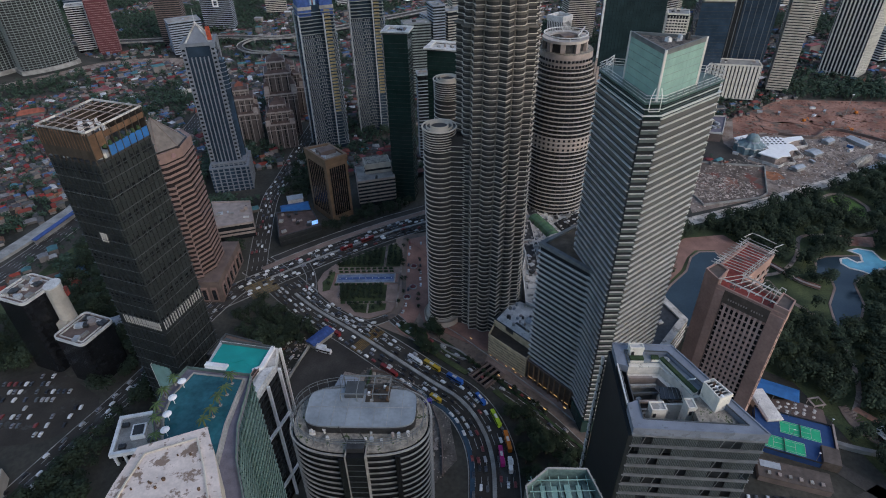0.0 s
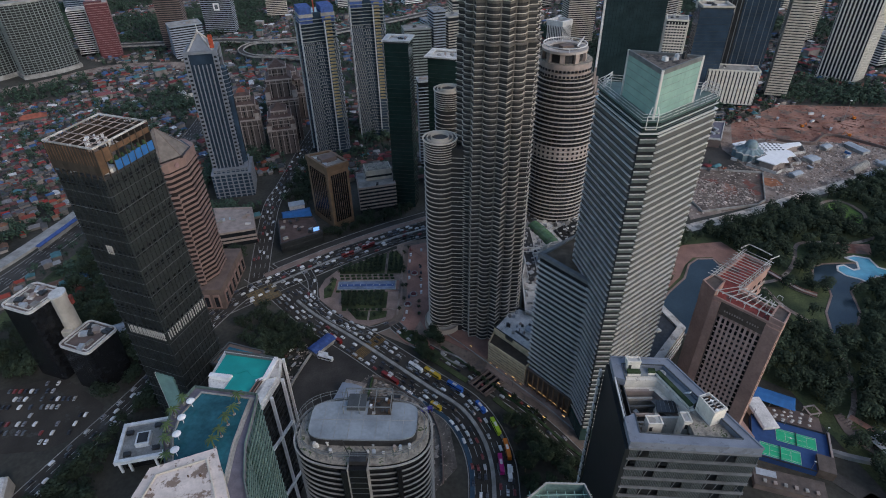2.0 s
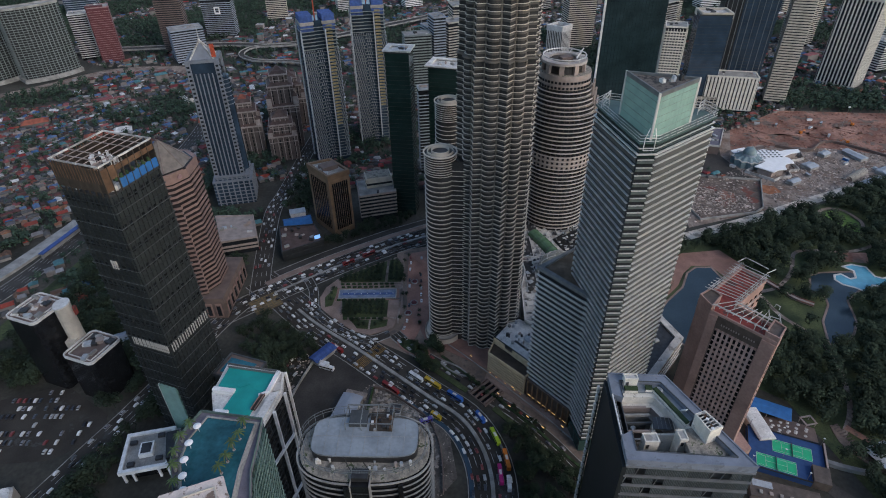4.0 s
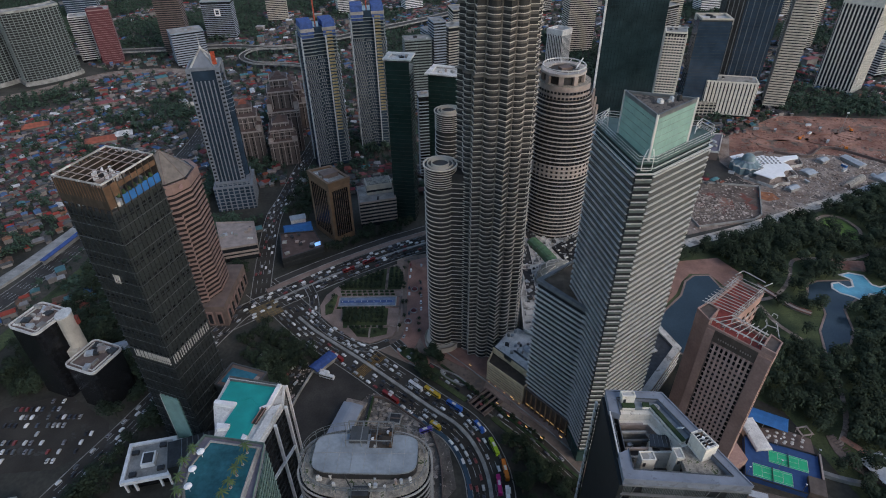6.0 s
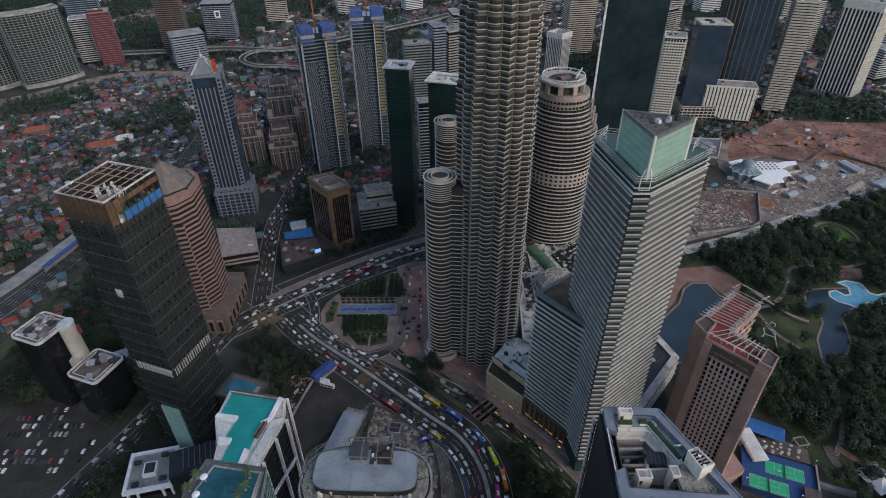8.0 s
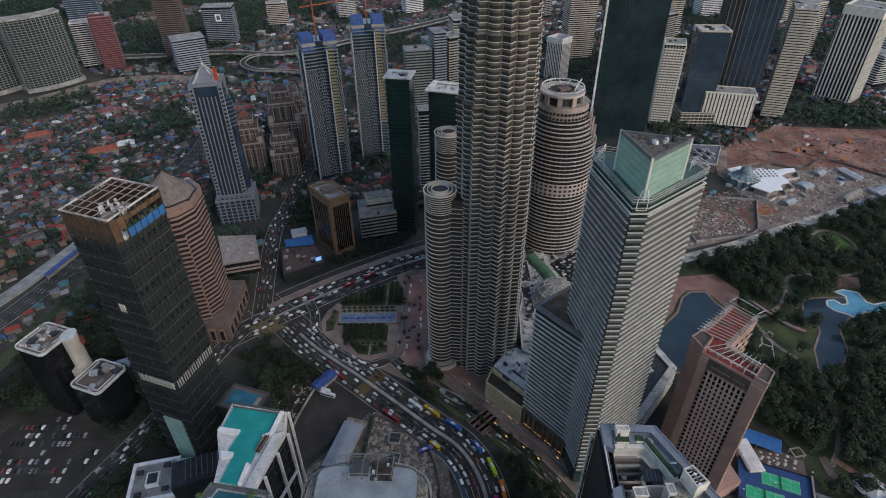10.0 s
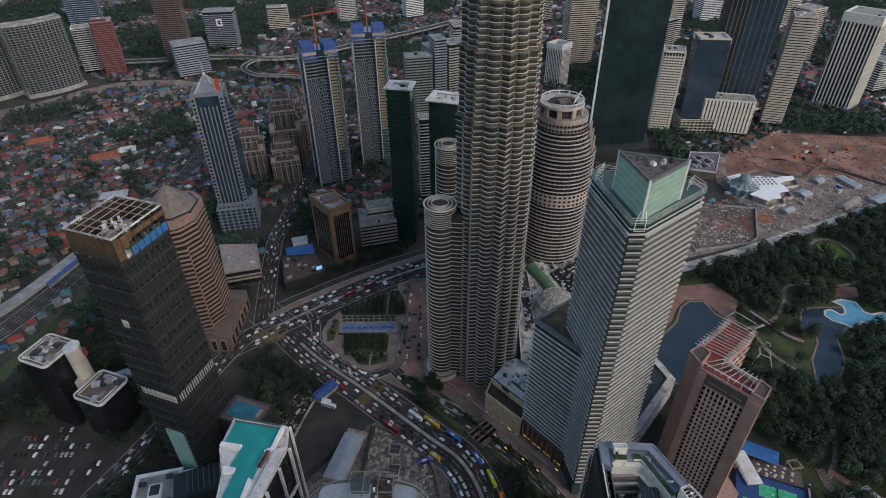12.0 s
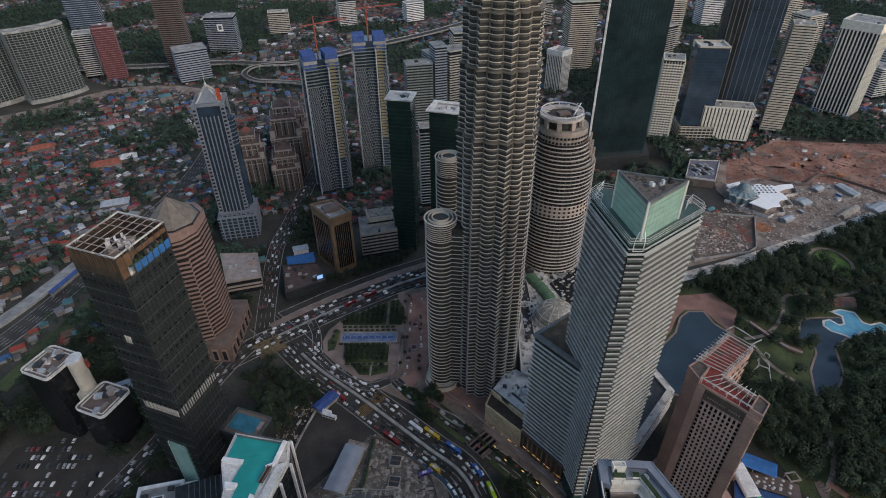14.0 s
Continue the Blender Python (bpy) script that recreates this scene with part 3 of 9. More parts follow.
MEADOW = [(356, 458), (367, 466), (378, 461), (383, 444), (374, 428), (364, 432), (362, 448)]
KEEP.append(grow(MEADOW, 2))
PLAY = [(336, 398), (361, 397), (354, 382), (330, 386)]
KEEP.append(PLAY)
solo("playground", flat(PLAY, 0.26, 0.3), M["soil_red"], "red paved playground in the park", "playground", kind="structure")
GLADE = [(226, 296), (236, 326), (254, 332), (262, 318), (254, 300), (240, 290)]
KEEP.append(GLADE)
solo("glade", flat(GLADE, 0.14, 0.3), M["grass"], "open green lawn beside the lake", "lawn", kind="structure")
pg_ = thing("park_pergola", (243, 312, 0.2), 0, "white zigzag pergola on the park lawn", "pergola")
for pa_, pb_ in (((-13, -4), (-4, 4)), ((-4, 4), (-1, 11)), ((2, 0), (5, 7)), ((2, 0), (-3, -14)), ((-4, 4), (2, 0)), ((7, 17), (9, 14))):
    part("canopy", beam((*pa_, 3), (*pb_, 3), 0.7, h=0.25), M["roof_pale"], pg_, "white flat canopy strip")
    for q_ in (pa_, pb_):
        part("post", beam((*q_, 0), (*q_, 3), 0.2), M["white"], pg_)
solo("meadow", flat(MEADOW, 0.22, 0.3), mat("bright_grass", (0.09, 0.16, 0.035), 0.95, var=0.4, scale=0.1), "open bright green lawn", "lawn", kind="structure")

# building sites
SITE = [(225, 440), (240, 520), (300, 545), (330, 640), (440, 715), (560, 700), (700, 690), (620, 600), (480, 542), (362, 490), (300, 465)]
KEEP.append(SITE)
solo("site_ground", flat(SITE, 0.1, 0.3), M["soil"], "sandy pink building site ground", "ground", kind="structure")
EARTH = smooth_line([(-690, 770), (-610, 826), (-545, 895), (-510, 918), (-440, 926), (-380, 905)])
LINES["earth"] = (EARTH, 12)
solo("earth_strip", ribbon(EARTH, -15, 13, -0.2, 0.25), M["soil"], "strip of bare brown earth", "ground", kind="structure")
solo("red_earthworks", flat([(330, 600), (352, 655), (440, 714), (560, 700), (690, 690), (600, 606), (500, 580), (440, 600), (400, 606), (368, 612)], 0.25, 0.4), M["soil_red"], "red earthworks of a building site", "ground", kind="structure")
PIT = [(258, 540), (330, 526), (307, 471), (296, 463), (240, 452), (232, 500)]
solo("excavation", flat(PIT, 0.3, 0.4), M["clay"], "dark excavation pit ground with debris", "ground", kind="structure")
for p_a, p_b in zip(PIT, PIT[1:] + PIT[:1]):
    solo("sheet_wall", beam((*p_a, 1), (*p_b, 1), 0.9, h=2.6), M["concrete"], "low retaining wall round the excavation", "wall", group="pit walls", kind="structure")
NEAR_SITE = [(-88, 212), (-50, 258), (-33, 262), (-8, 238), (2, 218), (6, 190), (-20, 160), (-60, 165)]
KEEP.append([(-95, 205), (-100, 262), (-55, 288), (-33, 262), (0, 236), (8, 190), (-10, 140), (-70, 150)])
solo("site_ground", flat(NEAR_SITE, 0.12, 0.3), M["soil_grey"], "stony building site ground beside the road", "ground", kind="structure")
solo("parking_ground", flat([(-92, 216), (-98, 262), (-70, 296), (-58, 287), (-36, 264), (-52, 256)], 0.2, 0.4), M["asphalt_old"], "dark tarmac yard beside the road", "pavement", kind="structure")


def rubble_stuff(name, poly, count, lo, hi, label, ma="rubble"):
    bm = bmesh.new()
    xs, ys = [p[0] for p in poly], [p[1] for p in poly]
    k = 0
    while k < count:
        p = (rng.uniform(min(xs), max(xs)), rng.uniform(min(ys), max(ys)))
        if not inside(p, poly):
            continue
        k += 1
        w, d = lo + (hi - lo) * rng.random() ** 2, lo + (hi - lo) * rng.random() ** 2
        h, n_c = rng.uniform(0.2, 0.22 * (w + d) * 0.5 + 0.25), rng.choice((3, 4, 5, 5))
        a_r = rng.uniform(0, 6.3)
        r = []
        for kk in range(n_c):
            th, f_ = a_r + 6.2832 * (kk + rng.uniform(-.25, .25)) / n_c, rng.uniform(0.7, 1.1) / 2
            r.append((p[0] + w * f_ * math.cos(th), p[1] + d * f_ * math.sin(th)))
        sx, sy = p[0] + rng.uniform(-.15, .15) * w, p[1] + rng.uniform(-.15, .15) * d
        prism(r, 0, h, bm, top=[(x + (sx - x) * 0.5, y + (sy - y) * 0.5) for x, y in r])
    return solo(name, bm, M[ma], label, "rubble", kind="stuff")


rubble_stuff("red_spoil", [(335, 606), (356, 655), (440, 710), (560, 698), (680, 686), (600, 606), (500, 582), (440, 600)], 1700, 0.8, 7, "heaps of red earth", "spoil_red")
rubble_stuff("pit_debris", [(240, 460), (298, 467), (306, 492), (280, 505), (258, 520), (236, 500)], 1700, 0.6, 5.0, "pale debris in the excavation")
rubble_stuff("broken_slabs", [(-46, 254), (-38, 252), (-12, 230), (-4, 200), (-20, 165), (-56, 170), (-50, 222)], 520, 2.4, 7.5, "broken pale concrete slabs on the site", "rubble_pale")
rubble_stuff("rubble", NEAR_SITE, 1500, 0.4, 2.0, "broken concrete and stones on the site")
for x, y in ((-31.4, 237.4), (-31.3, 222.5)):
    pit_n = thing("foundation_pit", (x, y, 0.1), -8, "dark square foundation pit with concrete rim", "pit", "foundation pits", kind="structure")
    # dark block above ground drawn for the shade inside the pit
    part("well", box(-3.2, -3.4, 0, 3.2, 3.4, 1.5), M["dark"], pit_n)
    part("rim", ring([(-3.2, -3.4), (3.2, -3.4), (3.2, 3.4), (-3.2, 3.4)], 0.5, 0, 0, 1.8), M["concrete"], pit_n)
    part("beam", box(-3.4, -0.4, 1.5, 3.4, 0.4, 1.9), M["stone_warm"], pit_n)
solo("site_fence", ribbon(smooth_line([(-47, 255), (-38.8, 253.3), (-25, 242.5), (-11.3, 230.2), (-5, 216), (-2.3, 199.3), (-2, 180)]), -0.3, 0.3, 0, 2.4), M["stone_warm"], "grey brown hoarding round the building site", "fence", kind="structure")
solo("yard_wall", ribbon(smooth_line([(-46.8, 254.4), (-50.5, 222.1), (-56, 190)]), -0.5, 0.5, 0, 2.6), M["hedge"], "dark green hedge wall beside the yard", "wall", kind="structure")
solo("yard_wall", ribbon(smooth_line([(-80, 297), (-88.4, 283.5), (-98.4, 249.2), (-101, 225)]), -0.4, 0.4, 0, 2.2), M["concrete"], "pale yard wall", "wall", kind="structure")
rubble_stuff("yard_scrap", [(-132, 300), (-90, 288), (-100, 240), (-128, 262)], 260, 0.6, 3.4, "scattered pale scrap and weeds")
rubble_stuff("spoil", [(228, 440), (240, 515), (300, 545), (420, 600), (560, 600), (480, 545), (362, 492), (320, 474), (336, 530)], 3200, 0.5, 5.0, "heaps of spoil and building material")
for (x, y, w, d, t) in ((458, 578, 25, 10, -72), (395, 553.5, 13, 12, 25), (361, 520, 13, 7, 27), (426, 582, 12, 8, 30), (437, 516, 30, 8, 26), (470, 540, 24, 12, 28)):
    hut = thing("site_hut", (x, y, 0), t, "long grey roofed site hut on sandy ground", "hut", group="site huts")
    part("wall", box(-w / 2, -d / 2, 0, w / 2, d / 2, 3.5), M["concrete"], hut)
    part("roof", prism([(-w / 2 - .5, -d / 2 - .5), (w / 2 + .5, -d / 2 - .5), (w / 2 + .5, d / 2 + .5), (-w / 2 - .5, d / 2 + .5)], 3.5, 5.0, top=[(-w / 2, -.4), (w / 2, -.4), (w / 2, .4), (-w / 2, .4)]), M["grey_roof"], hut)
DK_ = [(280, 598), (300, 640), (334, 636), (310, 588)]
KEEP.append(grow(DK_, 3))
cp_ = thing("parking_deck", (306, 615, 0), 0, "grey parking deck with a curved pale rim", "car park")
dl_ = ccw([(x - 306, y - 615) for x, y in DK_])
part("body", prism(dl_, 0, 10), M["stone_warm"], cp_)
part("roof", prism(grow(dl_, -0.8), 10, 10.3), M["deck_violet"], cp_)
part("rim", ring(dl_, 0.5, 0.6, 9.4, 11.2), M["roof_pale"], cp_, "pale roof rim")
for kk in range(14):
    part("roof_unit", prism(rect(-14 + 5 * (kk % 5) + 3 * (kk // 5), -12 + 10 * (kk // 5) + 0.6 * (kk % 5), 2.8, 6, 24), 10.3, 12), M[("grey_roof", "concrete", "dark")[kk % 3]], cp_)
solo("parking_strip", flat([(262, 545), (280, 596), (312, 588), (320, 540), (330, 528), (262, 542)], 0.3, 0.3), M["asphalt_old"], "dark tarmac yard beside the mosque", "pavement", kind="structure")
KEEP.append([(262, 545), (280, 596), (312, 588), (320, 540)])
solo("clay_patch", flat([(326, 518), (338, 514), (340, 502), (326, 498), (320, 506)], 0.36, 0.3), M["site_clay"], "patch of bright orange clay", "ground", kind="structure")
solo("clay_patch", flat([(278, 512), (292, 500), (286, 482), (276, 490)], 0.42, 0.3), M["soil_red"], "patch of dark red clay", "ground", kind="structure")
wl2 = smooth_line([(383, 606), (415, 593), (451, 615), (498, 571)], 6)
solo("site_wall", ribbon(wl2, -0.8, 0.8, 0, 3.2), M["stone_warm"], "dark hoarding wall across the site", "wall", kind="structure")
for kk in range(3):
    vt = thing("vault_frame", (424 + 9 * kk, 527 + 6 * kk, 0), -54, "cream ribbed vault shells under construction", "vault frame", "vault frames")
    for jj in range(5):
        ab = bmesh.new()
        for u0, u1 in zip(np.linspace(0, math.pi, 8), np.linspace(0, math.pi, 8)[1:]):
            beam((4 * math.cos(u0), -5 + 2.5 * jj, 5 * math.sin(u0)), (4 * math.cos(u1), -5 + 2.5 * jj, 5 * math.sin(u1)), 1.3, ab, h=0.5)
        part("rib", ab, M["beige"], vt)
ms_ = thing("light_mast", (490, 658, 0), 0, "tall thin white lighting mast", "mast")
part("pole", prism(ngon(8, 0.25), 0, 25.6, top=ngon(8, 0.15)), M["concrete"], ms_)
part("head", box(-1.2, -0.5, 25.5, 1.2, 0.5, 26.5), M["white"], ms_)
for k, (x, y, r) in enumerate(((420, 655, 34), (470, 640, 30), (520, 655, 36), (400, 625, 22), (580, 650, 30))):
    berm = bmesh.new()
    ring(ngon(18, r, x, y, r * 0.5, 0.3 * k), 4.0, 1.0, 0.1, 0.9, berm)
    solo("earth_bank", berm, M["soil_red"], "low curved bank of red earth", "earth bank", group="earth banks", kind="structure")
for k, (x, y, t) in enumerate(((430, 640, 20), (505, 662, 100), (548, 632, 60), (470, 612, 150))):
    dg_ = thing("excavator", (x, y, 0.3), t, "orange tracked excavator on red earth", "excavator", "excavators")
    part("cab", prism(rect(0, 0, 3.4, 2.8), 1.2, 3.6, top=rect(-0.2, 0, 2.6, 2.4)), BUS["orange"], dg_)
    part("track", box(-2.2, -1.6, 0, 2.2, -0.8, 1.1), M["dark"], dg_)
    part("track", box(-2.2, 0.8, 0, 2.2, 1.6, 1.1), M["dark"], dg_)
    part("boom", beam((1.2, 0, 2.6), (5.0, 0, 5.4), 0.5), BUS["orange"], dg_)
    part("stick", beam((5.0, 0, 5.4), (7.2, 0, 1.6), 0.4), BUS["orange"], dg_)
for k in range(22):
    r9 = random.Random(900 + k)
    x, y = r9.uniform(250, 560), r9.uniform(470, 690)
    if inside((x, y), grow(SITE, -8)) and not inside((x, y), PIT):
        cb = thing("site_cabin", (x, y, 0.1), r9.uniform(0, 180), "pale box shaped site cabin on bare ground", "cabin", "site cabins")
        part("box", box(-3, -1.2, 0, 3, 1.2, 2.6), r9.choice((M["white"], M["concrete_white"], M["blue_roof"], M["concrete"])), cb)
        part("roof", box(-3.1, -1.3, 2.6, 3.1, 1.3, 2.75), M["grey_roof"], cb)
shed = thing("site_shed", (-62.5, 233, 0), -16.5, "long grey metal roofed shed in the yard", "shed")
part("wall", box(-6.4, -19, 0, 6.4, 14, 4.5), M["concrete"], shed)
part("yard_store", box(-7, 14.5, 0, 7, 20, 1.6), M["rubble"], shed, "pale heap of stored material")
part("roof", prism([(-6.8, -19.6), (6.8, -19.6), (6.8, 14.6), (-6.8, 14.6)], 4.5, 5.6, top=[(-1, -19.4), (1, -19.4), (1, 14.4), (-1, 14.4)]), M["grey_blue"], shed, "blue-grey sheet roof")
shed2 = thing("blue_shed", (-84, 285, 0), -38, "small shed with a dark blue sheet roof", "shed")
part("wall", box(-4, -9, 0, 4, 9, 3.5), M["concrete"], shed2)
part("roof", prism(rect(0, 0, 9, 19), 3.5, 4.6, top=rect(0, 0, 1, 18.6)), M["blue_net"], shed2)

# ---- towers ----


def roof_clutter(parent, poly, z, count, seed, lo=1.5, hi=4.5):
    r = random.Random(seed)
    xs, ys = [p[0] for p in poly], [p[1] for p in poly]
    small = grow(poly, -2.5)
    k = tries = 0
    while k < count and tries < 200:
        tries += 1
        p = (r.uniform(min(xs), max(xs)), r.uniform(min(ys), max(ys)))
        if inside(p, small):
            k += 1
            h = r.uniform(0.8, 2.4)
            bm = prism(rect(*p, r.uniform(lo, hi), r.uniform(lo, hi), r.choice((0, 20, 35))), z, z + h)
            prism(ngon(8, 0.6, *p), z + h, z + h + 0.3, bm)
            part("roof_unit", bm, r.choice((M["concrete_white"], M["concrete"], M["dark"], M["grey_roof"], M["stone_mid"])), parent)


def banded(name, label, category, plan, z1, floor=4.0, band=1.5, out=0.4, body="glass", bands="alu", z0=0.0, roof="concrete", parent=None, start=4.0, clutter=4, group="", parapet=1.2):
    """A building with a ledge or spandrel round each storey."""
    plan = ccw(plan)
    cx, cy = sum(p[0] for p in plan) / len(plan), sum(p[1] for p in plan) / len(plan)
    loc = [(x - cx, y - cy) for x, y in plan]
    b = parent or thing(name, (cx, cy, 0), 0, label, category, group)
    if parent:
        loc = plan
    else:
        KEEP.append(grow(plan, 5))
    part("body", prism(loc, z0, z1), M[body], b)
    n = max(1, int((z1 - z0 - start) / floor))
    repeat("storey_band", ring(loc, out, 0.05, 0, band), M[bands], b, [z0 + start + k * floor for k in range(n)])
    part("parapet", ring(loc, out * 1.2, 0.5, z1 - 0.6, z1 + parapet), M[bands], b)
    part("roof", prism(grow(loc, -0.55), z1, z1 + 0.25), M[roof], b)
    roof_clutter(b, loc, z1 + 0.25, clutter, int(abs(cx * 13 + cy * 7)))
    return b


def posts(parent, poly, z0, z1, count, w, deep, material, name="fin"):
    """Upright fins shared out along every side of a plan."""
    poly = ccw(poly)
    total = sum((Vector(poly[i]) - Vector(poly[i - 1])).length for i in range(len(poly)))
    me = mesh_of(name, box(-w / 2, -deep, z0, w / 2, 0.05, z1), material)
    for i in range(len(poly)):
        p, q = Vector(poly[i]), Vector(poly[(i + 1) % len(poly)])
        n = max(1, round(count * (q - p).length / total))
        side_window_grid(name, me, parent, p, q, [0], [(k + 0.5) / n for k in range(n)])


# twin tower: star plan with round lobes
def star(R, per=12):
    out = []
    n = 8 * per
    for k in range(n):
        th = 2 * math.pi * k / n
        sq = [R * math.cos(math.pi / 4) / math.cos((th - o) % (math.pi / 2) - math.pi / 4) for o in (0, math.pi / 4)]
        r = max(sq)
        d = (th % (math.pi / 4)) - math.pi / 8
        c, rho = 0.76 * R, 0.185 * R
        disc = rho * rho - (c * math.sin(d)) ** 2
        if disc > 0:
            r = max(r, c * math.cos(d) + math.sqrt(disc))
        out.append((r * math.cos(th + 0.12), r * math.sin(th + 0.12)))
    return out


def twin_tower(at, bustle, group, full=True):
    tw = thing("twin_tower", at, 0, "tall steel and glass skyscraper of star-shaped plan with setbacks", "skyscraper", group)
    KEEP.append(ngon(16, 32, at[0], at[1]))
    FL = 3.2
    tiers = [(0, 200, 22.7), (200, 237, 21.7), (237, 264, 20.6), (264, 300, 18.8), (300, 328, 16.0), (328, 346, 12.5), (346, 358, 9.0)]
    for z0, z1, R in tiers:
        part("body", prism(star(R - 0.25), z0, z1), M["steel_gap"], tw, "dark window glass")
        n = int((z1 - z0) / FL)
        base = star(R)
        zs = [z0 + 1.2 + FL * k for k in range(n)]
        repeat("sunshade", ring(base, 0.42, 0.2, 0, 0.22), M["steel"], tw, zs, "pale steel sunshade ledge")
        if full:
            repeat("spandrel", ring(star(R - 0.1), 0.0, 0.12, 0, 1.3), M["steel_wall"], tw, [z - 1.35 for z in zs], "steel spandrel coloured as shaded by the ledge")
        part("cornice", ring(base, 0.7, 1.0, z1 - 0.5, z1 + 0.1), M["steel_mid"], tw)
        part("roof", prism(star(R - 0.9), z1, z1 + 0.2), M["steel_mid"], tw)
        for k in range(16 if full else 0):
            a = 2 * math.pi * (k + 0.5) / 16 + 0.12
            rr = min((Vector(p).length for p in base if abs((math.atan2(p[1], p[0]) - a + math.pi) % (2 * math.pi) - math.pi) < 0.08), default=R * 0.85)
            part("column", prism(ngon(6, 0.45, (rr + 0.1) * math.cos(a), (rr + 0.1) * math.sin(a)), z0, z1), M["steel_mid"], tw, "round steel column")
    part("pinnacle", prism(ngon(16, 5), 358, 372, top=ngon(16, 2.4)), M["steel"], tw)
    part("mast", prism(ngon(10, 1.4), 372, 420, top=ngon(10, 0.15)), M["steel"], tw)
    bx, by = bustle
    br, bz = 9.4, 144
    zs = [6 + FL * k for k in range(int((bz - 7) / FL))]
    part("bustle_body", prism(ngon(36, br - 0.2, bx, by), 0, bz - 1), M["steel_gap"], tw, "round side tower glass")
    zs = [z for z in zs if z < bz - 14]
    repeat("bustle_shade", ring(ngon(36, br, bx, by), 0.4, 0.4, 0, 0.2), M["steel"], tw, zs, "pale round steel ledge")
    if full:
        repeat("bustle_band", ring(ngon(36, br, bx, by), -0.1, 0.5, 0, 1.1), M["steel_wall"], tw, [z - 1.0 for z in zs], "round steel spandrel coloured as shaded")
    repeat("bustle_shade", ring(ngon(36, br, bx, by), 0.3, 0.15, 0, 0.22), M["steel"], tw, [bz - 13 + 1.5 * k for k in range(8)], "close-set round steel ledge")
    part("bustle_crown", ring(ngon(36, br, bx, by), 0.8, 0.0, bz - 0.8, bz - 0.1), M["steel"], tw, "round rim crown")
    part("bustle_rim", ring(ngon(36, br - 1.9, bx, by), 0.15, 0.15, bz - 1, bz + 0.5), M["steel"], tw)
    part("bustle_rim", ring(ngon(36, br - 4.2, bx, by), 0.15, 0.15, bz - 1, bz + 0.9), M["steel"], tw)
    part("bustle_roof", prism(ngon(36, br - 0.9, bx, by), bz - 2, bz - 0.9), M["steel_wall"], tw)
    part("bustle_well", prism(ngon(30, br - 4.4, bx, by), bz - 0.9, bz - 0.6), M["dark"], tw)
    # link between the round side tower and the shaft
    part("link", prism([(bx + 4, by - 6.5), (-14, by - 8.5), (-14, by + 8.5), (bx + 4, by + 6.5)], 0, bz - 4), M["steel_gap"], tw)
    repeat("link_band", prism([(bx + 4, by - 7.0), (-14, by - 9.1), (-14, by + 9.1), (bx + 4, by + 7.0)], 0, 0.24), M["steel"], tw, [6 + FL * k for k in range(int((bz - 10) / FL))])
    part("base_ring", ring(ngon(36, br + 3, bx, by), 0.4, 0.5, 0.3, 5.0), M["steel"], tw, "round entrance canopy ring")
    part("canopy", prism(ngon(36, br + 3.6, bx, by), 4.4, 5.0), M["steel"], tw)
    return tw


twin_tower((31, 310, 0), (-32, -3), "twin towers")
twin_tower((39.5, 391, 0), (-34.5, -3), "twin towers", full=False)

# round stepped tower with a crown, its upper storeys stepping back on one side
cx, cy = 95.3, 430.5
rt = thing("round_tower", (cx, cy, 0), 0, "round pinkish office tower with white bands and stepped crown", "office tower")
KEEP.append(ngon(12, 40, cx, cy))
R0 = 26.6

pun = mesh_of("punched_window", box(-0.85, -0.25, 0, 0.85, 0.1, 1.6), M["glass"])
for k, (z0, z1, r, bdm) in enumerate(((0, 122, R0, "round_band"), (122, 128.8, 24.2, "round_band"), (128.8, 135.6, 22.6, "round_band"), (135.6, 142.4, 21.0, "round_band"), (142.4, 152.5, 19.8, "stone_mid"))):
    dx, dy = -(R0 - r) * 0.45, -(R0 - r) * 0.89
    plan_r = ngon(44, r, dx, dy)
    part("body", prism(ngon(44, r - 0.8, dx, dy), z0, z1), M["glass"] if bdm == "round_band" else M["stone_mid"], rt)
    if bdm == "round_band":
        zs = [z0 + 0.6 + 3.4 * q for q in range(int((z1 - z0) / 3.4 + 0.3))]
        repeat("storey_band", ring(plan_r, -0.4, 0.5, 0, 0.6), M["brown_dark"], rt, zs, "pinkish spandrel")
        repeat("ledge", ring(plan_r, 0.55, 0.3, 0, 0.65), M["round_band"], rt, [z + 0.6 for z in zs], "pale rounded ledge")
        mul_me = mesh_of("mullion", box(-0.1, -0.1, 0, 0.1, 0.1, z1 - z0), M["brown_dark"])
        for x, y in plan_r[22:]:
            part("mullion", mul_me, None, rt, m=Matrix.Translation((x, y, z0)))
    part("roof", prism(ngon(44, r - 0.8, dx, dy), z1, z1 + 0.2), M["gravel"], rt)
    if 0 < k < 4:
        for a0 in (-0.5, -0.12):
            part("terrace_post", beam((dx + (r + 1.2) * math.cos(a0), dy + (r + 1.2) * math.sin(a0), z0), (dx + (r + 1.2) * math.cos(a0), dy + (r + 1.2) * math.sin(a0), z1 + 3), 1.3), M["stone_mid"], rt)
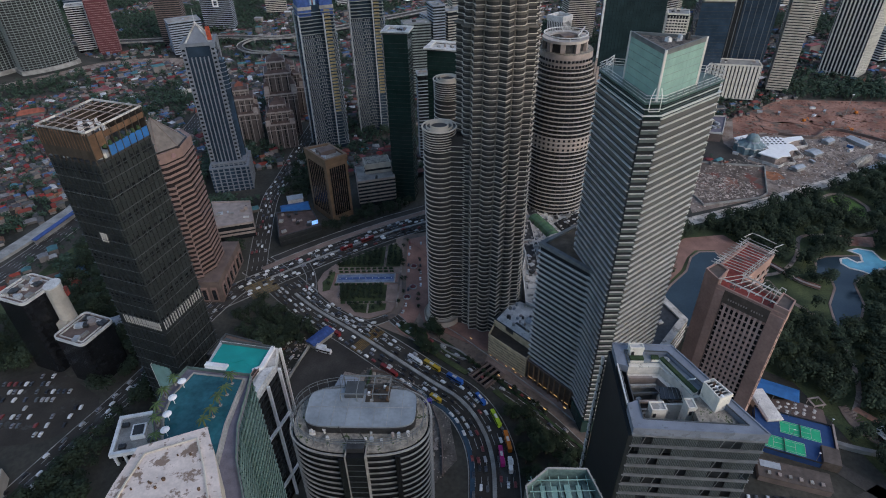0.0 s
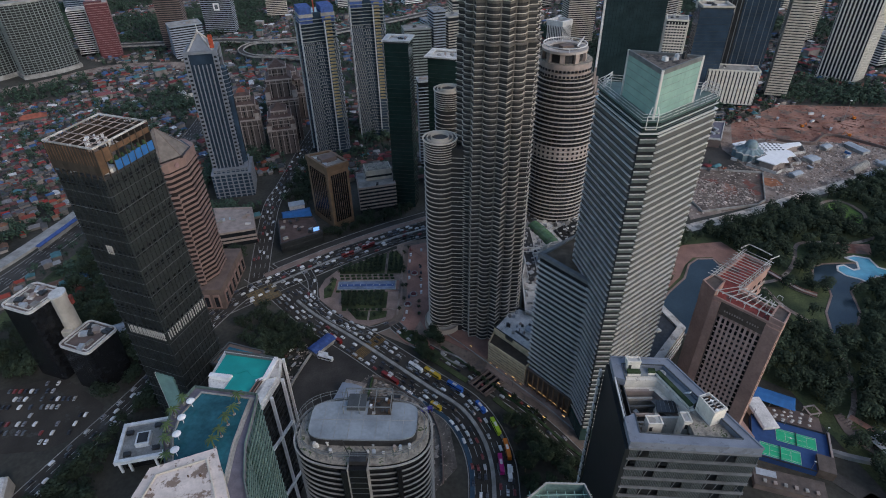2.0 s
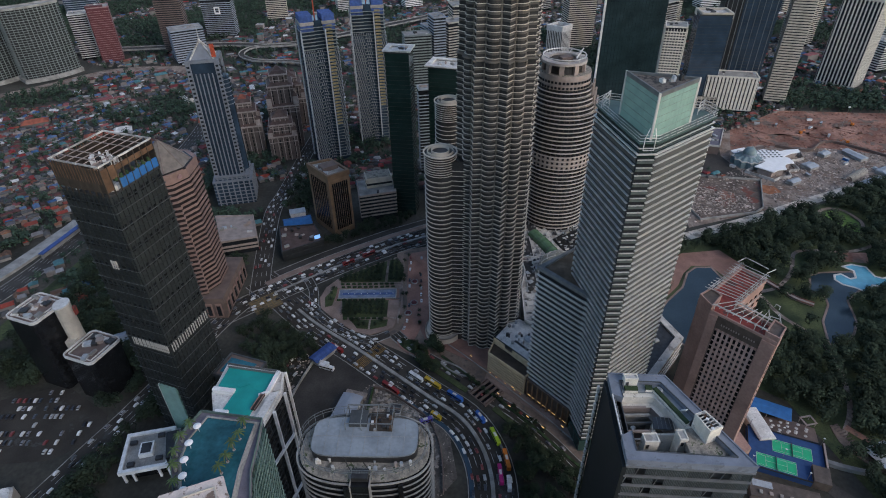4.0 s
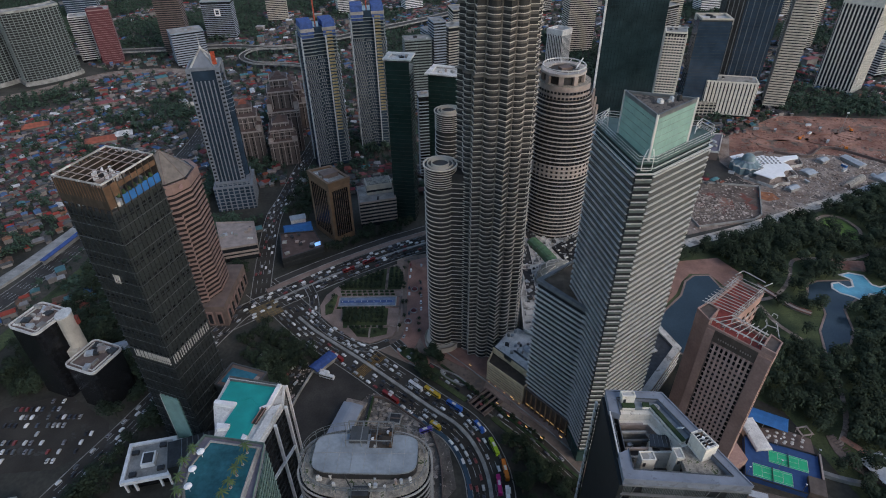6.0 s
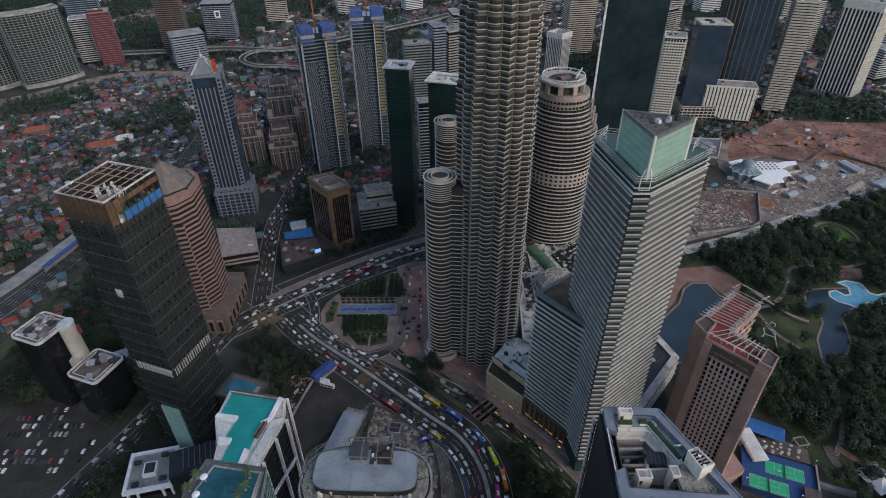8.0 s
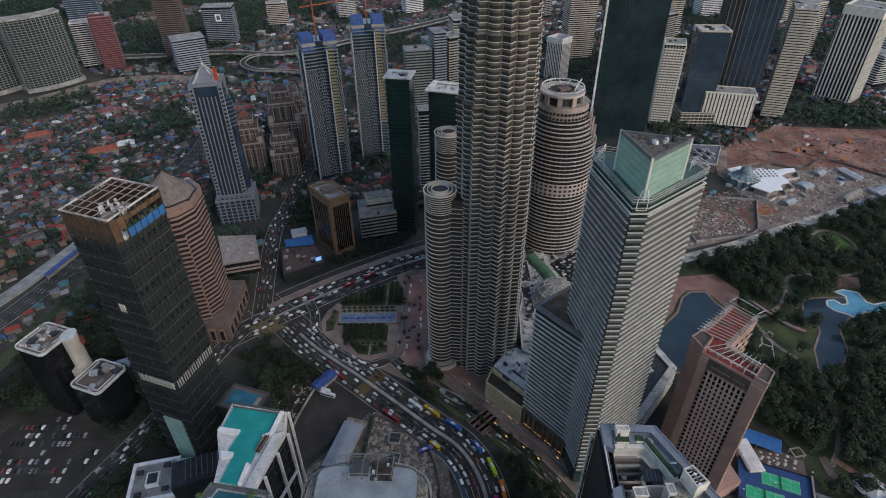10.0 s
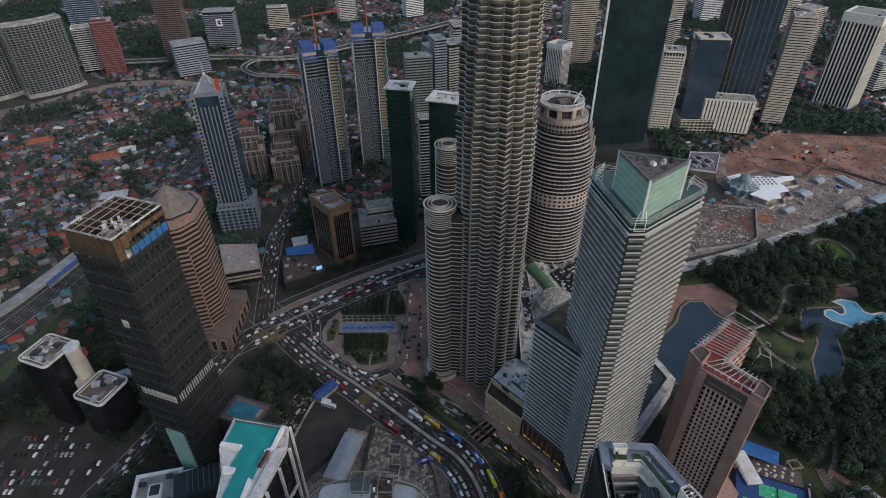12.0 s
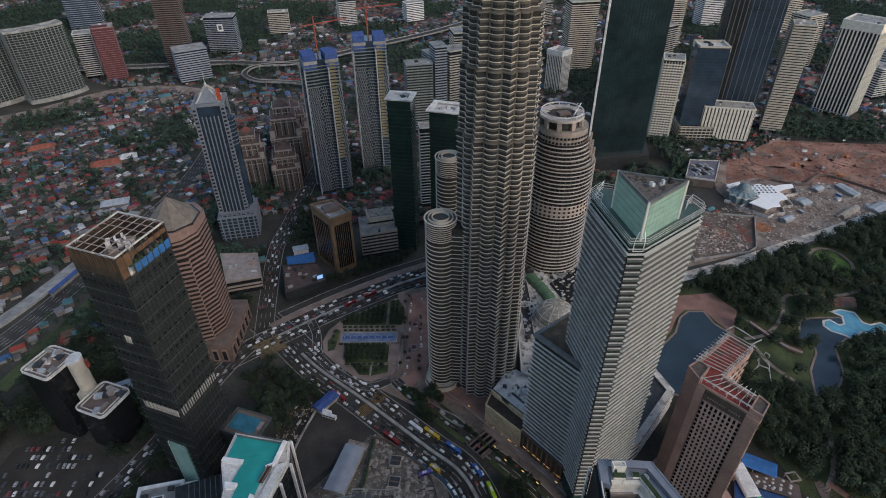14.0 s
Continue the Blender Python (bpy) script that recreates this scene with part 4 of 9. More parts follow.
for z_, r_, dx, dy, lo_ in ((80.2, R0, 0, 0, 25), (84.0, R0, 0, 0, 25), (87.8, R0, 0, 0, 25), (143.4, 19.8, -3.06, -6.05, 20), (147.2, 19.8, -3.06, -6.05, 20)):
    if z_ < 100:
        part("stone_band", ring(ngon(44, r_, dx, dy), 0.35, 0.2, z_ - 1.3, z_ + 2.6), M["stone_mid"], rt, "plain stone storey")
    for k in range(lo_, 44):
        a = 2 * math.pi * (k + 0.5) / 44
        rr_p = r_ + (0.4 if z_ < 100 else 0.05)
        part("punched_window", pun, None, rt, m=pose(dx + rr_p * math.cos(a), dy + rr_p * math.sin(a), z_, 0, 0, math.degrees(a) + 90))
CX_, CY_ = -5.0, -7.8
part("drum", prism(ngon(40, 13.6, CX_, CY_), 153, 160), M["dark"], rt, "dark recessed crown storey")
for k in range(9):
    a = 2 * math.pi * k / 9 + 0.25
    part("drum_pier", prism(rect(CX_ + 15 * math.cos(a), CY_ + 15 * math.sin(a), 2.2, 3.4, math.degrees(a)), 153, 160), M["stone_mid"], rt)
part("crown_plate", ring(ngon(40, 16.2, CX_, CY_), 0.4, 5.0, 159.6, 161.4), M["round_band"], rt, "broad pale crown ring")
part("crown_well", prism(ngon(40, 11.2, CX_, CY_), 159.6, 160.2), M["bronze_dark"], rt)
crown = ring(ngon(40, 15.6, CX_, CY_), 0.3, 0.4, 163.4, 164.0)
for k in range(12):
    a = 2 * math.pi * k / 12
    beam((CX_ + 15.6 * math.cos(a), CY_ + 15.6 * math.sin(a), 161), (CX_ + 15.6 * math.cos(a), CY_ + 15.6 * math.sin(a), 163.8), 0.4, crown)
    if k not in (7, 8):
        beam((CX_ + 15.6 * math.cos(a), CY_ + 15.6 * math.sin(a), 163.6), (CX_ + 9.5 * math.cos(a), CY_ + 9.5 * math.sin(a), 162.2), 0.35, crown)
part("crown_frame", crown, M["concrete_white"], rt, "white steel crown frame")
part("plant_room", prism(rect(CX_ + 1, CY_, 9, 6, 20), 160, 162.2), M["stone_warm"], rt)
part("crown_boom", beam((CX_ + 6, CY_ - 12, 164.4), (CX_ + 15, CY_ + 8, 165.6), 0.7), M["concrete_white"], rt)

# silver triangular tower with a green glass head
PL = [(77.2, 207.5), (83.8, 207.5), (116, 232), (113, 240), (75, 253), (69.5, 247.5)]
mx = thing("silver_tower", (80, 230, 0), 0, "triangular office tower with silver bands and green glass head", "office tower")
KEEP.append(grow(PL, 8))
pl = [(x - 80, y - 230) for x, y in PL]
part("body", prism(pl, 0, 187), M["glass_grey"], mx, "dark grey window glass")
FLM = 3.5


def open_band(line, out, inn, h):
    """A ledge along an open plan line."""
    bm = bmesh.new()
    ln = [Vector(p) for p in line]
    return ribbon(ln, -out, inn, 0, h, bm)


zs = [9.5 + FLM * k for k in range(51)]
left = [pl[5], (pl[0][0] * 0.985 + pl[5][0] * 0.015, pl[0][1] * 0.985 + pl[5][1] * 0.015)]
right = [pl[1], pl[2]]
for ln, nm in ((left, "left"), (right, "right")):
    repeat("storey_band", open_band(ln, 0.5, 0.05, 2.1 if nm == "left" else 2.45), M["alu_shade"], mx, zs, "silver louvre band coloured as shaded")
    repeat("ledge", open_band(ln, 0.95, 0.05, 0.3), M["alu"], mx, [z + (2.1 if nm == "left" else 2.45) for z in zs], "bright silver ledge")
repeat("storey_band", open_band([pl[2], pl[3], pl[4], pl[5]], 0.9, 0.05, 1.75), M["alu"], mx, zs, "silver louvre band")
repeat("corner_slab", open_band([pl[0], pl[1]], 0.6, 0.05, 1.5), M["corner_green"], mx, zs, "green grey corner slab")
repeat("corner_edge", open_band([pl[0], pl[1]], 0.8, 0.05, 0.16), M["alu"], mx, [z + 1.5 for z in zs], "thin silver edge")
part("attic", prism(grow(pl, 0.1), 187, 188.6), M["glass_black"], mx)
part("attic_ledge", ring(pl, 0.9, 0.05, 188.3, 188.7), M["alu"], mx, "bright silver ledge")
part("attic_ledge", ring(pl, 0.6, 0.05, 190.9, 191.15), M["alu"], mx)
part("green_storey", prism(grow(pl, -0.4), 188.6, 193), M["glass_black"], mx, "green glass top storey")
part("roof_terrace", prism(grow(pl, 0.7), 193, 193.5), mat("green_glass_deck", (0.065, 0.115, 0.095), 0.35, var=0.3, scale=0.4), mx, "green glazed terrace")
for k, (z, o) in enumerate(((194.0, 0.6), (195.2, 0.6), (196.4, 0.6))):
    part("rail", ring(pl, o, -o + 0.2, z, z + 0.16), M["concrete_white"], mx, "terrace rail")
posts(mx, grow(pl, 0.6), 193.4, 196.6, 34, 0.2, 0.1, M["mullion"], "rail_post")
hd = [(81.6, 209.4), (103, 226.5), (76.4, 236)]
hd = ccw([(x - 80, y - 230) for x, y in hd])
head = part("head", prism(hd, 193.4, 211), mat("head_glass", (0.26, 0.4, 0.34), 0.25, var=0.1, scale=0.2), mx, "pale green glass prism")
for i in range(3):
    p, q = Vector(hd[i]), Vector(hd[(i + 1) % 3])
    for k in range(1, 10):
        c = p.lerp(q, k / 10)
        part("head_mullion", beam((c.x, c.y, 193.4), (c.x, c.y, 211), 0.1), M["glass_pale"], head)
    for z in (196.5, 199.5, 202.5, 205.5, 208.5):
        part("head_transom", beam((p.x, p.y, z), (q.x, q.y, z), 0.16), M["louvre"], head)
    part("head_corner", beam((p.x, p.y, 193.4), (p.x, p.y, 212.4), 0.8), M["alu"], head, "silver corner post")
part("head_parapet", ring(hd, 0.15, 0.5, 210.6, 212.4), M["mullion"], mx)
part("head_roof", prism(grow(hd, -0.6), 211, 211.4), mat("stained_head_roof", (0.15, 0.125, 0.105), 0.9, var=0.3, scale=0.4, fine=2.0, stain=((0.04, 0.036, 0.033), 0.52, 0.4)), mx, "stained grey roof")
roof_clutter(mx, hd, 211.4, 4, 5, 1, 2.5)
for ca, cb, cc in (((-9.5, 14), (-4, 22), (-7.5, 10)), ((33, 9), (35.5, 2), (29, 4))):
    fr = bmesh.new()
    for q_ in (ca, cb, cc):
        beam((*q_, 193.5), (*q_, 198.4), 0.24, fr)
    for z in (195.2, 196.8, 198.3):
        beam((*ca, z), (*cb, z), 0.24, fr), beam((*ca, z), (*cc, z), 0.24, fr)
    beam((*ca, 193.6), (*cb, 198.3), 0.2, fr), beam((*ca, 193.6), (*cc, 198.3), 0.2, fr)
    part("roof_frame", fr, M["concrete_white"], mx, "white steel maintenance frame")

fr = bmesh.new()
for z in (190.4, 195.6):
    beam((-1.6, -23.4, z), (2.6, -23.4, z), 0.28, fr)
for x in (-1.6, 2.6):
    beam((x, -23.4, 190.4), (x, -23.4, 195.6), 0.28, fr)
    beam((x, -23.4, 195.6), (1.6 + (x - 0.5) * 0.5, -21.0, 198.6), 0.24, fr)
part("prow_frame", fr, M["alu"], mx, "open silver corner frame")
# lower wing
WG = [(52.4, 251.3), (76, 223.3), (78, 228), (73, 246), (76, 256), (80, 272.5)]
wing = [(x - 80, y - 230) for x, y in WG]
part("wing_body", prism(wing, 0, 99), M["glass_grey"], mx)
repeat("wing_band", ring(wing, 0.5, 0.05, 0, 1.4), M["alu_shade"], mx, zs[:25], "silver louvre band coloured as shaded")
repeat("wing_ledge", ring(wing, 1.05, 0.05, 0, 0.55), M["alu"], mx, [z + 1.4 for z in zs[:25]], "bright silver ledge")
part("wing_parapet", ring(wing, 0.9, 1.6, 98.5, 100.6), M["slab_mid"], mx)
part("wing_roof", prism(grow(wing, -0.7), 99, 99.3), mat("brown_gravel_roof", (0.13, 0.095, 0.065), 0.95, var=0.4, scale=0.2), mx, "brown gravel roof")
part("plinth", prism(grow(pl, 1.2), 0, 9), M["glass_green"], mx)

# ---- other large buildings ----
# dark tower with an open steel roof
DK = [(-169.3, 227), (-143.5, 217.6), (-133.5, 246.6), (-159.5, 256)]
KEEP.append(grow(DK, 6))
dk = thing("dark_tower", (-151.5, 236.5, 0), 0, "dark glass office tower with an open steel roof frame", "office tower")
d = ccw([(x + 151.5, y - 236.5) for x, y in DK])
part("body", prism(d, 0, 166), M["charcoal"], dk)
repeat("sill_line", ring(d, 0.6, -0.3, 0, 0.15), M["mullion"], dk, [6 + 8.0 * k for k in range(20)], "thin pale sill line")
repeat("floor_edge", ring(d, 0.5, 0.05, 0, 0.3), M["charcoal"], dk, [2 + 4.0 * k for k in range(41)], "dark floor edge")
pane = mesh_of("window_strip", box(-0.95, -0.16, 0, 0.95, 0.1, 2.5), M["glass"])
for i in range(4):
    side_window_grid("window_strip", pane, dk, d[i], d[(i + 1) % 4], [5 + 4.0 * k for k in range(18, 40, 3)] if i in (0, 1) else [150], [(k + 0.5) / 8 for k in range(8)])
posts(dk, d, 0, 166, 44, 0.22, 0.5, M["charcoal"], "mullion")
slat = mesh_of("white_slat", box(-0.22, -0.7, 0, 0.22, 0.1, 5.0), M["roof_pale"])
side_window_grid("white_slat", slat, dk, d[1], d[2], [72.5], [0.02 + 0.95 * (k + 0.5) / 17 for k in range(17)])
side_window_grid("white_slat", slat, dk, d[0], d[1], [72.5], [0.12 + 0.86 * (k + 0.5) / 18 for k in range(18)])
side_window_grid("white_slat", slat, dk, d[0], d[1], [125], [0.45, 0.5, 0.55])
part("deck", prism(grow(d, -0.2), 166, 167), M["dark"], dk)
for i in range(4):
    p, q = Vector(d[i]), Vector(d[(i + 1) % 4])
    for k in range(8):
        a, b = p.lerp(q, (k + 0.06) / 8), p.lerp(q, (k + 0.94) / 8)
        lo = 173 if i in (1,) and k > 0 else 168.5
        if not (i == 1 and 2 <= k):
            if i == 1:
                part("rust_panel", beam((a.x, a.y, (lo + 179) / 2), (b.x, b.y, (lo + 179) / 2), 0.4, h=179 - lo), M["rust"], dk, "rusty brown cladding panel")
            else:
                part("bronze_panel", beam((a.x, a.y, 173.7), (b.x, b.y, 173.7), 0.3, h=11), M["bronze_dark"], dk, "dark bronze panel")
                for j in range(2):
                    c = a.lerp(b, (j + 0.3) / 2)
                    part("brown_slat", beam((c.x * 1.012, c.y * 1.012, 172.6), (c.x * 1.012, c.y * 1.012, 180), 0.28), M["rust"], dk)
        else:
            part("blue_sheet", beam((a.x, a.y, 169.5), (b.x, b.y, 169.5), 0.3, h=4.5), M["blue_roof"], dk, "blue protective sheet")
            part("rust_panel", beam((a.x, a.y, 177), (b.x, b.y, 177), 0.3, h=2.5), M["rust"], dk)
        part("roof_column", beam((p.lerp(q, k / 8).x, p.lerp(q, k / 8).y, 166), (p.lerp(q, k / 8).x, p.lerp(q, k / 8).y, 181), 0.5), M["bronze_dark"], dk)
rim_d = part("roof_rim", ring(d, 0.3, 0.3, 180.5, 181.2), M["roof_pale"], dk, "pale steel roof rim")
for k in range(1, 6):
    for (a, b, c, e) in ((0, 1, 3, 2), (1, 2, 0, 3)):
        p, q = Vector(d[a]).lerp(Vector(d[b]), k / 6), Vector(d[c]).lerp(Vector(d[e]), k / 6)
        if k in (1, 2, 4, 5) or a == 0:
            part("roof_beam", beam((p.x, p.y, 180.6 + 0.05 * a), (q.x, q.y, 180.6 + 0.05 * a), 0.3), M["stone_mid"], rim_d, "pinkish steel roof beam")
roof_clutter(dk, d, 167, 14, 3, 2, 5)
part("plant_room", prism(rect(-1, 1, 9, 7, 20), 167, 174), M["stone_mid"], dk)
for k in range(14):
    r9 = random.Random(70 + k)
    part("roof_plant", prism(rect(r9.uniform(-7, 6), r9.uniform(-7, 8), r9.uniform(0.6, 2.6), r9.uniform(0.6, 2.2), 20), 174, 174 + r9.uniform(1, 4.5)), r9.choice((M["beige"], M["white"], M["rust"], M["dark"])), dk)
for k in range(7):
    c = Vector(d[1]).lerp(Vector(d[2]), 0.2 + 0.11 * k)
    part("roof_bush", prism(ngon(7, 1.0, c.x * 0.98, c.y * 0.98), 171.8, 173.6, top=ngon(7, 0.6, c.x * 0.97, c.y * 0.97)), M["hedge"], dk)
pod = thing("tower_podium", (-140, 214, 0), 20, "dark glass podium with steel pergola at the tower foot", "podium")
part("body", box(-20, -14, 0, 12, 4, 16), M["charcoal"], pod)
part("roof", box(-19, -13, 16, 11, 3, 16.3), M["dark"], pod)
for k in range(10):
    part("pergola_beam", beam((-12 + k * 3, -12, 18), (-12 + k * 3, 2, 18), 0.35), M["mullion"], pod)
fin = thing("screen_wall", (-155.4, 221.5, 0), -18.5, "tall thin pale green screen wall", "wall")
part("panel", box(-6, -0.6, 0, 6, 0.6, 43), M["glass_pale"], fin)
part("edge", box(-6.3, -0.7, 0, -6, 0.7, 43.3), M["concrete_white"], fin)

# pink banded tower with a faceted cone roof
px_, py_ = -186, 352
pk = thing("pink_tower", (px_, py_, 0), 0, "pink granite banded tower with a faceted cone roof", "office tower")
KEEP.append(rect(px_, py_, 56, 60))
base8 = [(-17, -14), (-12, -20), (2, -23), (10, -19), (17, -8), (17, 10), (8, 19), (-8, 19), (-17, 10)]
part("body", prism(base8, 0, 112), M["pink_dark"], pk)
repeat("storey_band", ring(base8, 0.55, 0.1, 0, 1.5), M["pink"], pk, [20 + 3.8 * k for k in range(24)], "pink granite band")
part("corner_bay", prism(rect(5, -18, 11, 9, 20), 0, 96), M["pink_dark"], pk)
repeat("bay_band", ring(rect(5, -18, 11, 9, 20), 0.6, 0.1, 0, 1.5), M["pink"], pk, [20 + 3.8 * k for k in range(20)])
part("attic", prism(grow(base8, 0.3), 110, 117), M["pink"], pk, "plain pink stone attic")
e8 = ngon(8, 17.5, 0, -2, 19, 0.4)
cone = part("cone_roof", prism(e8, 117, 134, top=ngon(8, 0.4, 0, -2, turn=0.4)), mat("grey_copper", (0.17, 0.145, 0.125), 0.7, var=0.25), pk, "grey faceted cone roof")
for x, y in e8:
    part("roof_rib", beam((x, y, 117), (0, -2, 134.2), 0.4), M["stone_warm"], cone)
# solid dark ring drawn for the shade between cone and attic
part("eave", ring(e8, 0.6, 0.8, 116.4, 117.6), M["pink_dark"], pk, "dark ring drawn as the shadow gap under the roof")
part("roundel", prism(ngon(14, 1.6, 0, 0), 0, 0.5), M["pink_pale"], pk, "round stone medallion", m=Matrix.Translation((13.9, -14.4, 113.5)) @ Matrix.Rotation(radians(57.5), 4, "Z") @ Matrix.Rotation(radians(90), 4, "X"))
for kk in range(8):
    part("attic_pier", box(-0.5, -0.5, 110, 0.5, 0.5, 117.2), M["pink"], pk, m=Matrix.Translation((e8[kk][0] * 0.97, (e8[kk][1] + 2) * 0.97 - 2, 0)))
part("podium", box(-20, -26, 0, 24, 26, 19), M["stone_warm"], pk)
for k in range(6):
    part("arch_panel", prism(rect(24.2, -20 + 8 * k, 0.9, 5.2), 2, 14), M["pink"], pk)
    part("arch_window", prism(rect(24.4, -20 + 8 * k, 0.9, 3.2), 3, 12), M["glass"], pk)
    part("arch_panel", prism(rect(-16 + 7 * k, -26.2, 4.6, 0.9), 2, 14), M["pink"], pk)
    part("arch_window", prism(rect(-16 + 7 * k, -26.4, 2.8, 0.9), 3, 12), M["glass"], pk)

# red stone hotel, L plan
HO = [(130.5, 226), (133, 217), (154.6, 193.4), (161.2, 200.5), (158.5, 206), (147.6, 220.6), (171.6, 240.4), (163.4, 252), (137.5, 230.5)]
KEEP.append(grow(HO, 8))
ho = thing("hotel", (150, 222, 0), 0, "reddish stone hotel slab with red roof terraces", "hotel")
h_ = [(x - 150, y - 222) for x, y in HO]
part("body", prism(h_, 0, 96), M["hotel"], ho)
part("roof", prism(grow(h_, -0.7), 96, 96.4), M["red"], ho, "red painted roof deck")
part("parapet", ring(h_, 0.3, 0.6, 95.5, 98.0), M["hotel"], ho)
for nm_, q_ in (("left", [(130.3, 226), (132.8, 216.8), (141, 225), (137.5, 230.7)]), ("right", [(150.6, 198.0), (154.8, 193.2), (161.5, 200.5), (158.6, 206.2)])):
    q_ = ccw([(x - 150, y - 222) for x, y in q_])
    blk = part("end_block", prism(q_, 90, 100), M["hotel"], ho, "plain stone roof block")
    part("block_roof", prism(grow(q_, -0.6), 100, 100.2), M["brown_dark"], blk)
    part("block_rim", ring(q_, 0.15, 0.5, 99.6, 100.9), M["hotel"], blk)
p, q = Vector(h_[1]), Vector(h_[2])
hd_ = (q - p).normalized()
hn_ = Vector((hd_.y, -hd_.x))
ang_h = math.degrees(math.atan2(hd_.y, hd_.x))


def hotel_panel(name, s0, s1, z0, z1, out, deep, ma, label=""):
    """A panel on the hotel's long front between two shares of its length."""
    a, b = p.lerp(q, s0) + hn_ * (out - deep / 2), p.lerp(q, s1) + hn_ * (out - deep / 2)
    return part(name, beam((a.x, a.y, (z0 + z1) / 2), (b.x, b.y, (z0 + z1) / 2), deep, h=z1 - z0), M[ma], ho, label)


hotel_panel("fascia", 0.13, 0.8, 89.5, 96.8, 0.5, 0.7, "brown_dark", "dark brown fascia over the windows")
hotel_panel("pilaster", 0.0, 0.125, 0, 96, 0.9, 1.2, "hotel")
hotel_panel("pilaster", 0.80, 1.0, 0, 96, 0.9, 1.2, "hotel", "broad plain stone pilaster")
# flat black panels painted for the shaded depth of the loggias
loggia = mesh_of("loggia", box(-1.0, -0.2, 0, 1.0, 0.05, 2.5), M["black"])
win = mesh_of("window", box(-0.6, -0.14, 0.3, 0.6, 0.05, 1.6), M["glass"])
cols_ = [0.165 + 0.0752 * k for k in range(9)]
for k in range(24):
    z = 8 + 3.35 * k
    for c, s_ in enumerate(cols_):
        edge_c = c in (0, 8) or k >= 22
        side_window_grid("loggia" if edge_c else "window", loggia if edge_c else win, ho, p, q, [z], [s_], 0.04)
for s_ in [0.165 + 0.0752 * (k + 0.5) for k in range(-1, 9)]:
    inner_ = 0.19 < s_ < 0.75
    hotel_panel("pier", s_ - 0.018, s_ + 0.018, 6, 89.5, 0.42 if inner_ else 0.3, 0.5, "hotel_light" if inner_ else "stone_warm")
repeat("storey_line", beam((*(p.lerp(q, 0.13) + hn_ * 0.12), 0), (*(p.lerp(q, 0.8) + hn_ * 0.12), 0), 0.25, h=0.55), M["hotel_light"], ho, [7.3 + 3.35 * k for k in range(24)])
bar = mesh_of("sign_bar", box(-0.3, -0.75, 0, 0.3, -0.5, 0.9), M["stone_mid"])
side_window_grid("sign_bar", bar, ho, p, q, [92.2], [0.22 + 0.5 * k / 13 for k in range(14) if k != 8], 0.04)
ew = mesh_of("end_window", box(-0.5, -0.1, 0, 0.5, 0.1, 1.6), M["glass"])
side_window_grid("end_window", ew, ho, h_[2], h_[3], [8 + 3.35 * k for k in range(8, 26)], [0.28], 0.05)
wing_w = mesh_of("wing_window", box(-1.1, -0.12, 0, 1.1, 0.08, 1.8), M["glass"])
side_window_grid("wing_window", wing_w, ho, h_[5], h_[6], [50 + 5.6 * k for k in range(8)], [(k + 0.6) / 6 for k in range(6)], 0.05)
part("wing_grid", beam((*(Vector(h_[5]) * 1.0), 88), (*(Vector(h_[6]) * 1.0), 88), 0.9, h=0.6), M["roof_pale"], ho)
# steel pergolas over the two roof decks
for (l0, l1, r0, r1, cnt) in (((133.4, 217.4), (151.2, 197.8), (145.2, 219.6), (157, 205.0), 8), ((135, 229), (162.4, 251.4), (146.2, 219.4), (171.4, 240.2), 13)):
    l0, l1, r0, r1 = (Vector(v) - Vector((150, 222)) for v in (l0, l1, r0, r1))
    for z, k in ((101.4, 0.0), (101.4, 0.06)):
        for a, b, o_ in ((l0, l1, r0), (r0, r1, l0)):
            sh = (o_ - a) * k
            part("pergola_rail", beam((*(a + sh), z), (*(b + sh), z), 0.28), M["roof_pale"], ho, "pale steel roof rail")
    for k in range(cnt):
        a, b = l0.lerp(l1, (k + 0.3) / cnt), r0.lerp(r1, (k + 0.3) / cnt)
        e_ = (b - a).normalized() * 1.8
        part("pergola_beam", beam((*(a - e_), 101.8), (*(b + e_), 101.8), 0.25), M["roof_pale"], ho, "pale roof pergola beam")
        if k % 2 == 0:
            part("pergola_post", beam((*a, 96), (*a, 101.6), 0.26), M["roof_pale"], ho)
            part("pergola_post", beam((*b, 96), (*b, 101.6), 0.26), M["roof_pale"], ho)
for a, b in (((10, 29.5), (16, 33)), ((16, 33), (18.5, 30)), ((18.5, 30), (23.5, 22.5)), ((21, 19), (27, 22))):
    part("pergola_end", beam((*a, 101.8), (*b, 101.8), 0.4), M["roof_pale"], ho)
part("podium", prism([(-22, 6), (4, -30), (22, -22), (18, 4), (28, 20), (14, 34)], 0, 9), M["hotel"], ho)

# grey trapezium block with a sunken roof court
GR = [(65.5, 161.3), (87.8, 159.7), (106.4, 118), (62.6, 121.7)]
GIN = [(69, 157.7), (85.1, 156.4), (101.2, 122), (66.9, 125.4)]
KEEP.append(grow(GR, 5))
gr = thing("grey_block", (82, 141, 0), 0, "grey office block with a sunken roof court", "office block")
ZT = 114.0
g = ccw([(x - 82, y - 141) for x, y in GR])
gi = ccw([(x - 82, y - 141) for x, y in GIN])
W_ = lambda *pts: ccw([(x - 82, y - 141) for x, y in pts])
part("body", prism(grow(g, -1.6), 0, 97), M["glass_grey"], gr)
part("court_floor", prism(grow(gi, 0.4), 97, 97.4), M["clay"], gr, "stained roof court floor")
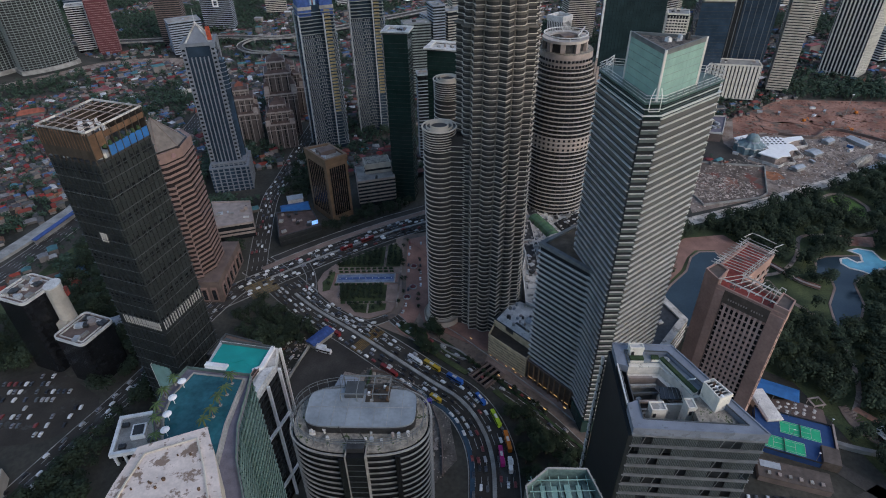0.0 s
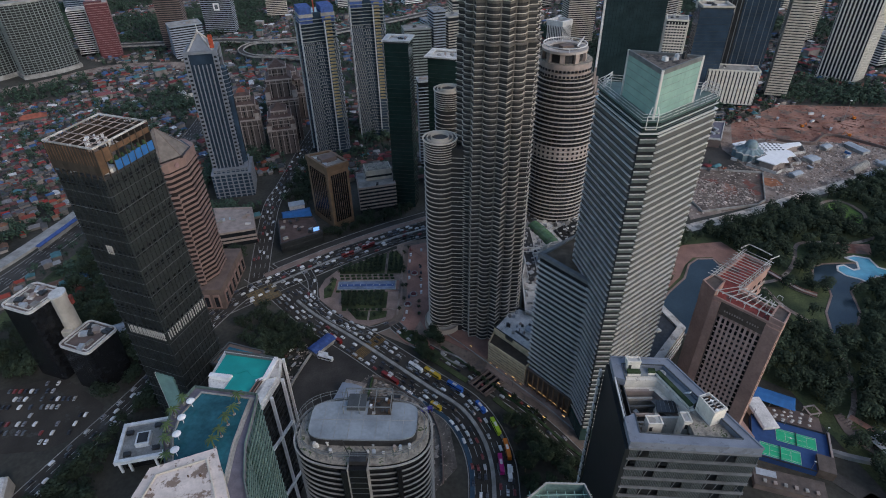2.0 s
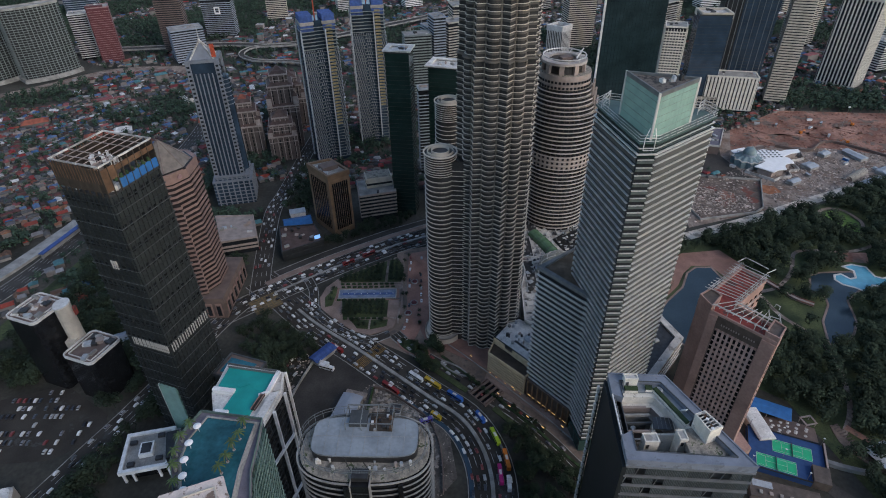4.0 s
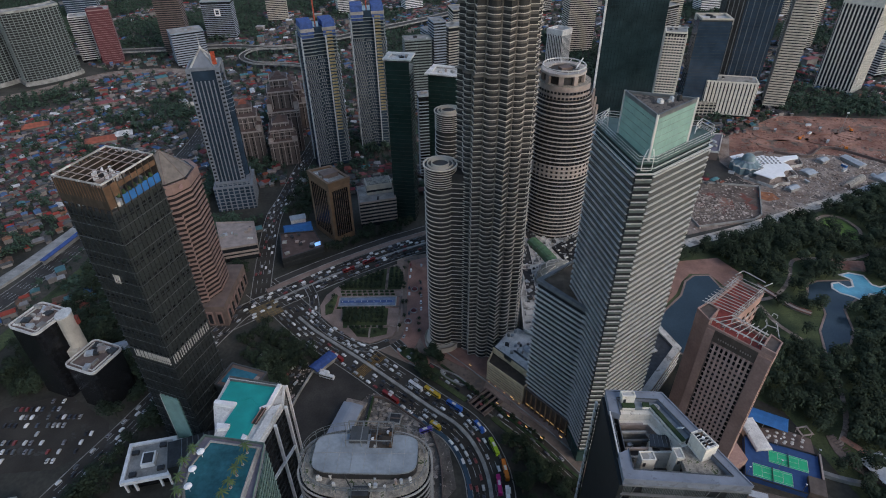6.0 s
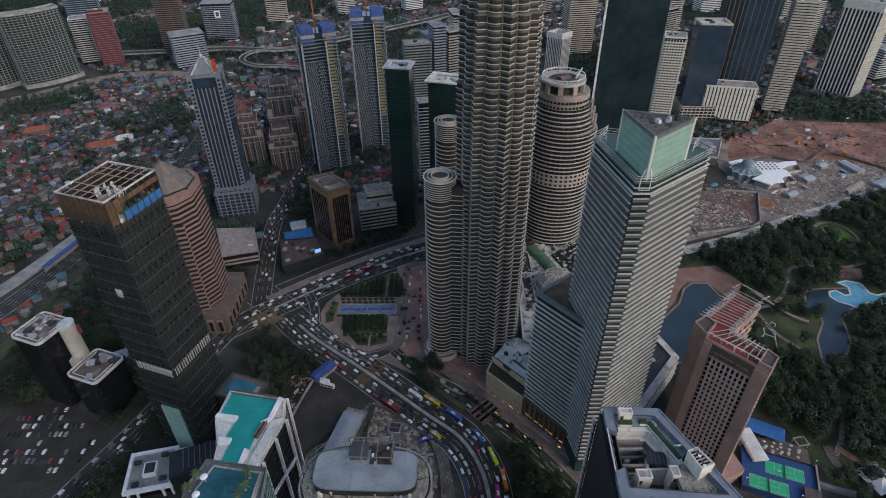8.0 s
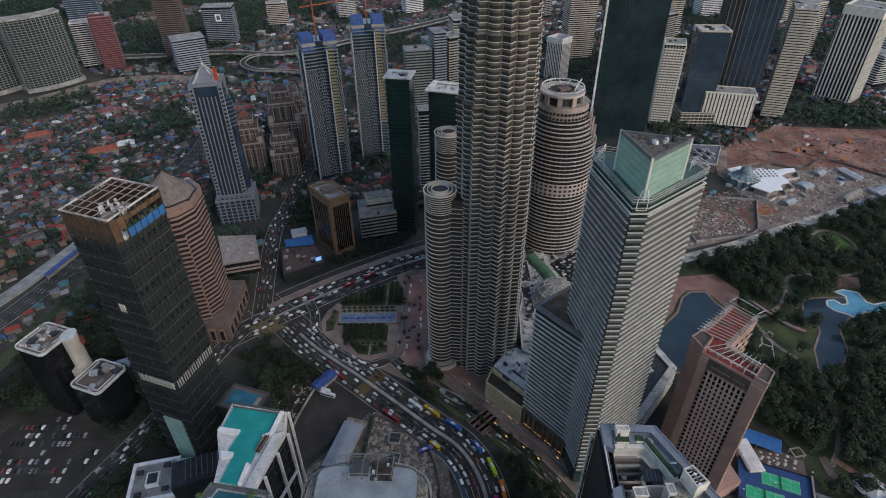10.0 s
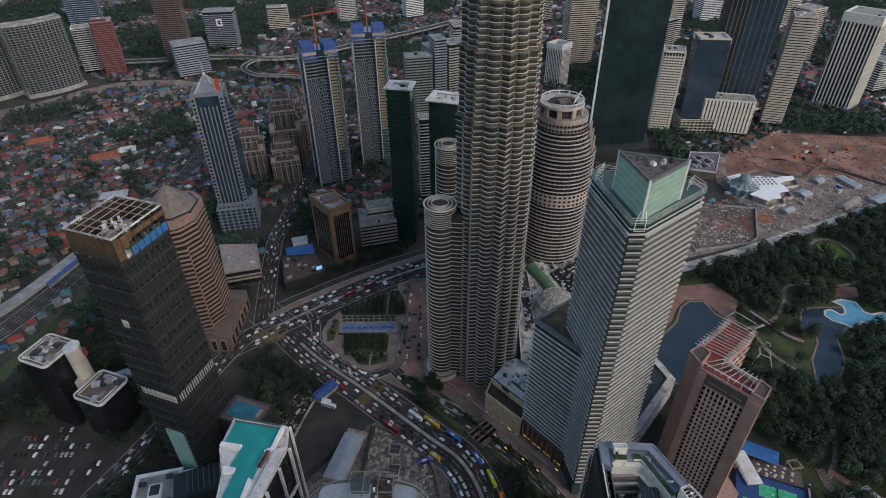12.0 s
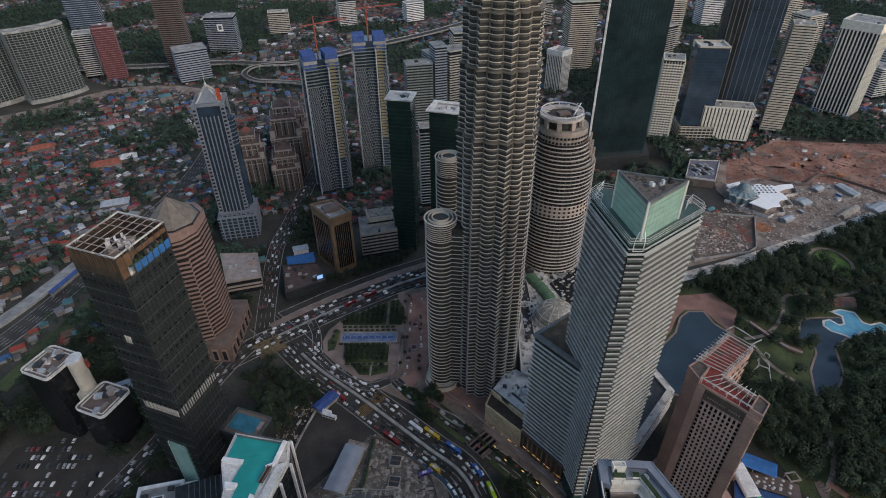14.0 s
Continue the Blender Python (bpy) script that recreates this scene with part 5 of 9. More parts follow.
# broad rim of four sheets; the one on the open side drops to a rail
for k in range(4):
    o0, o1 = Vector(g[k]), Vector(g[(k + 1) % 4])
    i0_, i1_ = (min((Vector(v) for v in gi), key=lambda v: (v - o).length) for o in (o0, o1))
    spans = ((0.0, 1.0),)
    if o0.x < -15 and o1.x < -15:
        spans = ((0.0, 0.26), (0.74, 1.0))
    for s0, s1 in spans:
        quad = [o0.lerp(o1, s0)[:], o0.lerp(o1, s1)[:], i0_.lerp(i1_, s1)[:], i0_.lerp(i1_, s0)[:]]
        part("roof_rim", prism(ccw(quad), ZT - 3.2, ZT), M["rim_blue"], gr, "broad grey-blue roof rim")
        part("rim_kerb", beam((*quad[0], ZT + 0.15), (*quad[1], ZT + 0.15), 0.5, h=0.6), M["rim_blue"], gr)
        part("inner_kerb", beam((*quad[3], ZT + 0.1), (*quad[2], ZT + 0.1), 0.3, h=0.4), M["slab_dark"], gr)
    if len(spans) == 2:
        a, b, c, e_ = o0.lerp(o1, 0.26), o0.lerp(o1, 0.74), i0_.lerp(i1_, 0.26), i0_.lerp(i1_, 0.74)
        part("open_rail", beam((*a, ZT - 0.3), (*b, ZT - 0.3), 0.5, h=0.7), M["concrete_white"], gr, "pale rail over the open side")
        part("open_rail", beam((*(a * 0.94), ZT - 1.5), (*(b * 0.94), ZT - 1.5), 0.25, h=0.4), M["mullion"], gr)
        part("side_glass", beam((*a, 105), (*b, 105), 0.3, h=16), M["glass_grey"], gr)
part("inner_wall", ring(gi, 0.5, -0.1, 97, ZT - 3.2), M["slab_dark"], gr)
# terrace along the back and the long side, with planters along its edge
part("terrace", prism(W_((69.1, 157.6), (85, 156.3), (92.5, 140.2), (89, 137.4), (82.2, 153.6), (69, 154.2)), 108.6, 112.2), M["deck_grey"], gr, "blue-grey roof walkway")
part("low_roof", prism(W_((88.6, 136), (94.5, 137.2), (101, 122.4), (86.6, 123.6), (86.4, 132)), 108.4, 111.6), M["gravel"], gr, "grey gravel roof corner")
for a, b, z, w, h, ma in (((82.4, 154.4), (89.4, 137.6), 112.6, 1.6, 0.9, "hedge"), ((70.6, 154.6), (75.6, 154.4), 112.6, 1.9, 1.1, "hedge"), ((78.8, 154.8), (81.4, 154.6), 112.6, 1.8, 1.1, "hedge")):
    part("planter_box", beam((a[0] - 82, a[1] - 141, z - 0.5), (b[0] - 82, b[1] - 141, z - 0.5), w + 0.5, h=1.0), M["cream"], gr)
    part("planting", beam((a[0] - 82, a[1] - 141, z + 0.3), (b[0] - 82, b[1] - 141, z + 0.3), w, h=h), M[ma], gr, "long green roof planter")
for lev, (cxo, z0, z1, ma) in enumerate(((0.0, 103, 110.8, "cream"), (-2.0, 100.5, 107.2, "stone_mid"), (-4.2, 97.4, 104, "concrete"))):
    lw = W_((68.2, 153.6 + cxo), (82.6 + cxo * 0.5, 153.4 + cxo), (91 + cxo, 137), (89.2 + cxo, 136), (81.6 + cxo * 0.5, 151.6 + cxo), (68.2, 152 + cxo))
    part("step_wall", prism(lw, z0, z1), M[ma], gr, "cream stepped court wall")
    part("step_cap", prism(grow(lw, 0.12), z1, z1 + 0.25), M["cream"] if lev < 2 else M["concrete"], gr)
for k in range(4):
    part("wall_opening", box(-11.6 + 2.9 * k, 10.5, 104.4, -9.8 + 2.9 * k, 10.9, 106.6), M["dark"], gr)
for k in range(5):
    part("court_beam", beam((-16, 8.6 - 3.3 * k, 107.4 - 0.6 * k), (-3.5 + 0.4 * k, 8.6 - 3.3 * k, 107.4 - 0.6 * k), 0.8, h=1.0), M[("stone_mid", "concrete", "slab_dark")[k % 3]], gr, "grey beam across the court")
# glazed stair roof and slanting cream walls in the middle of the court
part("stair_roof", prism(W_((79.4, 144.2), (86.2, 143.4), (85.6, 138), (78, 138.6)), 108, 108.6, top=W_((79.4, 144.2), (86.2, 143.4), (85.6, 138), (78, 138.6))), M["glass"], gr, "dark glazed stair roof")
for k in range(5):
    part("glazing_bar", beam((-2.2 + 1.6 * k, -2.6, 108.65), (-1.4 + 1.5 * k, 3.1, 108.65), 0.14), M["mullion"], gr)
part("slant_wall", prism(W_((76.6, 139.6), (79.2, 143.6), (80, 143.2), (78.6, 135.4), (76.4, 135.6)), 97.4, 106.5, top=W_((78, 139.6), (79.2, 143.6), (79.6, 143.2), (79, 137), (78, 137))), M["cream"], gr, "slanting cream wall")
part("slant_wall", prism(W_((77.6, 137.4), (85.8, 137.6), (86.8, 134.2), (79.4, 134.6)), 97.4, 107, top=W_((78.4, 137.6), (85.8, 137.8), (86.2, 136.8), (79.2, 136.8))), M["cream"], gr, "slanting cream wall")
part("dark_well", prism(W_((79, 134.4), (86, 134), (85.6, 131), (79.6, 131.2)), 97.4, 101), M["bronze_dark"], gr)
for nm_, q_, z0, z1 in (("lift_house", ((71.2, 133), (76.2, 133), (76.4, 129.4), (71.4, 129.4)), 97.4, 113), ("lift_house", ((84.2, 134.6), (87, 134.6), (87.2, 130.4), (84.4, 130.4)), 97.4, 112.6), ("tank_house", ((70.4, 158.4), (75.6, 158.2), (75.6, 155.6), (70.6, 155.8)), 112.2, 116.6)):
    q_ = W_(*q_)
    room = part(nm_, prism(q_, z0, z1), M["cream"], gr, "small cream roof house")
    part("house_rim", ring(q_, 0.15, 0.3, z1 - 0.2, z1 + 0.6), M["cream"], room)
    part("house_roof", prism(grow(q_, -0.35), z1, z1 + 0.2), M["roof_pale"], room)
    dx0, dy0 = min(v[0] for v in q_), min(v[1] for v in q_)
    part("door_opening", box(dx0 + 0.8, dy0 - 0.12, z1 - 3.4, dx0 + 1.8, dy0 + 0.1, z1 - 1.4), M["dark"], room)
PH = W_((90.6, 136.9), (94.6, 138.4), (98.3, 131.2), (93.1, 129.3))
ph_ = part("plant_house", prism(PH, 105, 118), M["cream"], gr, "cream plant house on the roof")
part("plant_rim", ring(PH, 0.12, 0.35, 117.6, 119), M["cream"], ph_)
part("plant_floor", prism(grow(PH, -0.4), 118, 118.2), M["dark"], ph_)
for k in range(6):
    a, b = Vector(PH[0]).lerp(Vector(PH[3]), (k + 0.5) / 6), Vector(PH[1]).lerp(Vector(PH[2]), (k + 0.5) / 6)
    part("plant_pipe", beam((*a, 118.9), (*b, 118.9), 0.3), M["roof_pale"], ph_)
    part("plant_unit", prism(rect(*a.lerp(b, 0.3 + 0.08 * k), 0.9, 1.1, 20 * k), 118.2, 119.1), M[("white", "rust", "concrete")[k % 3]], ph_)
part("south_wall", beam((-14.6, -15.6, 106), (18, -18.2, 106), 0.5, h=9.0), M["slab_dark"], gr)
part("south_ledge", beam((3, -16.6, 111.2), (18.4, -18.0, 111.2), 1.2, h=0.7), M["cream"], gr, "pale ledge inside the roof rim")
part("dish", prism(ngon(16, 1.3, 2, 12.6), 112.2, 113), M["concrete_white"], gr)
part("dish_bowl", prism(ngon(16, 0.8, 2, 12.6), 113, 113.15), M["deck_grey"], gr)
part("roof_frame", beam((7.2, 3.0, 112.3), (8.4, 1.2, 114.6), 1.2, h=0.3), M["white"], gr, "small white roof panel")
for k in range(26):
    r9 = random.Random(300 + k)
    x, y = r9.uniform(-12, 8), r9.uniform(-14, 6)
    if inside((x, y), grow(gi, -3)):
        part("court_unit", prism(rect(x, y, r9.uniform(0.7, 2.2), r9.uniform(0.7, 2.2), r9.choice((0, 28))), 97.4, 97.4 + r9.uniform(1, 4.5)), r9.choice((M["dark"], M["white"], M["stone_mid"], M["hedge"], M["concrete"])), gr)
# storeys of the front and the long side: thin slabs, recessed glass, louvre panels
FLG = 5.6
zsg = [ZT - 3.4 - FLG * k for k in range(19)]
for side_k in range(4):
    a, b = Vector(g[side_k]), Vector(g[(side_k + 1) % 4])
    dirv = (b - a).normalized()
    outw = Vector((dirv.y, -dirv.x))
    plain = a.x < -15 and b.x < -15
    if plain:
        part("side_wall", beam((*(a + outw * 0.2), 55), (*(b + outw * 0.2), 55), 1.6, h=110), M["charcoal"], gr, "dark plain side wall")
        continue
    repeat("storey_slab", beam((*(a + outw * 0.05), 0), (*(b + outw * 0.05), 0), 1.1, h=0.3), M["slab_mid"], gr, zsg, "thin pale slab edge")
    repeat("soffit_beam", beam((*(a - outw * 0.7), -0.5), (*(b - outw * 0.7), -0.5), 0.4, h=0.7), M["slab_dark"], gr, zsg)
    n_b = max(3, round((b - a).length / 3.7))
    lv = box(-1.75, -0.2, 0, 1.75, 0.1, 3.5)
    for kk in range(7):
        box(-1.65 + 0.55 * kk, -0.34, 0, -1.55 + 0.55 * kk, -0.2, 3.5, lv)
    for kk, fc in enumerate(lv.faces):
        fc.material_index = 0 if kk < 6 else 1
    louv = mesh_of("louvre_panel", lv, M["screen_grey"])
    louv.materials.append(M["mullion"])
    r9 = random.Random(800 + side_k)
    post_me = mesh_of("bay_post", beam((0, 0, 0), (0.5, -0.55, 4.9), 0.24), M["concrete"])
    for k, z in enumerate(zsg[:7]):
        for c in range(n_b):
            t_b = (c + 0.5) / n_b
            if r9.random() < 0.72:
                side_window_grid("louvre_panel", louv, gr, a, b, [z - FLG + 0.5], [t_b], -0.45)
            elif r9.random() < 0.7:
                side_window_grid("bay_post", post_me, gr, a, b, [z - FLG + 0.2], [t_b - 0.4 / n_b], -0.2)
fin_l = part("edge_fin", beam((-18.4, 20.0, 52), (-18.4, 21.4, 52), 0.9, h=104), M["charcoal"], gr)
notch = mesh_of("side_notch", box(-0.45, -0.7, 0, 0.45, 0.7, 3.6), M["concrete_white"])
for k in range(20):
    part("side_notch", notch, None, gr, "pale stair panel" if k == 0 else "", m=pose(-19.0, 20.6, 4 + 5.2 * k))

# oval tower
ov = thing("oval_tower", (-31, 137.5, 0), -2, "oval office tower with white bands and grey roof deck", "office tower")
KEEP.append(ngon(20, 34, -31, 137, 24))


def stadium(a, b, n=56, e=2.6):
    out = []
    for k in range(n):
        th = 2 * math.pi * k / n
        c, s = math.cos(th), math.sin(th)
        out.append((a * math.copysign(abs(c) ** (2 / e), c), b * math.copysign(abs(s) ** (2 / e), s)))
    return out


sv = stadium(25.6, 15.6)
part("body", prism(stadium(25, 15), 0, 101), M["black"], ov)
repeat("storey_band", ring(sv, 0.38, 0.1, 0, 0.28), M["concrete"], ov, [5 + 3.3 * k for k in range(29)], "pale grey curved ledge")
repeat("spandrel", ring(sv, -0.3, 0.5, 0, 0.8), M["charcoal"], ov, [4.1 + 3.3 * k for k in range(29)], "dark curved spandrel")
part("rim", ring(sv, 0.4, 0.15, 100.9, 101.5), M["concrete"], ov, "pale rounded roof rim")
part("gravel_roof", prism(stadium(24.6, 14.6), 101, 101.4), M["gravel"], ov, "mossy gravel roof edge")
roof_deck = part("roof_deck", prism([(x, y + 2.2) for x, y in stadium(20, 8.6, e=5)], 101.4, 105), M["deck_grey"], ov, "raised grey metal roof deck")
part("deck_skirt", ring([(x, y + 2.2) for x, y in stadium(20, 8.6, e=5)], 0.2, 0.1, 101.4, 104.2), M["dark"], ov, "dark louvred skirt")
part("deck_rim", ring([(x, y + 2.2) for x, y in stadium(20, 8.6, e=5)], 0.12, 0.1, 104.6, 105.15), M["deck_grey"], ov)
roof_clutter(ov, stadium(23.5, 13.4), 101.4, 34, 9, 0.4, 1.3)
for z in (106.5, 108.0):
    cage_o = part("cage_rail", ring(stadium(24.4, 14.4), 0.06, 0.06, z, z + 0.14), M["mullion"], ov)
for x, y in stadium(24.4, 14.4, 30):
    part("cage_post", beam((x, y, 101.5), (x, y, 108.1), 0.13), M["mullion"], cage_o)
for k in range(-3, 4):
    part("deck_seam", beam((k * 5, -6.0, 105.05), (k * 5, 10.0, 105.05), 0.1), M["concrete"], roof_deck)
part("deck_seam", beam((-19, 2.2, 105.05), (19, 2.2, 105.05), 0.1), M["concrete"], roof_deck)
for z in (103.6, 105.0):
    rail_o = part("guard_rail", ring(stadium(23, 13), 0.09, 0.09, z, z + 0.18), M["mullion"], ov)
for x, y in stadium(23, 13, 40):
    part("rail_post", beam((x, y, 101.4), (x * 1.0, y, 105.2), 0.16), M["mullion"], rail_o)
part("service_slot", box(-3.6, -16.8, 0, 3.6, -12, 101.75), M["black"], ov, "black recessed shaft")
for x in (-3.4, 3.6):
    part("slot_fin", box(x - 0.22, -17.2, 0, x + 0.22, -11.6, 102.4), M["concrete"], ov, "pale slot fin")
part("dark_strip", box(13.7, -15.4, 0, 15.5, -12, 100.6), M["black"], ov, "black glazed strip")
part("dark_strip", box(-6.0, -16.9, 0, -3.7, -13, 100.4), M["black"], ov, "black glazed strip")
repeat("slot_floor", box(-3.1, -17.0, 0, 3.3, -16.7, 0.16), M["slab_dark"], ov, [5 + 3.3 * k for k in range(15, 29)])
fr = bmesh.new()
for x in (-8, -2, 4, 10):
    beam((x, 5, 105), (x, 5, 109), 0.3, fr), beam((x, 14, 103), (x, 14, 109), 0.3, fr), beam((x, 5, 109), (x, 14, 109), 0.3, fr)
beam((-8, 5, 109), (10, 5, 109), 0.3, fr), beam((-8, 14, 109), (10, 14, 109), 0.3, fr)
part("plant_frame", fr, M["mullion"], ov, "open steel plant frame")
part("plant_room", box(-7, 6.5, 103, 0, 13.6, 106.4), M["slab_dark"], ov)
for k in range(16):
    r9 = random.Random(520 + k)
    x, y = r9.uniform(1.5, 9.5), r9.uniform(5, 13)
    part("plant_unit", box(x - 0.5, y - 0.5, 104.8, x + 0.5, y + 0.5, 105.4 + r9.uniform(0, 1.2)), r9.choice((M["white"], M["dark"], M["concrete"], M["rust"])), ov)
part("plant_well", box(1, 4.6, 103, 10, 13.6, 105.15), M["bronze_dark"], ov)
part("gondola", box(-3, -15, 102, 3, -11, 104.2), M["dark"], ov)
part("davit", beam((3.5, -12, 104), (2.2, -14, 112), 0.3), M["dark"], ov)
part("davit", beam((-3.5, -12, 104), (-5.2, -12, 112), 0.3), M["dark"], ov)

# teal roofed block with white bracing
TL = [(-107, 200.6), (-78.4, 195), (-76.4, 183), (-84.6, 149.5), (-102, 153.5), (-103.6, 168.5), (-109, 183)]
KEEP.append(grow(TL, 8))
tl = thing("teal_block", (-92, 180, 0), 0, "office block with teal roof and white braced facade", "office block")
TQ = lambda *pts: ccw([(x + 92, y - 180) for x, y in pts])
t_ = TQ(*TL)
part("body", prism(t_, 0, 79), M["black"], tl)
part("attic", prism(grow(t_, 0.2), 79, 81.2), M["concrete_white"], tl, "stained white attic")
teal = TQ((-105, 198.8), (-81, 193.8), (-83.8, 180.8), (-86.2, 178.4), (-90.4, 155), (-99.6, 157), (-97.4, 170.8), (-101, 171.4), (-97.8, 183.6), (-107.2, 185.4))
deck_t = part("roof_deck", prism(teal, 81.2, 82), M["teal"], tl, "teal green roof membrane")
part("roof_ridge", prism(TQ((-92.6, 193), (-91.6, 193), (-85.6, 183.4), (-88.4, 183), (-92.2, 187), (-96.4, 185), (-98, 186.4)), 82, 82.25), M["teal"], deck_t)
part("roof_rail", ring(TQ((-106.4, 200), (-79.4, 194.4), (-81.2, 193), (-105.4, 197.8)), 0.05, 0.1, 82, 83.4), M["mullion"], deck_t)
for q_, z1 in (([(-81, 194.4), (-79.2, 194), (-81.6, 181.2), (-85.8, 178.6), (-86.4, 180.2), (-83.4, 181.8)], 83.4), ([(-108.4, 185.4), (-97.9, 183.6), (-98.3, 181.4), (-108.8, 183.2)], 83.2), ([(-103.6, 172), (-97.4, 171.2), (-97.6, 169), (-102.8, 168.6)], 83.2), ([(-90.2, 166), (-88, 165), (-90.2, 154.6), (-91.2, 155.2)], 83.0)):
    part("white_parapet", prism(TQ(*q_), 81.2, z1), M["white"], tl, "broad white roof parapet")
part("roof_terrace", prism(TQ((-81.4, 181), (-77, 182.6), (-85, 150.4), (-88.6, 151.4)), 81.2, 82.6), M["concrete_white"], tl, "stained white roof ledge")
part("roof_terrace", prism(TQ((-78.9, 194), (-77.2, 184), (-80.8, 182.2), (-80.4, 193.2)), 81.2, 82.0), M["roof_pale"], tl)
crane_t = part("roof_crane", prism(rect(6.6, -4.4, 2.2, 9, -16), 82.6, 83.4), M["bronze_dark"], tl)
for k in (-0.9, 0.9):
    part("crane_rail", prism(rect(6.6 + k, -4.4, 0.3, 9.4, -16), 83.4, 83.8), M["pink"], crane_t)
C1, C3 = Vector((-75.9 + 92, 182.5 - 180)), Vector((-83.6 + 92, 149.8 - 180))
for s_, z0 in ((0.0, 0), (0.325, 0), (0.70, 0), (1.0, 0)):
    c = C1.lerp(C3, s_) + Vector((0.9, -0.2))
    part("column", beam((c.x, c.y, 0), (c.x, c.y, 81), 1.25), M["white"], tl, "white exterior column")
c = Vector((-78 + 92 + 0.6, 195 - 180))
part("column", beam((c.x, c.y, 0), (c.x, c.y, 81), 1.1), M["white"], tl, "white exterior column")
for s0, s1, z0, z1 in ((0.0, 0.7, 52, 56), (0.0, 0.7, 15, 20)):
    a, b = C1.lerp(C3, s0) + Vector((1.2, -0.2)), C1.lerp(C3, s1) + Vector((1.2, -0.2))
    part("brace", beam((a.x, a.y, z0), (b.x, b.y, z1), 1.2), M["white"], tl, "white exterior brace")
for z in range(6, 79, 4):
    a, b = C1 + Vector((0.2, 0)), C3 + Vector((0.2, 0))
    part("floor_line", beam((a.x, a.y, z), (b.x, b.y, z), 0.5, h=0.25), M["charcoal"], tl)
TP = thing("rear_pool_block", (-121.5, 240, 0), -19, "low block with a blue rooftop pool", "block")
part("body", box(-12, -9, 0, 12.5, 8.5, 37), M["charcoal"], TP)
part("rim", ring([(-12, -9), (12.5, -9), (12.5, 8.5), (-12, 8.5)], 0.3, 0.5, 36, 38), M["slab_dark"], TP)
part("deck", box(-11, -8, 37, 12, 8, 37.3), M["stone_warm"], TP)
part("pool", box(-9.5, -6, 37.3, 8, 5.4, 37.7), mat("rear_pool_water", (0.03, 0.16, 0.22), 0.15, var=0.25, scale=0.2, bump=0.05), TP, "blue rooftop pool")
part("pool_bay", box(8, -2, 37.3, 10.5, 4, 37.7), M["stone_mid"], TP)
KEEP.append(rect(-121.5, 240, 34, 28))

# tall slim tower with a rooftop pool, close by
PT = [(-49.4, 101.5), (-66.6, 104.4), (-69.8, 96), (-69.2, 89), (-65.5, 81), (-64.5, 70), (-66, 50), (-38, 48), (-39.6, 62), (-42.6, 69), (-46.2, 77), (-48.4, 86), (-48.8, 94)]
pt = thing("pool_tower", (-56, 85, 0), 0, "curved glass tower with rooftop pool and white roof", "residential tower")
KEEP.append(grow(PT, 6))
p_ = ccw([(x + 56, y - 85) for x, y in PT])
part("body", prism(p_, 0, 163), M["glass_green"], pt, "green curved glass facade")
repeat("storey_band", ring(p_, 0.22, 0.1, 0, 0.55), M["louvre"], pt, [3 + 2.2 * k for k in range(72)], "green glass louvre")
posts(pt, p_, 0, 163, 70, 0.25, 0.12, M["glass_green"], "mullion")
part("deck", prism(grow(p_, 0.2), 163, 163.6), M["deck_violet"], pt, "violet grey pool deck")
pool_p = [(-50.9, 99.8), (-64, 102), (-66.6, 95), (-66.4, 89), (-63.6, 81.5), (-63, 77), (-50.6, 77), (-51.4, 86), (-51.2, 94)]
water_p = part("pool_water", prism(ccw([(x + 56, y - 85) for x, y in pool_p]), 163.6, 164.3), M["pool_dark"], pt, "dark turquoise pool water")
part("pool_edge", ring(ccw([(x + 56, y - 85) for x, y in pool_p]), 0.35, -0.02, 163.6, 164.6), M["concrete"], water_p)
part("glass_rail", ring(p_, 0.1, 0.05, 163.6, 164.6), M["louvre"], pt)
part("stone_edge", ring(ccw([(x + 56, y - 85) for x, y in pool_p]), 0.95, -0.35, 163.6, 163.9), M["concrete"], pt, "pale stone pool surround")
wr = [(-51.2, 78.6), (-63.4, 74), (-64.6, 66), (-66, 50), (-41.5, 48), (-43, 62), (-46.6, 70)]
wr_ = ccw([(x + 56, y - 85) for x, y in wr])
part("penthouse", prism(wr_, 163.6, 172), M["beige"], pt)
part("white_roof", prism(grow(wr_, 0.4), 172, 172.6), mat("stained_white_roof", (0.6, 0.51, 0.455), 0.85, var=0.16, scale=0.35, fine=2.0, stain=((0.22, 0.155, 0.12), 0.54, 0.3)), pt, "stained white flat roof")
part("roof_upstand", ring(grow(wr_, -2.0), 0.15, 0.15, 172.6, 173.0), M["beige"], pt)
for k in range(16):
    r9 = random.Random(40 + k)
    x, y = r9.uniform(-62, -46) + 56, r9.uniform(58, 74) - 85
    if inside((x, y), grow(wr_, -2)):
        part("roof_vent", prism(ngon(8, r9.uniform(0.15, 0.4), x, y), 172.6, 173.1), M["rust"], pt)
for k in range(5):
    x, y = [(-64.8, 97.6), (-65.2, 92.5), (-64.6, 87.6), (-63.4, 83.2), (-62, 79.4)][k]
    um = thing("parasol", (x, y, 164.2), 0, "white round parasol standing in the rooftop pool", "parasol", "poolside parasols")
    part("pole", prism(ngon(8, 0.07), 0, 2.6), M["white"], um)
    part("canopy", prism(ngon(16, 1.05), 2.4, 2.85, top=ngon(16, 0.12)), M["white"], um, "white round canopy")
gt = thing("green_crown_tower", (31, 83.5, 0), 0, "tower with an open green glass crown", "tower")
gp = [(-9, 9), (-2, 14.5), (9, 14), (12, 2), (4, -10), (-9, -4)]
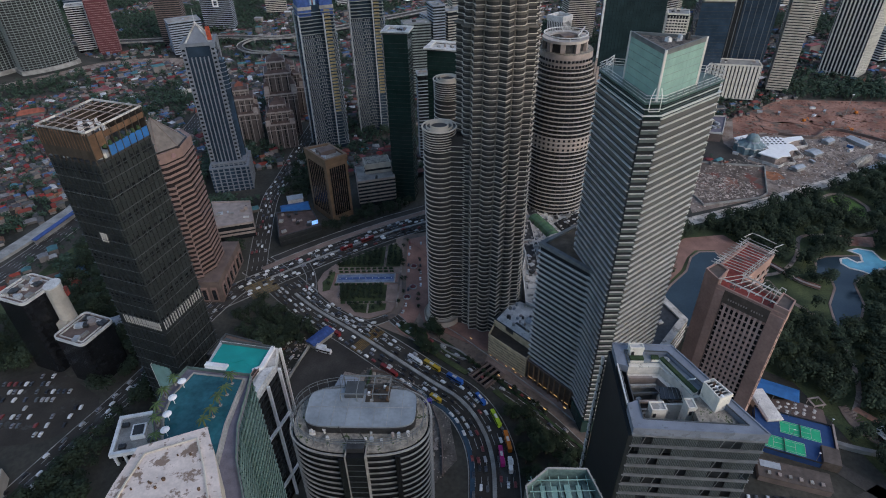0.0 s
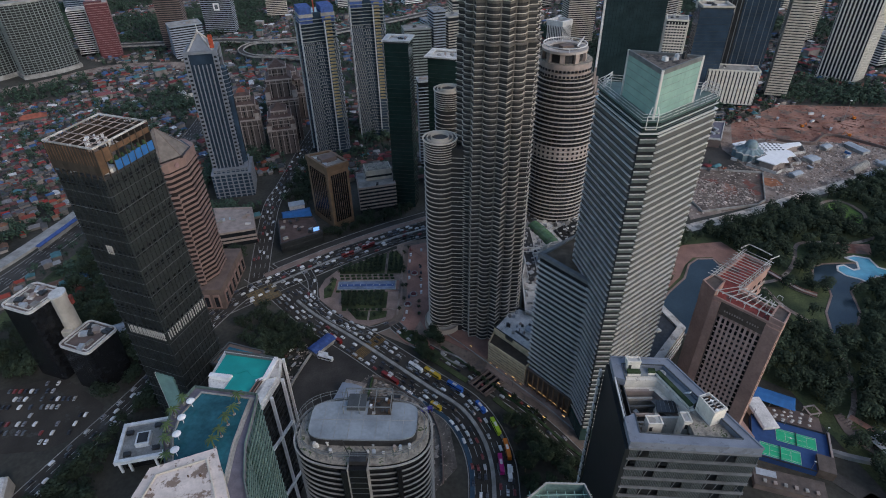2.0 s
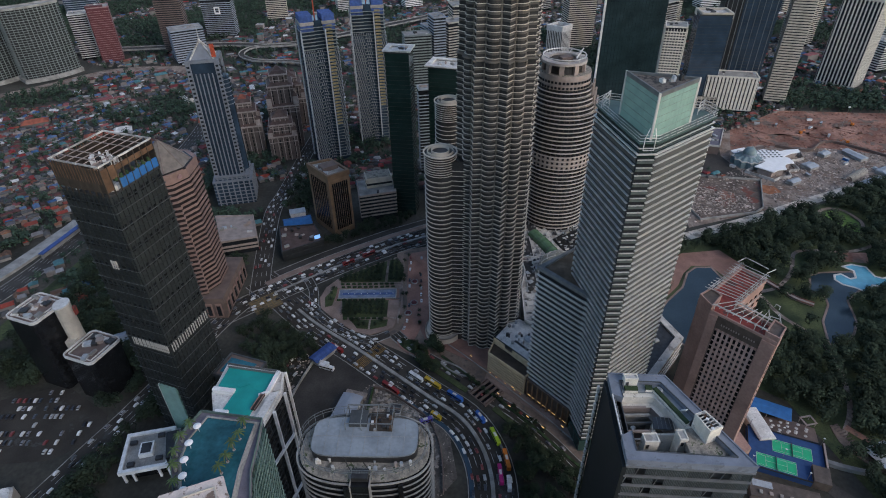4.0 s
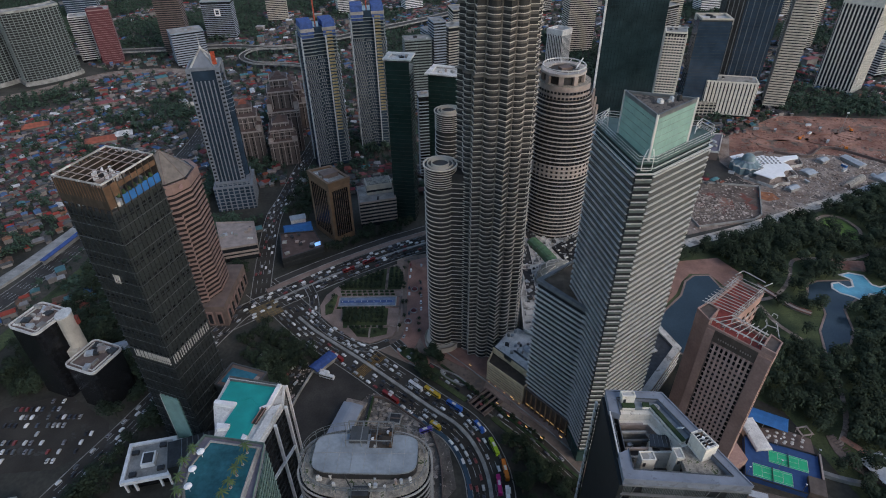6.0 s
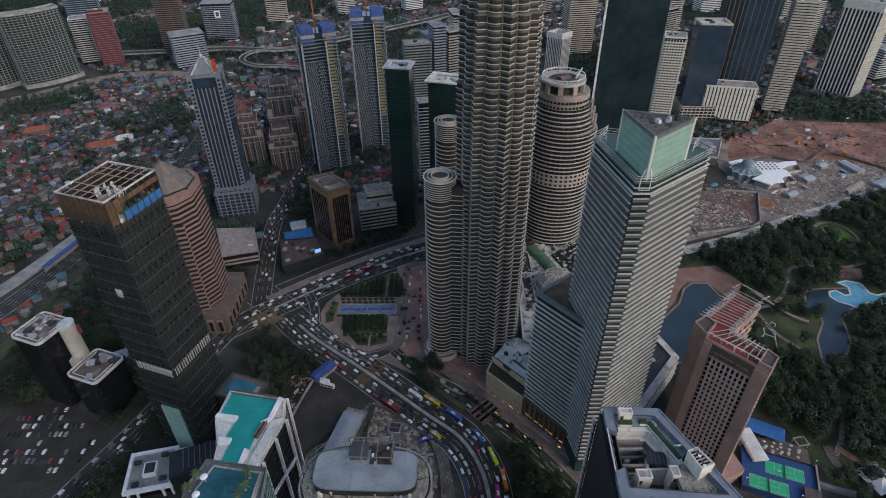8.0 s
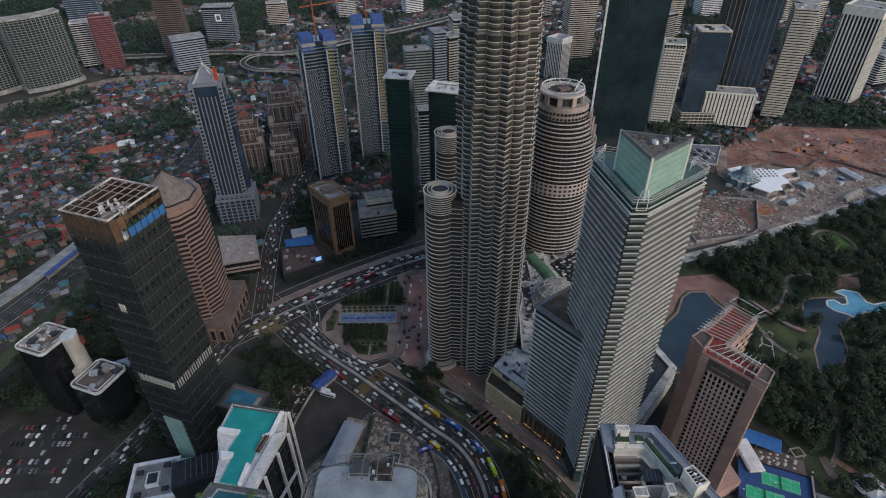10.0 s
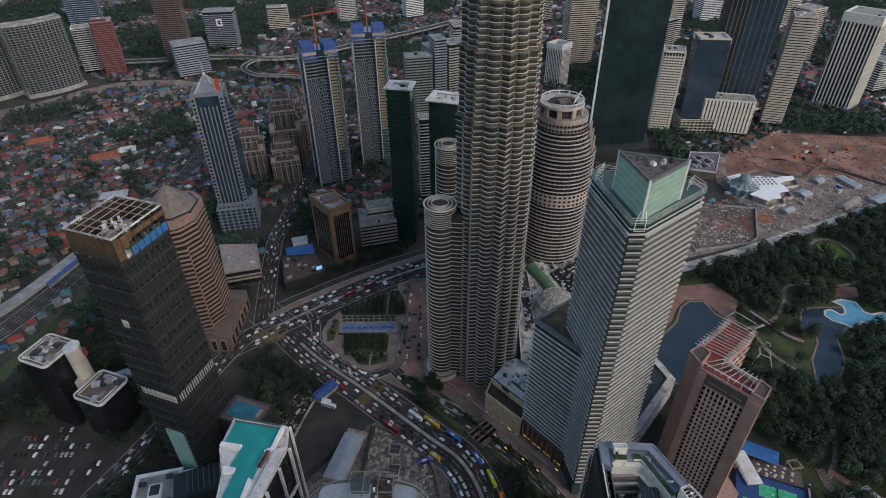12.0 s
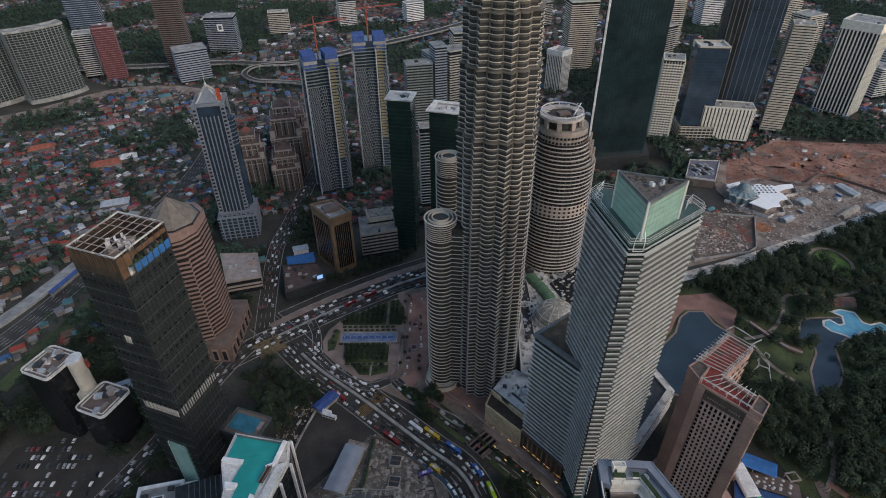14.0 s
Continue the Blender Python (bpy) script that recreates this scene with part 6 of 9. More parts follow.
part("body", prism(gp, 0, 118), M["glass_green"], gt)
repeat("storey_band", ring(gp, 0.3, 0.1, 0, 1.2), M["mullion"], gt, [3 + 3.8 * k for k in range(30)])
crown_g = part("crown", ring(gp, 0.2, 0.2, 118, 127.5), M["louvre"], gt, "green glass crown")
part("crown_floor", prism(grow(gp, -0.5), 118, 123.5), M["louvre"], gt)
for k in range(9):
    part("crown_panel", box(-6.4 + 1.7 * k, 4 - 0.5 * (k % 2), 123.5, -5.0 + 1.7 * k, 11, 124.2 + 0.4 * (k % 3)), M["glass_pale"] if k % 2 else M["louvre"], gt)
part("crown_rim", ring(gp, 0.2, 0.2, 127.5, 128.0), M["concrete"], gt)
posts(gt, grow(gp, 0.2), 118, 128, 40, 0.2, 0.2, M["concrete"], "crown_post")
for k in range(7):
    part("crown_beam", beam((-7 + 2.6 * k, -4, 126), (-7 + 2.6 * k, 13, 126), 0.2), M["glass_pale"], crown_g)
for k in range(5):
    part("crown_beam", beam((-8, -2 + 3.4 * k, 126.3), (11, -2 + 3.4 * k, 126.3), 0.2), M["glass_pale"], crown_g)
KEEP.append(rect(31, 84, 34, 36))

# pavilion, black blocks, low buildings
pv = thing("pavilion", (-170.5, 203.5, 0), 12, "white framed flat roofed pavilion on slim legs", "pavilion")
pv.matrix_basis = pose(-169.5, 204, 0, 0, 0, 12) @ Matrix.Diagonal((1.22, 1.22, 1.15, 1))
KEEP.append(rect(-162, 204, 52, 34, 12))
part("body", box(-8.5, -8, 0, 8.5, 8.5, 6.5), M["black"], pv)
part("roof", box(-10, -10, 7.6, 10, 10, 8.4), M["concrete"], pv)
part("roof_rim", ring([(-10, -10), (10, -10), (10, 10), (-10, 10)], 0.9, 0.7, 7.2, 9.4), M["white"], pv, "white roof rim")
for x in (-9.6, -5.5, 5.5, 9.6):
    part("leg", box(x - 0.5, -10, 0, x + 0.5, -9, 7.4), M["white"], pv)
    part("leg", box(x - 0.5, 9, 0, x + 0.5, 10, 7.4), M["white"], pv)
sky_b = part("skylight", box(-3, -4, 8.4, 3, 3, 11), M["white"], pv, "raised white skylight box")
part("skylight_glass", box(-2.2, -3.2, 11, 2.2, 2.2, 11.25), M["dark"], sky_b)
part("terrace", box(10.5, -7, 0, 27, 9, 7.2), M["concrete"], pv, "grey planted roof terrace")
part("terrace_rim", ring([(10.8, -7), (27, -7), (27, 9), (10.8, 9)], 0.5, 0.7, 6.6, 8.4), M["white"], pv)
for k in range(5):
    part("terrace_planter", box(12 + 3 * k, -5, 7.2, 14 + 3 * k, 7, 8.3), M["hedge"] if k % 2 else M["dark"], pv)
for x, y in ((-7, 5), (5, 7), (6, -6), (-6, -7)):
    part("roof_unit", box(x - 1.5, y - 1, 8.4, x + 1.5, y + 1, 9.8), M["dark"], pv)


def rounded(x0, y0, x1, y1, r, n=5):
    out = []
    for cx_, cy_, a in ((x1 - r, y1 - r, 0), (x0 + r, y1 - r, 90), (x0 + r, y0 + r, 180), (x1 - r, y0 + r, 270)):
        out += [(cx_ + r * math.cos(radians(a + 90 * k / n)), cy_ + r * math.sin(radians(a + 90 * k / n))) for k in range(n + 1)]
    return out


for cx_, cy_, z, lab in ((-252.5, 273, 58, "black glass block with white rimmed roof"), (-221, 262, 35, "low black glass block with white rimmed roof")):
    bb = thing("black_block", (cx_, cy_, 0), -20, lab, "office block", "black glass blocks")
    rp = rounded(-11.5, -12, 11.5, 12, 3)
    part("body", prism(rp, 0, z - 1), M["black"], bb)
    part("rim", ring(rp, 0.35, 0.35, z - 1.6, z + 0.4), M["concrete_white"], bb, "white roof rim")
    part("roof", prism(grow(rp, -0.4), z - 1, z - 0.6), M["stone_warm"], bb)
    part("rim", ring(grow(rp, -2.5), 0.2, 0.2, z - 0.6, z + 0.2), M["concrete_white"], bb)
    roof_clutter(bb, rp, z - 0.6, 16, int(z), 1.5, 5)
    KEEP.append(rect(cx_, cy_, 34, 34))
st = thing("stair_tower", (-236, 273, 0), 0, "cream curved stair tower between black blocks", "tower")
part("body", prism(ngon(20, 4.2, 0, 0, 5.5), 0, 60), M["beige"], st, "cream rendered curved wall")
part("cap", prism(ngon(20, 4.5, 0, 0, 5.8), 60, 61), M["concrete_white"], st)
part("wall", prism([(-3, -8), (3, -8), (3, 4), (-3, 4)], 0, 36), M["beige"], st)
part("sign", box(3.4, 2, 50, 5.0, 4.4, 56), M["red"], st, "small red sign")

# ---- shopping mall and podiums ----
MALL = [(55, 294), (57, 330), (62, 350), (60, 374), (68, 410), (76, 440), (122, 470), (150, 440), (140, 380), (118, 320), (112, 262), (76, 280)]
KEEP.append(grow(MALL, 4))
ml = thing("shopping_mall", (95, 370, 0), 0, "low shopping mall with pale cluttered roofs", "shopping mall")
m_ = ccw([(x - 95, y - 370) for x, y in MALL])
part("body", prism(m_, 0, 22), M["concrete"], ml)
part("roof", prism(grow(m_, -0.6), 22, 22.3), M["roof_pale"], ml, "pale grey flat roof")
part("parapet", ring(m_, 0.2, 0.6, 21.5, 23.3), M["concrete_white"], ml)
vault = bmesh.new()
vl = smooth_line([(-20, 30), (-17, 24), (-10, 8), (-5.5, -8)], 3)
for i, (a, n) in enumerate(zip(vl, normals(vl))):
    rowv = [vault.verts.new((a.x + n.x * 5.5 * math.cos(t), a.y + n.y * 5.5 * math.cos(t), 22.3 + 4.5 * math.sin(t))) for t in np.linspace(0, math.pi, 9)]
    if i:
        for k in range(8):
            vault.faces.new((prev_row[k], prev_row[k + 1], rowv[k + 1], rowv[k]))
    prev_row = rowv
vault_o = part("glass_vault", vault, mat("vault_glass", (0.09, 0.17, 0.1), 0.25, var=0.2, scale=0.3), ml, "long curved green glass skylight vault")
for a, n in list(zip(vl, normals(vl)))[::4]:
    arch = bmesh.new()
    ts = np.linspace(0, math.pi, 7)
    for t0, t1 in zip(ts, ts[1:]):
        beam((a.x + n.x * 5.6 * math.cos(t0), a.y + n.y * 5.6 * math.cos(t0), 22.4 + 4.6 * math.sin(t0)), (a.x + n.x * 5.6 * math.cos(t1), a.y + n.y * 5.6 * math.cos(t1), 22.4 + 4.6 * math.sin(t1)), 0.3, arch)
    part("vault_rib", arch, M["corner_green"], vault_o)
part("rotunda", prism(ngon(32, 16, -8, -23), 22, 27), M["roof_pale"], ml)
dm = bmesh.new()
prof_d = [(15.2 * math.cos(u), 27 + 11.5 * math.sin(u)) for u in np.linspace(0, 1.35, 7)]
rings_d = [[dm.verts.new((-8 + r_ * math.cos(2 * math.pi * k / 32), -23 + r_ * math.sin(2 * math.pi * k / 32), z_)) for k in range(32)] for r_, z_ in prof_d]
for ra, rb in zip(rings_d, rings_d[1:]):
    for k in range(32):
        dm.faces.new((ra[k], ra[(k + 1) % 32], rb[(k + 1) % 32], rb[k]))
dm.faces.new(rings_d[-1])
rot_g = part("dome_shell", dm, mat("dome_glass", (0.26, 0.25, 0.215), 0.3, var=0.25, scale=0.4), ml, "round glazed dome roof")
for k in range(12):
    a = 2 * math.pi * k / 12
    rb_ = bmesh.new()
    for (r0_, z0_), (r1_, z1_) in zip(prof_d, prof_d[1:]):
        beam((-8 + (r0_ + 0.2) * math.cos(a), -23 + (r0_ + 0.2) * math.sin(a), z0_ + 0.1), (-8 + (r1_ + 0.2) * math.cos(a), -23 + (r1_ + 0.2) * math.sin(a), z1_ + 0.1), 0.4, rb_)
    part("dome_rib", rb_, M["roof_pale"], rot_g, "pale dome rib" if k == 0 else "")
for r_, z_ in prof_d[2:5:2]:
    part("dome_ring", ring(ngon(32, r_, -8, -23), 0.3, 0.1, z_ - 0.2, z_ + 0.3), M["roof_pale"], rot_g)
roof_clutter(ml, m_, 22.3, 85, 12, 0.8, 4)
bm = bmesh.new()
r9 = random.Random(444)
for k in range(420):
    x, y = r9.uniform(-42, 20), r9.uniform(-80, 60)
    if inside((x, y), grow(m_, -2)) and (x + 7) ** 2 + (y + 24) ** 2 > 300:
        prism(rect(x, y, r9.uniform(0.6, 3.2), r9.uniform(0.5, 2.0), r9.choice((0, 12, 90, 78))), 22.3, 22.3 + r9.uniform(0.4, 1.6), bm)
tagged(part("roof_boxes", bm, mat("roof_boxes", (0.3, 0.3, 0.3), 0.7, var=0.2, island=0.85), ml, "many small grey roof boxes"), "many small grey roof boxes", kind="stuff")
for x0_, y0_, x1_, y1_ in ((-33, -40, -26, -8), (-34, -2, -24, 26), (-24, 34, -16, 52)):
    part("roof_slot", box(x0_, y0_, 22.3, x1_, y1_, 22.7), M["dark"], ml, "dark sunken roof strip")
    part("roof_slot_rim", ring([(x0_, y0_), (x1_, y0_), (x1_, y1_), (x0_, y1_)], 0.4, 0.0, 22.3, 23.2), M["concrete_white"], ml)
part("dark_roof", prism([(-5, 21), (29, 49), (40, 30), (12, -9), (3, 0)], 22.3, 23), M["glass_grey"], ml, "dark glazed mall roof")
for k in range(26):
    r9 = random.Random(k)
    x, y = r9.uniform(-4, 38), r9.uniform(-8, 48)
    if inside((x, y), [(-4, 20), (29, 47), (38, 30), (12, -7), (4, 2)]):
        part("roof_unit", prism(rect(x, y, r9.uniform(1.5, 4), r9.uniform(0.8, 2), 40), 23, 23.6), M["roof_pale"], ml)
# curved plinth at the tower's foot, tan stone wall, lit colonnade
pd = thing("podium", (55, 258, 0), 0, "tan stone podium with lit colonnade and pale roof", "podium")
P_ = ccw([(x - 55, y - 258) for x, y in ((33, 281), (54.5, 257), (62, 250), (82, 226), (82, 262), (62, 292), (52, 300), (44, 296))])
P1 = ccw([(x - 55, y - 258) for x, y in ((28.4, 270.3), (49.7, 248.2), (52.4, 251), (54.5, 257), (33, 281))])
P2 = ccw([(x - 55, y - 258) for x, y in ((50.6, 249), (76.5, 219.4), (82, 222), (82, 232), (56, 257))])
KEEP += [[(x + 55, y + 258) for x, y in grow(q_, 4)] for q_ in (P_, P1, P2)]
part("body", prism(P_, 0, 19), M["brown_dark"], pd)
part("roof", prism(grow(P_, -0.9), 19, 19.3), M["concrete_white"], pd, "pale cluttered roof deck")
part("parapet", ring(P_, 0.25, 0.6, 18.4, 20), M["charcoal"], pd, "dark curved roof edge")
part("front_block", prism(P1, 0, 15), M["tan"], pd, "tan stone front block tinted as if lamplit")
part("front_roof", prism(grow(P1, -0.7), 15, 15.2), M["bronze_dark"], pd, "dark brown front terrace")
part("front_parapet", ring(P1, 0.15, 0.55, 14.8, 16.6), M["tan"], pd, "tan stone parapet")
part("side_block", prism(P2, 0, 14), M["brown_dark"], pd, "brown stone block over a lit colonnade")
part("side_roof", prism(grow(P2, -0.8), 14, 14.3), M["stone_warm"], pd)
part("side_parapet", ring(P2, 0.2, 0.5, 13.6, 15.2), M["stone_warm"], pd)
for s0, s1 in ((0.0, 0.3), (0.52, 1.0)):
    a, b = Vector((33 - 55, 280.4 - 258)).lerp(Vector((54.2 - 55, 256.6 - 258)), s0), Vector((33 - 55, 280.4 - 258)).lerp(Vector((54.2 - 55, 256.6 - 258)), s1)
    part("rear_wall", beam((a.x, a.y, 17.4), (b.x, b.y, 17.4), 0.9, h=5), M["tan"], pd, "tan stone rear wall")
fa, fb2 = Vector((28.2 - 55, 270.1 - 258)), Vector((49.5 - 55, 248.0 - 258))
for k in range(6):
    z = 3 + 2.2 * k
    part("stone_joint", beam((fa.x, fa.y, z), (fb2.x, fb2.y, z), 0.25, h=0.12), M["stone_warm"], pd)
part("drum", prism(ngon(24, 4.2, 1.7, 20.5), 19.3, 20.6, top=ngon(24, 3.2, 1.7, 20.5)), M["grey_roof"], pd, "round grey roof dome")
part("drum_rim", ring(ngon(24, 4.2, 1.7, 20.5), 0.5, 0.1, 19.3, 20.1), M["roof_pale"], pd)
roof_clutter(pd, P_, 19.3, 46, 77, 0.5, 2.0)
part("roof_slot", prism(rect(-4.5, 15, 1.8, 12, 40), 19.3, 19.5), M["dark"], pd, "dark roof slot")
lamp_me = mesh_of("lamp_strip", box(-0.6, -0.2, 0, 0.6, 0.1, 0.2), M["lamp_warm"])
a, b = Vector((50.3 - 55, 248.6 - 258)), Vector((76.2 - 55, 219 - 258))
strip = mesh_of("lit_soffit", box(-3.0, -0.15, 0, 3.0, 0.1, 0.12), M["lamp_warm"])
side_window_grid("lit_soffit", strip, pd, a, b, [3.2], [0.14, 0.36, 0.58, 0.8], 0.2)
a2, b2 = Vector((28 - 55, 270 - 258)), Vector((49.3 - 55, 247.8 - 258))
side_window_grid("wall_lamp", lamp_me, pd, a2, b2, [0.8], [0.12, 0.3, 0.55, 0.8, 0.95], 0.7)
for k in range(10):
    c = a.lerp(b, (k + 0.5) / 10)
    part("column", beam((c.x, c.y - 0.6, 0), (c.x, c.y - 0.6, 15), 0.8), M["brown"], pd)
for x, y in ((42, 236), (52, 228), (60, 220), (36, 246)):
    sl = thing("street_lamp", (x - 3, y - 3, 0), 40, "street lamp with a warm lit head", "street lamp", "street lamps")
    part("pole", prism(ngon(8, 0.12), 0, 8, top=ngon(8, 0.07)), M["dark"], sl)
    part("head", box(-0.25, -0.9, 7.8, 0.25, 0.9, 8.05), M["lamp_warm"], sl, "warm lit lamp head")
apron_line = smooth_line([(-12, 300), (6, 283), (22, 266), (38, 248), (56, 228), (72, 208), (88, 190)], 3)
for k, (c_p, n_p) in enumerate(zip(apron_line, normals(apron_line))):
    if k % 12 == 0 and k > 4:
        sl = thing("street_lamp", (c_p.x + n_p.x * 3, c_p.y + n_p.y * 3, 0.3), 40, "street lamp with a warm lit head", "street lamp", "street lamps")
        part("pole", prism(ngon(8, 0.12), 0, 8, top=ngon(8, 0.07)), M["dark"], sl)
        part("head", box(-0.25, -0.9, 7.8, 0.25, 0.9, 8.05), M["lamp_warm"], sl, "warm lit lamp head")
solo("flower_bed", ribbon(apron_line[6:], -6.4, -4.8, 0, 0.9), M["hedge"], "long clipped hedge beside the slip road", "hedge", kind="structure")
solo("kerb_strip", ribbon(apron_line[4:], 5.4, 6.0, 0, 0.75), M["concrete"], "pale kerb along the paved apron", "kerb", kind="structure")
# sunken ramp with beams; a black slab above ground paints its shaded depth
rp = thing("ramp_trellis", (26, 250, 0), 42, "dark sunken ramp with concrete beams across", "ramp")
part("well", box(-8, -7, 0.3, 8, 7, 0.7), M["black"], rp)
for k in range(4):
    part("cross_beam", box(-8, -6.5 + 3.8 * k, 0.7, 8, -5.3 + 3.8 * k, 1.9), M["stone_warm"], rp)
part("kerb", ring(rect(0, 0, 16, 14), 0.6, 0.0, 0.2, 1.6), M["stone_warm"], rp)
mp = thing("rear_podium", (128, 268, 0), 0, "low podium with pale rimmed dark roof", "podium")
Q_ = ccw([(158 - 128, 277 - 268), (149 - 128, 304 - 268), (110 - 128, 300 - 268), (92 - 128, 250 - 268), (116 - 128, 232 - 268), (124 - 128, 238 - 268)])
KEEP.append([(x + 128, y + 268) for x, y in grow(Q_, 4)])
part("body", prism(Q_, 0, 19), M["stone_warm"], mp)
part("roof", prism(grow(Q_, -4), 19, 19.3), M["dark"], mp)
part("rim", ring(Q_, 0.2, 4.5, 18.8, 20.6), M["roof_pale"], mp, "broad pale roof rim")
repeat("storey_line", ring(Q_, 0.5, 0.1, 0, 0.8), M["concrete_white"], mp, [5, 10, 15])
roof_clutter(mp, grow(Q_, -5), 19.3, 10, 4, 2, 6)

# sports courts and leisure deck by the hotel
ct = thing("court_deck", (193, 199, 0), -22.3, "blue sports deck with two green courts", "sports court", kind="structure")
part("deck", box(-20, -14.2, 0, 19.5, 14.4, 3.5), M["court_blue"], ct)
for (x, y) in ((3.2, 4.6), (-5.6, -8.2)):
    court = part("court", box(x - 10.2, y - 4.4, 3.5, x + 10.2, y + 4.4, 3.62), M["court"], ct, "green court")
    for (a, b) in (((-10.2, -4.4), (10.2, -4.4)), ((-10.2, 4.4), (10.2, 4.4)), ((-10.2, -4.4), (-10.2, 4.4)), ((10.2, -4.4), (10.2, 4.4)), ((-5.4, -3.3), (-5.4, 3.3)), ((5.4, -3.3), (5.4, 3.3)), ((-10.2, -3.3), (10.2, -3.3)), ((-10.2, 3.3), (10.2, 3.3)), ((-5.4, 0), (5.4, 0))):
        part("court_line", beam((x + a[0], y + a[1], 3.65), (x + b[0], y + b[1], 3.65), 0.14, h=0.04), M["line"], court)
    part("net", box(x - 0.04, y - 4.8, 3.6, x + 0.04, y + 4.8, 4.5), M["mullion"], court)
part("fence", ring([(-20, -14.2), (19.5, -14.2), (19.5, 14.4), (-20, 14.4)], 0.08, 0.08, 3.5, 4.6), M["dark"], ct)
part("corner_house", box(12, -14.4, 0, 20.5, -3.4, 6), M["brown_dark"], ct, "small dark brown corner house")
part("end_wall", box(19.6, -3.4, 0, 20.6, 15, 5.2), M["stone_mid"], ct)
for (x, y) in ((-19, -13), (9, -13.6), (18.5, 13.4), (-19, 13.4), (-2, 13.6), (-2, -2)):
    part("light_pole", prism(ngon(6, 0.13, x, y), 3.5, 10.5), M["mullion"], ct)
    part("lamp_head", box(x - 0.5, y - 0.25, 10.4, x + 0.5, y + 0.25, 10.7), M["white"], ct)
lh = thing("long_annex", (180, 174.5, 0), -18, "long low annex with a dark brown flat roof", "building")
part("wall", box(-17, -5, 0, 17, 5.5, 4.2), M["stone_warm"], lh)
part("roof", box(-17.4, -5.4, 4.2, 17.4, 5.9, 4.6), M["brown_dark"], lh, "dark brown flat roof")
part("roof_deck", box(-16, 1, 4.6, -6, 5, 4.8), M["grey_roof"], lh)
for k in range(6):
    part("roof_unit", box(-13 + 5 * k, -3.2, 4.6, -11.4 + 5 * k, -1.4, 5.5), M["stone_mid"] if k % 2 else M["concrete"], lh)
KEEP.append(rect(180, 174.5, 38, 14, -18))
solo("pool_terrace", flat([(190, 228), (206, 227.5), (221, 219), (218, 209), (190, 213)], 0.3, 0.4), M["stone_warm"], "dark paved sun terrace", "pavement", kind="structure")
KEEP.append([(176, 236), (208, 240), (224, 220), (222, 186), (205, 180), (170, 186)])
for k in range(19):
    r9 = random.Random(610 + k)
    um = thing("sun_parasol", (193 + 1.15 * k + r9.uniform(-0.8, 0.8), 216 + 2.6 * (k % 4) - 0.2 * k + r9.uniform(-0.8, 0.8), 0.3), 0, "white round parasol on the sun terrace", "parasol", "terrace parasols")
    part("pole", prism(ngon(6, 0.06), 0, 2.4), M["mullion"], um)
    part("canopy", prism(ngon(10, 1.0), 2.2, 2.7, top=ngon(10, 0.1)), M["roof_pale"], um, "pale round canopy")
kio = thing("garden_kiosk", (218, 222.5, 0), 10, "small open frame kiosk at the terrace end", "kiosk")
part("roof", ring(rect(0, 0, 7, 6), 0.3, 0.6, 3.4, 3.8), M["stone_mid"], kio)
for x in (-3.2, 3.2):
    for y in (-2.7, 2.7):
        part("post", box(x - .15, y - .15, 0, x + .15, y + .15, 3.4), M["stone_mid"], kio)
solo("covered_walk", ribbon(smooth_line([(211, 197), (222, 192), (236, 187.5)]), -1.3, 1.3, 0, 2.8), M["slab_mid"], "grey roofed walkway", "walkway", kind="structure")
solo("stepped_path", ribbon(smooth_line([(234, 221), (233, 210), (238, 199), (248, 188)]), -2.6, 2.6, -0.1, 0.5), M["apron"], "brown stepped path in the park", "path", kind="structure")
for k in range(16):
    c_p = Vector((234, 221)).lerp(Vector((243, 193)), k / 15)
    solo("path_step", box(-2.4, -0.35, 0.5, 2.4, 0.35, 0.72), M["stone_warm"], "pale stone step on the park path", "step", group="park steps", kind="structure", m=pose(c_p.x, c_p.y, 0, 0, 0, 18))
solo("clay_path", ribbon(smooth_line([(240, 220), (250, 208), (262, 200), (280, 196)]), -2.2, 2.2, -0.1, 0.3), M["soil_red"], "dark red clay path in the park", "path", kind="structure")
LINES["clay_path"] = (smooth_line([(234, 221), (244, 210), (262, 200), (280, 196)]), 3)
LINES["steps"] = (smooth_line([(234, 221), (233, 210), (238, 199), (248, 188)]), 2)
bp = thing("blue_canopy", (198, 232, 0), -28, "blue sheet canopy roof over a terrace", "canopy")
part("roof", prism(rect(0, 0, 26, 11), 4.2, 5.4, top=rect(0, 0, 24, 2)), M["blue_roof"], bp)
for x in (-11, 0, 11):
    for y in (-4, 4):
        part("post", box(x - .15, y - .15, 0, x + .15, y + .15, 4.3), M["concrete"], bp)
wb = thing("white_shed", (186, 220, 0), 4, "long white roofed shed beside the courts", "shed")
part("wall", box(-4.5, -11, 0, 4.5, 11, 5), M["beige"], wb)
part("roof", prism(rect(0, 0, 10, 23), 5, 5.8, top=rect(0, 0, 8, 22)), M["concrete_white"], wb)
tent = thing("white_tent", (249, 197, 0), 20, "white pitched tent roof", "tent")
part("roof", prism(rect(0, 0, 17, 17), 4, 10, top=rect(0, 0, 0.6, 0.6)), M["white"], tent)
for x in (-6, 6):
    for y in (-6, 6):
        part("post", box(x - .15, y - .15, 0, x + .15, y + .15, 4.2), M["white"], tent)
for k, pts in enumerate(([(140, 168), (170, 160), (204, 160), (230, 170)], [(206, 184), (214, 174), (226, 162)])):
    solo("service_road", ribbon(smooth_line(pts), -4, 4, -0.1, 0.2), M["asphalt_old"], "grey service road by the park", "road", kind="structure")

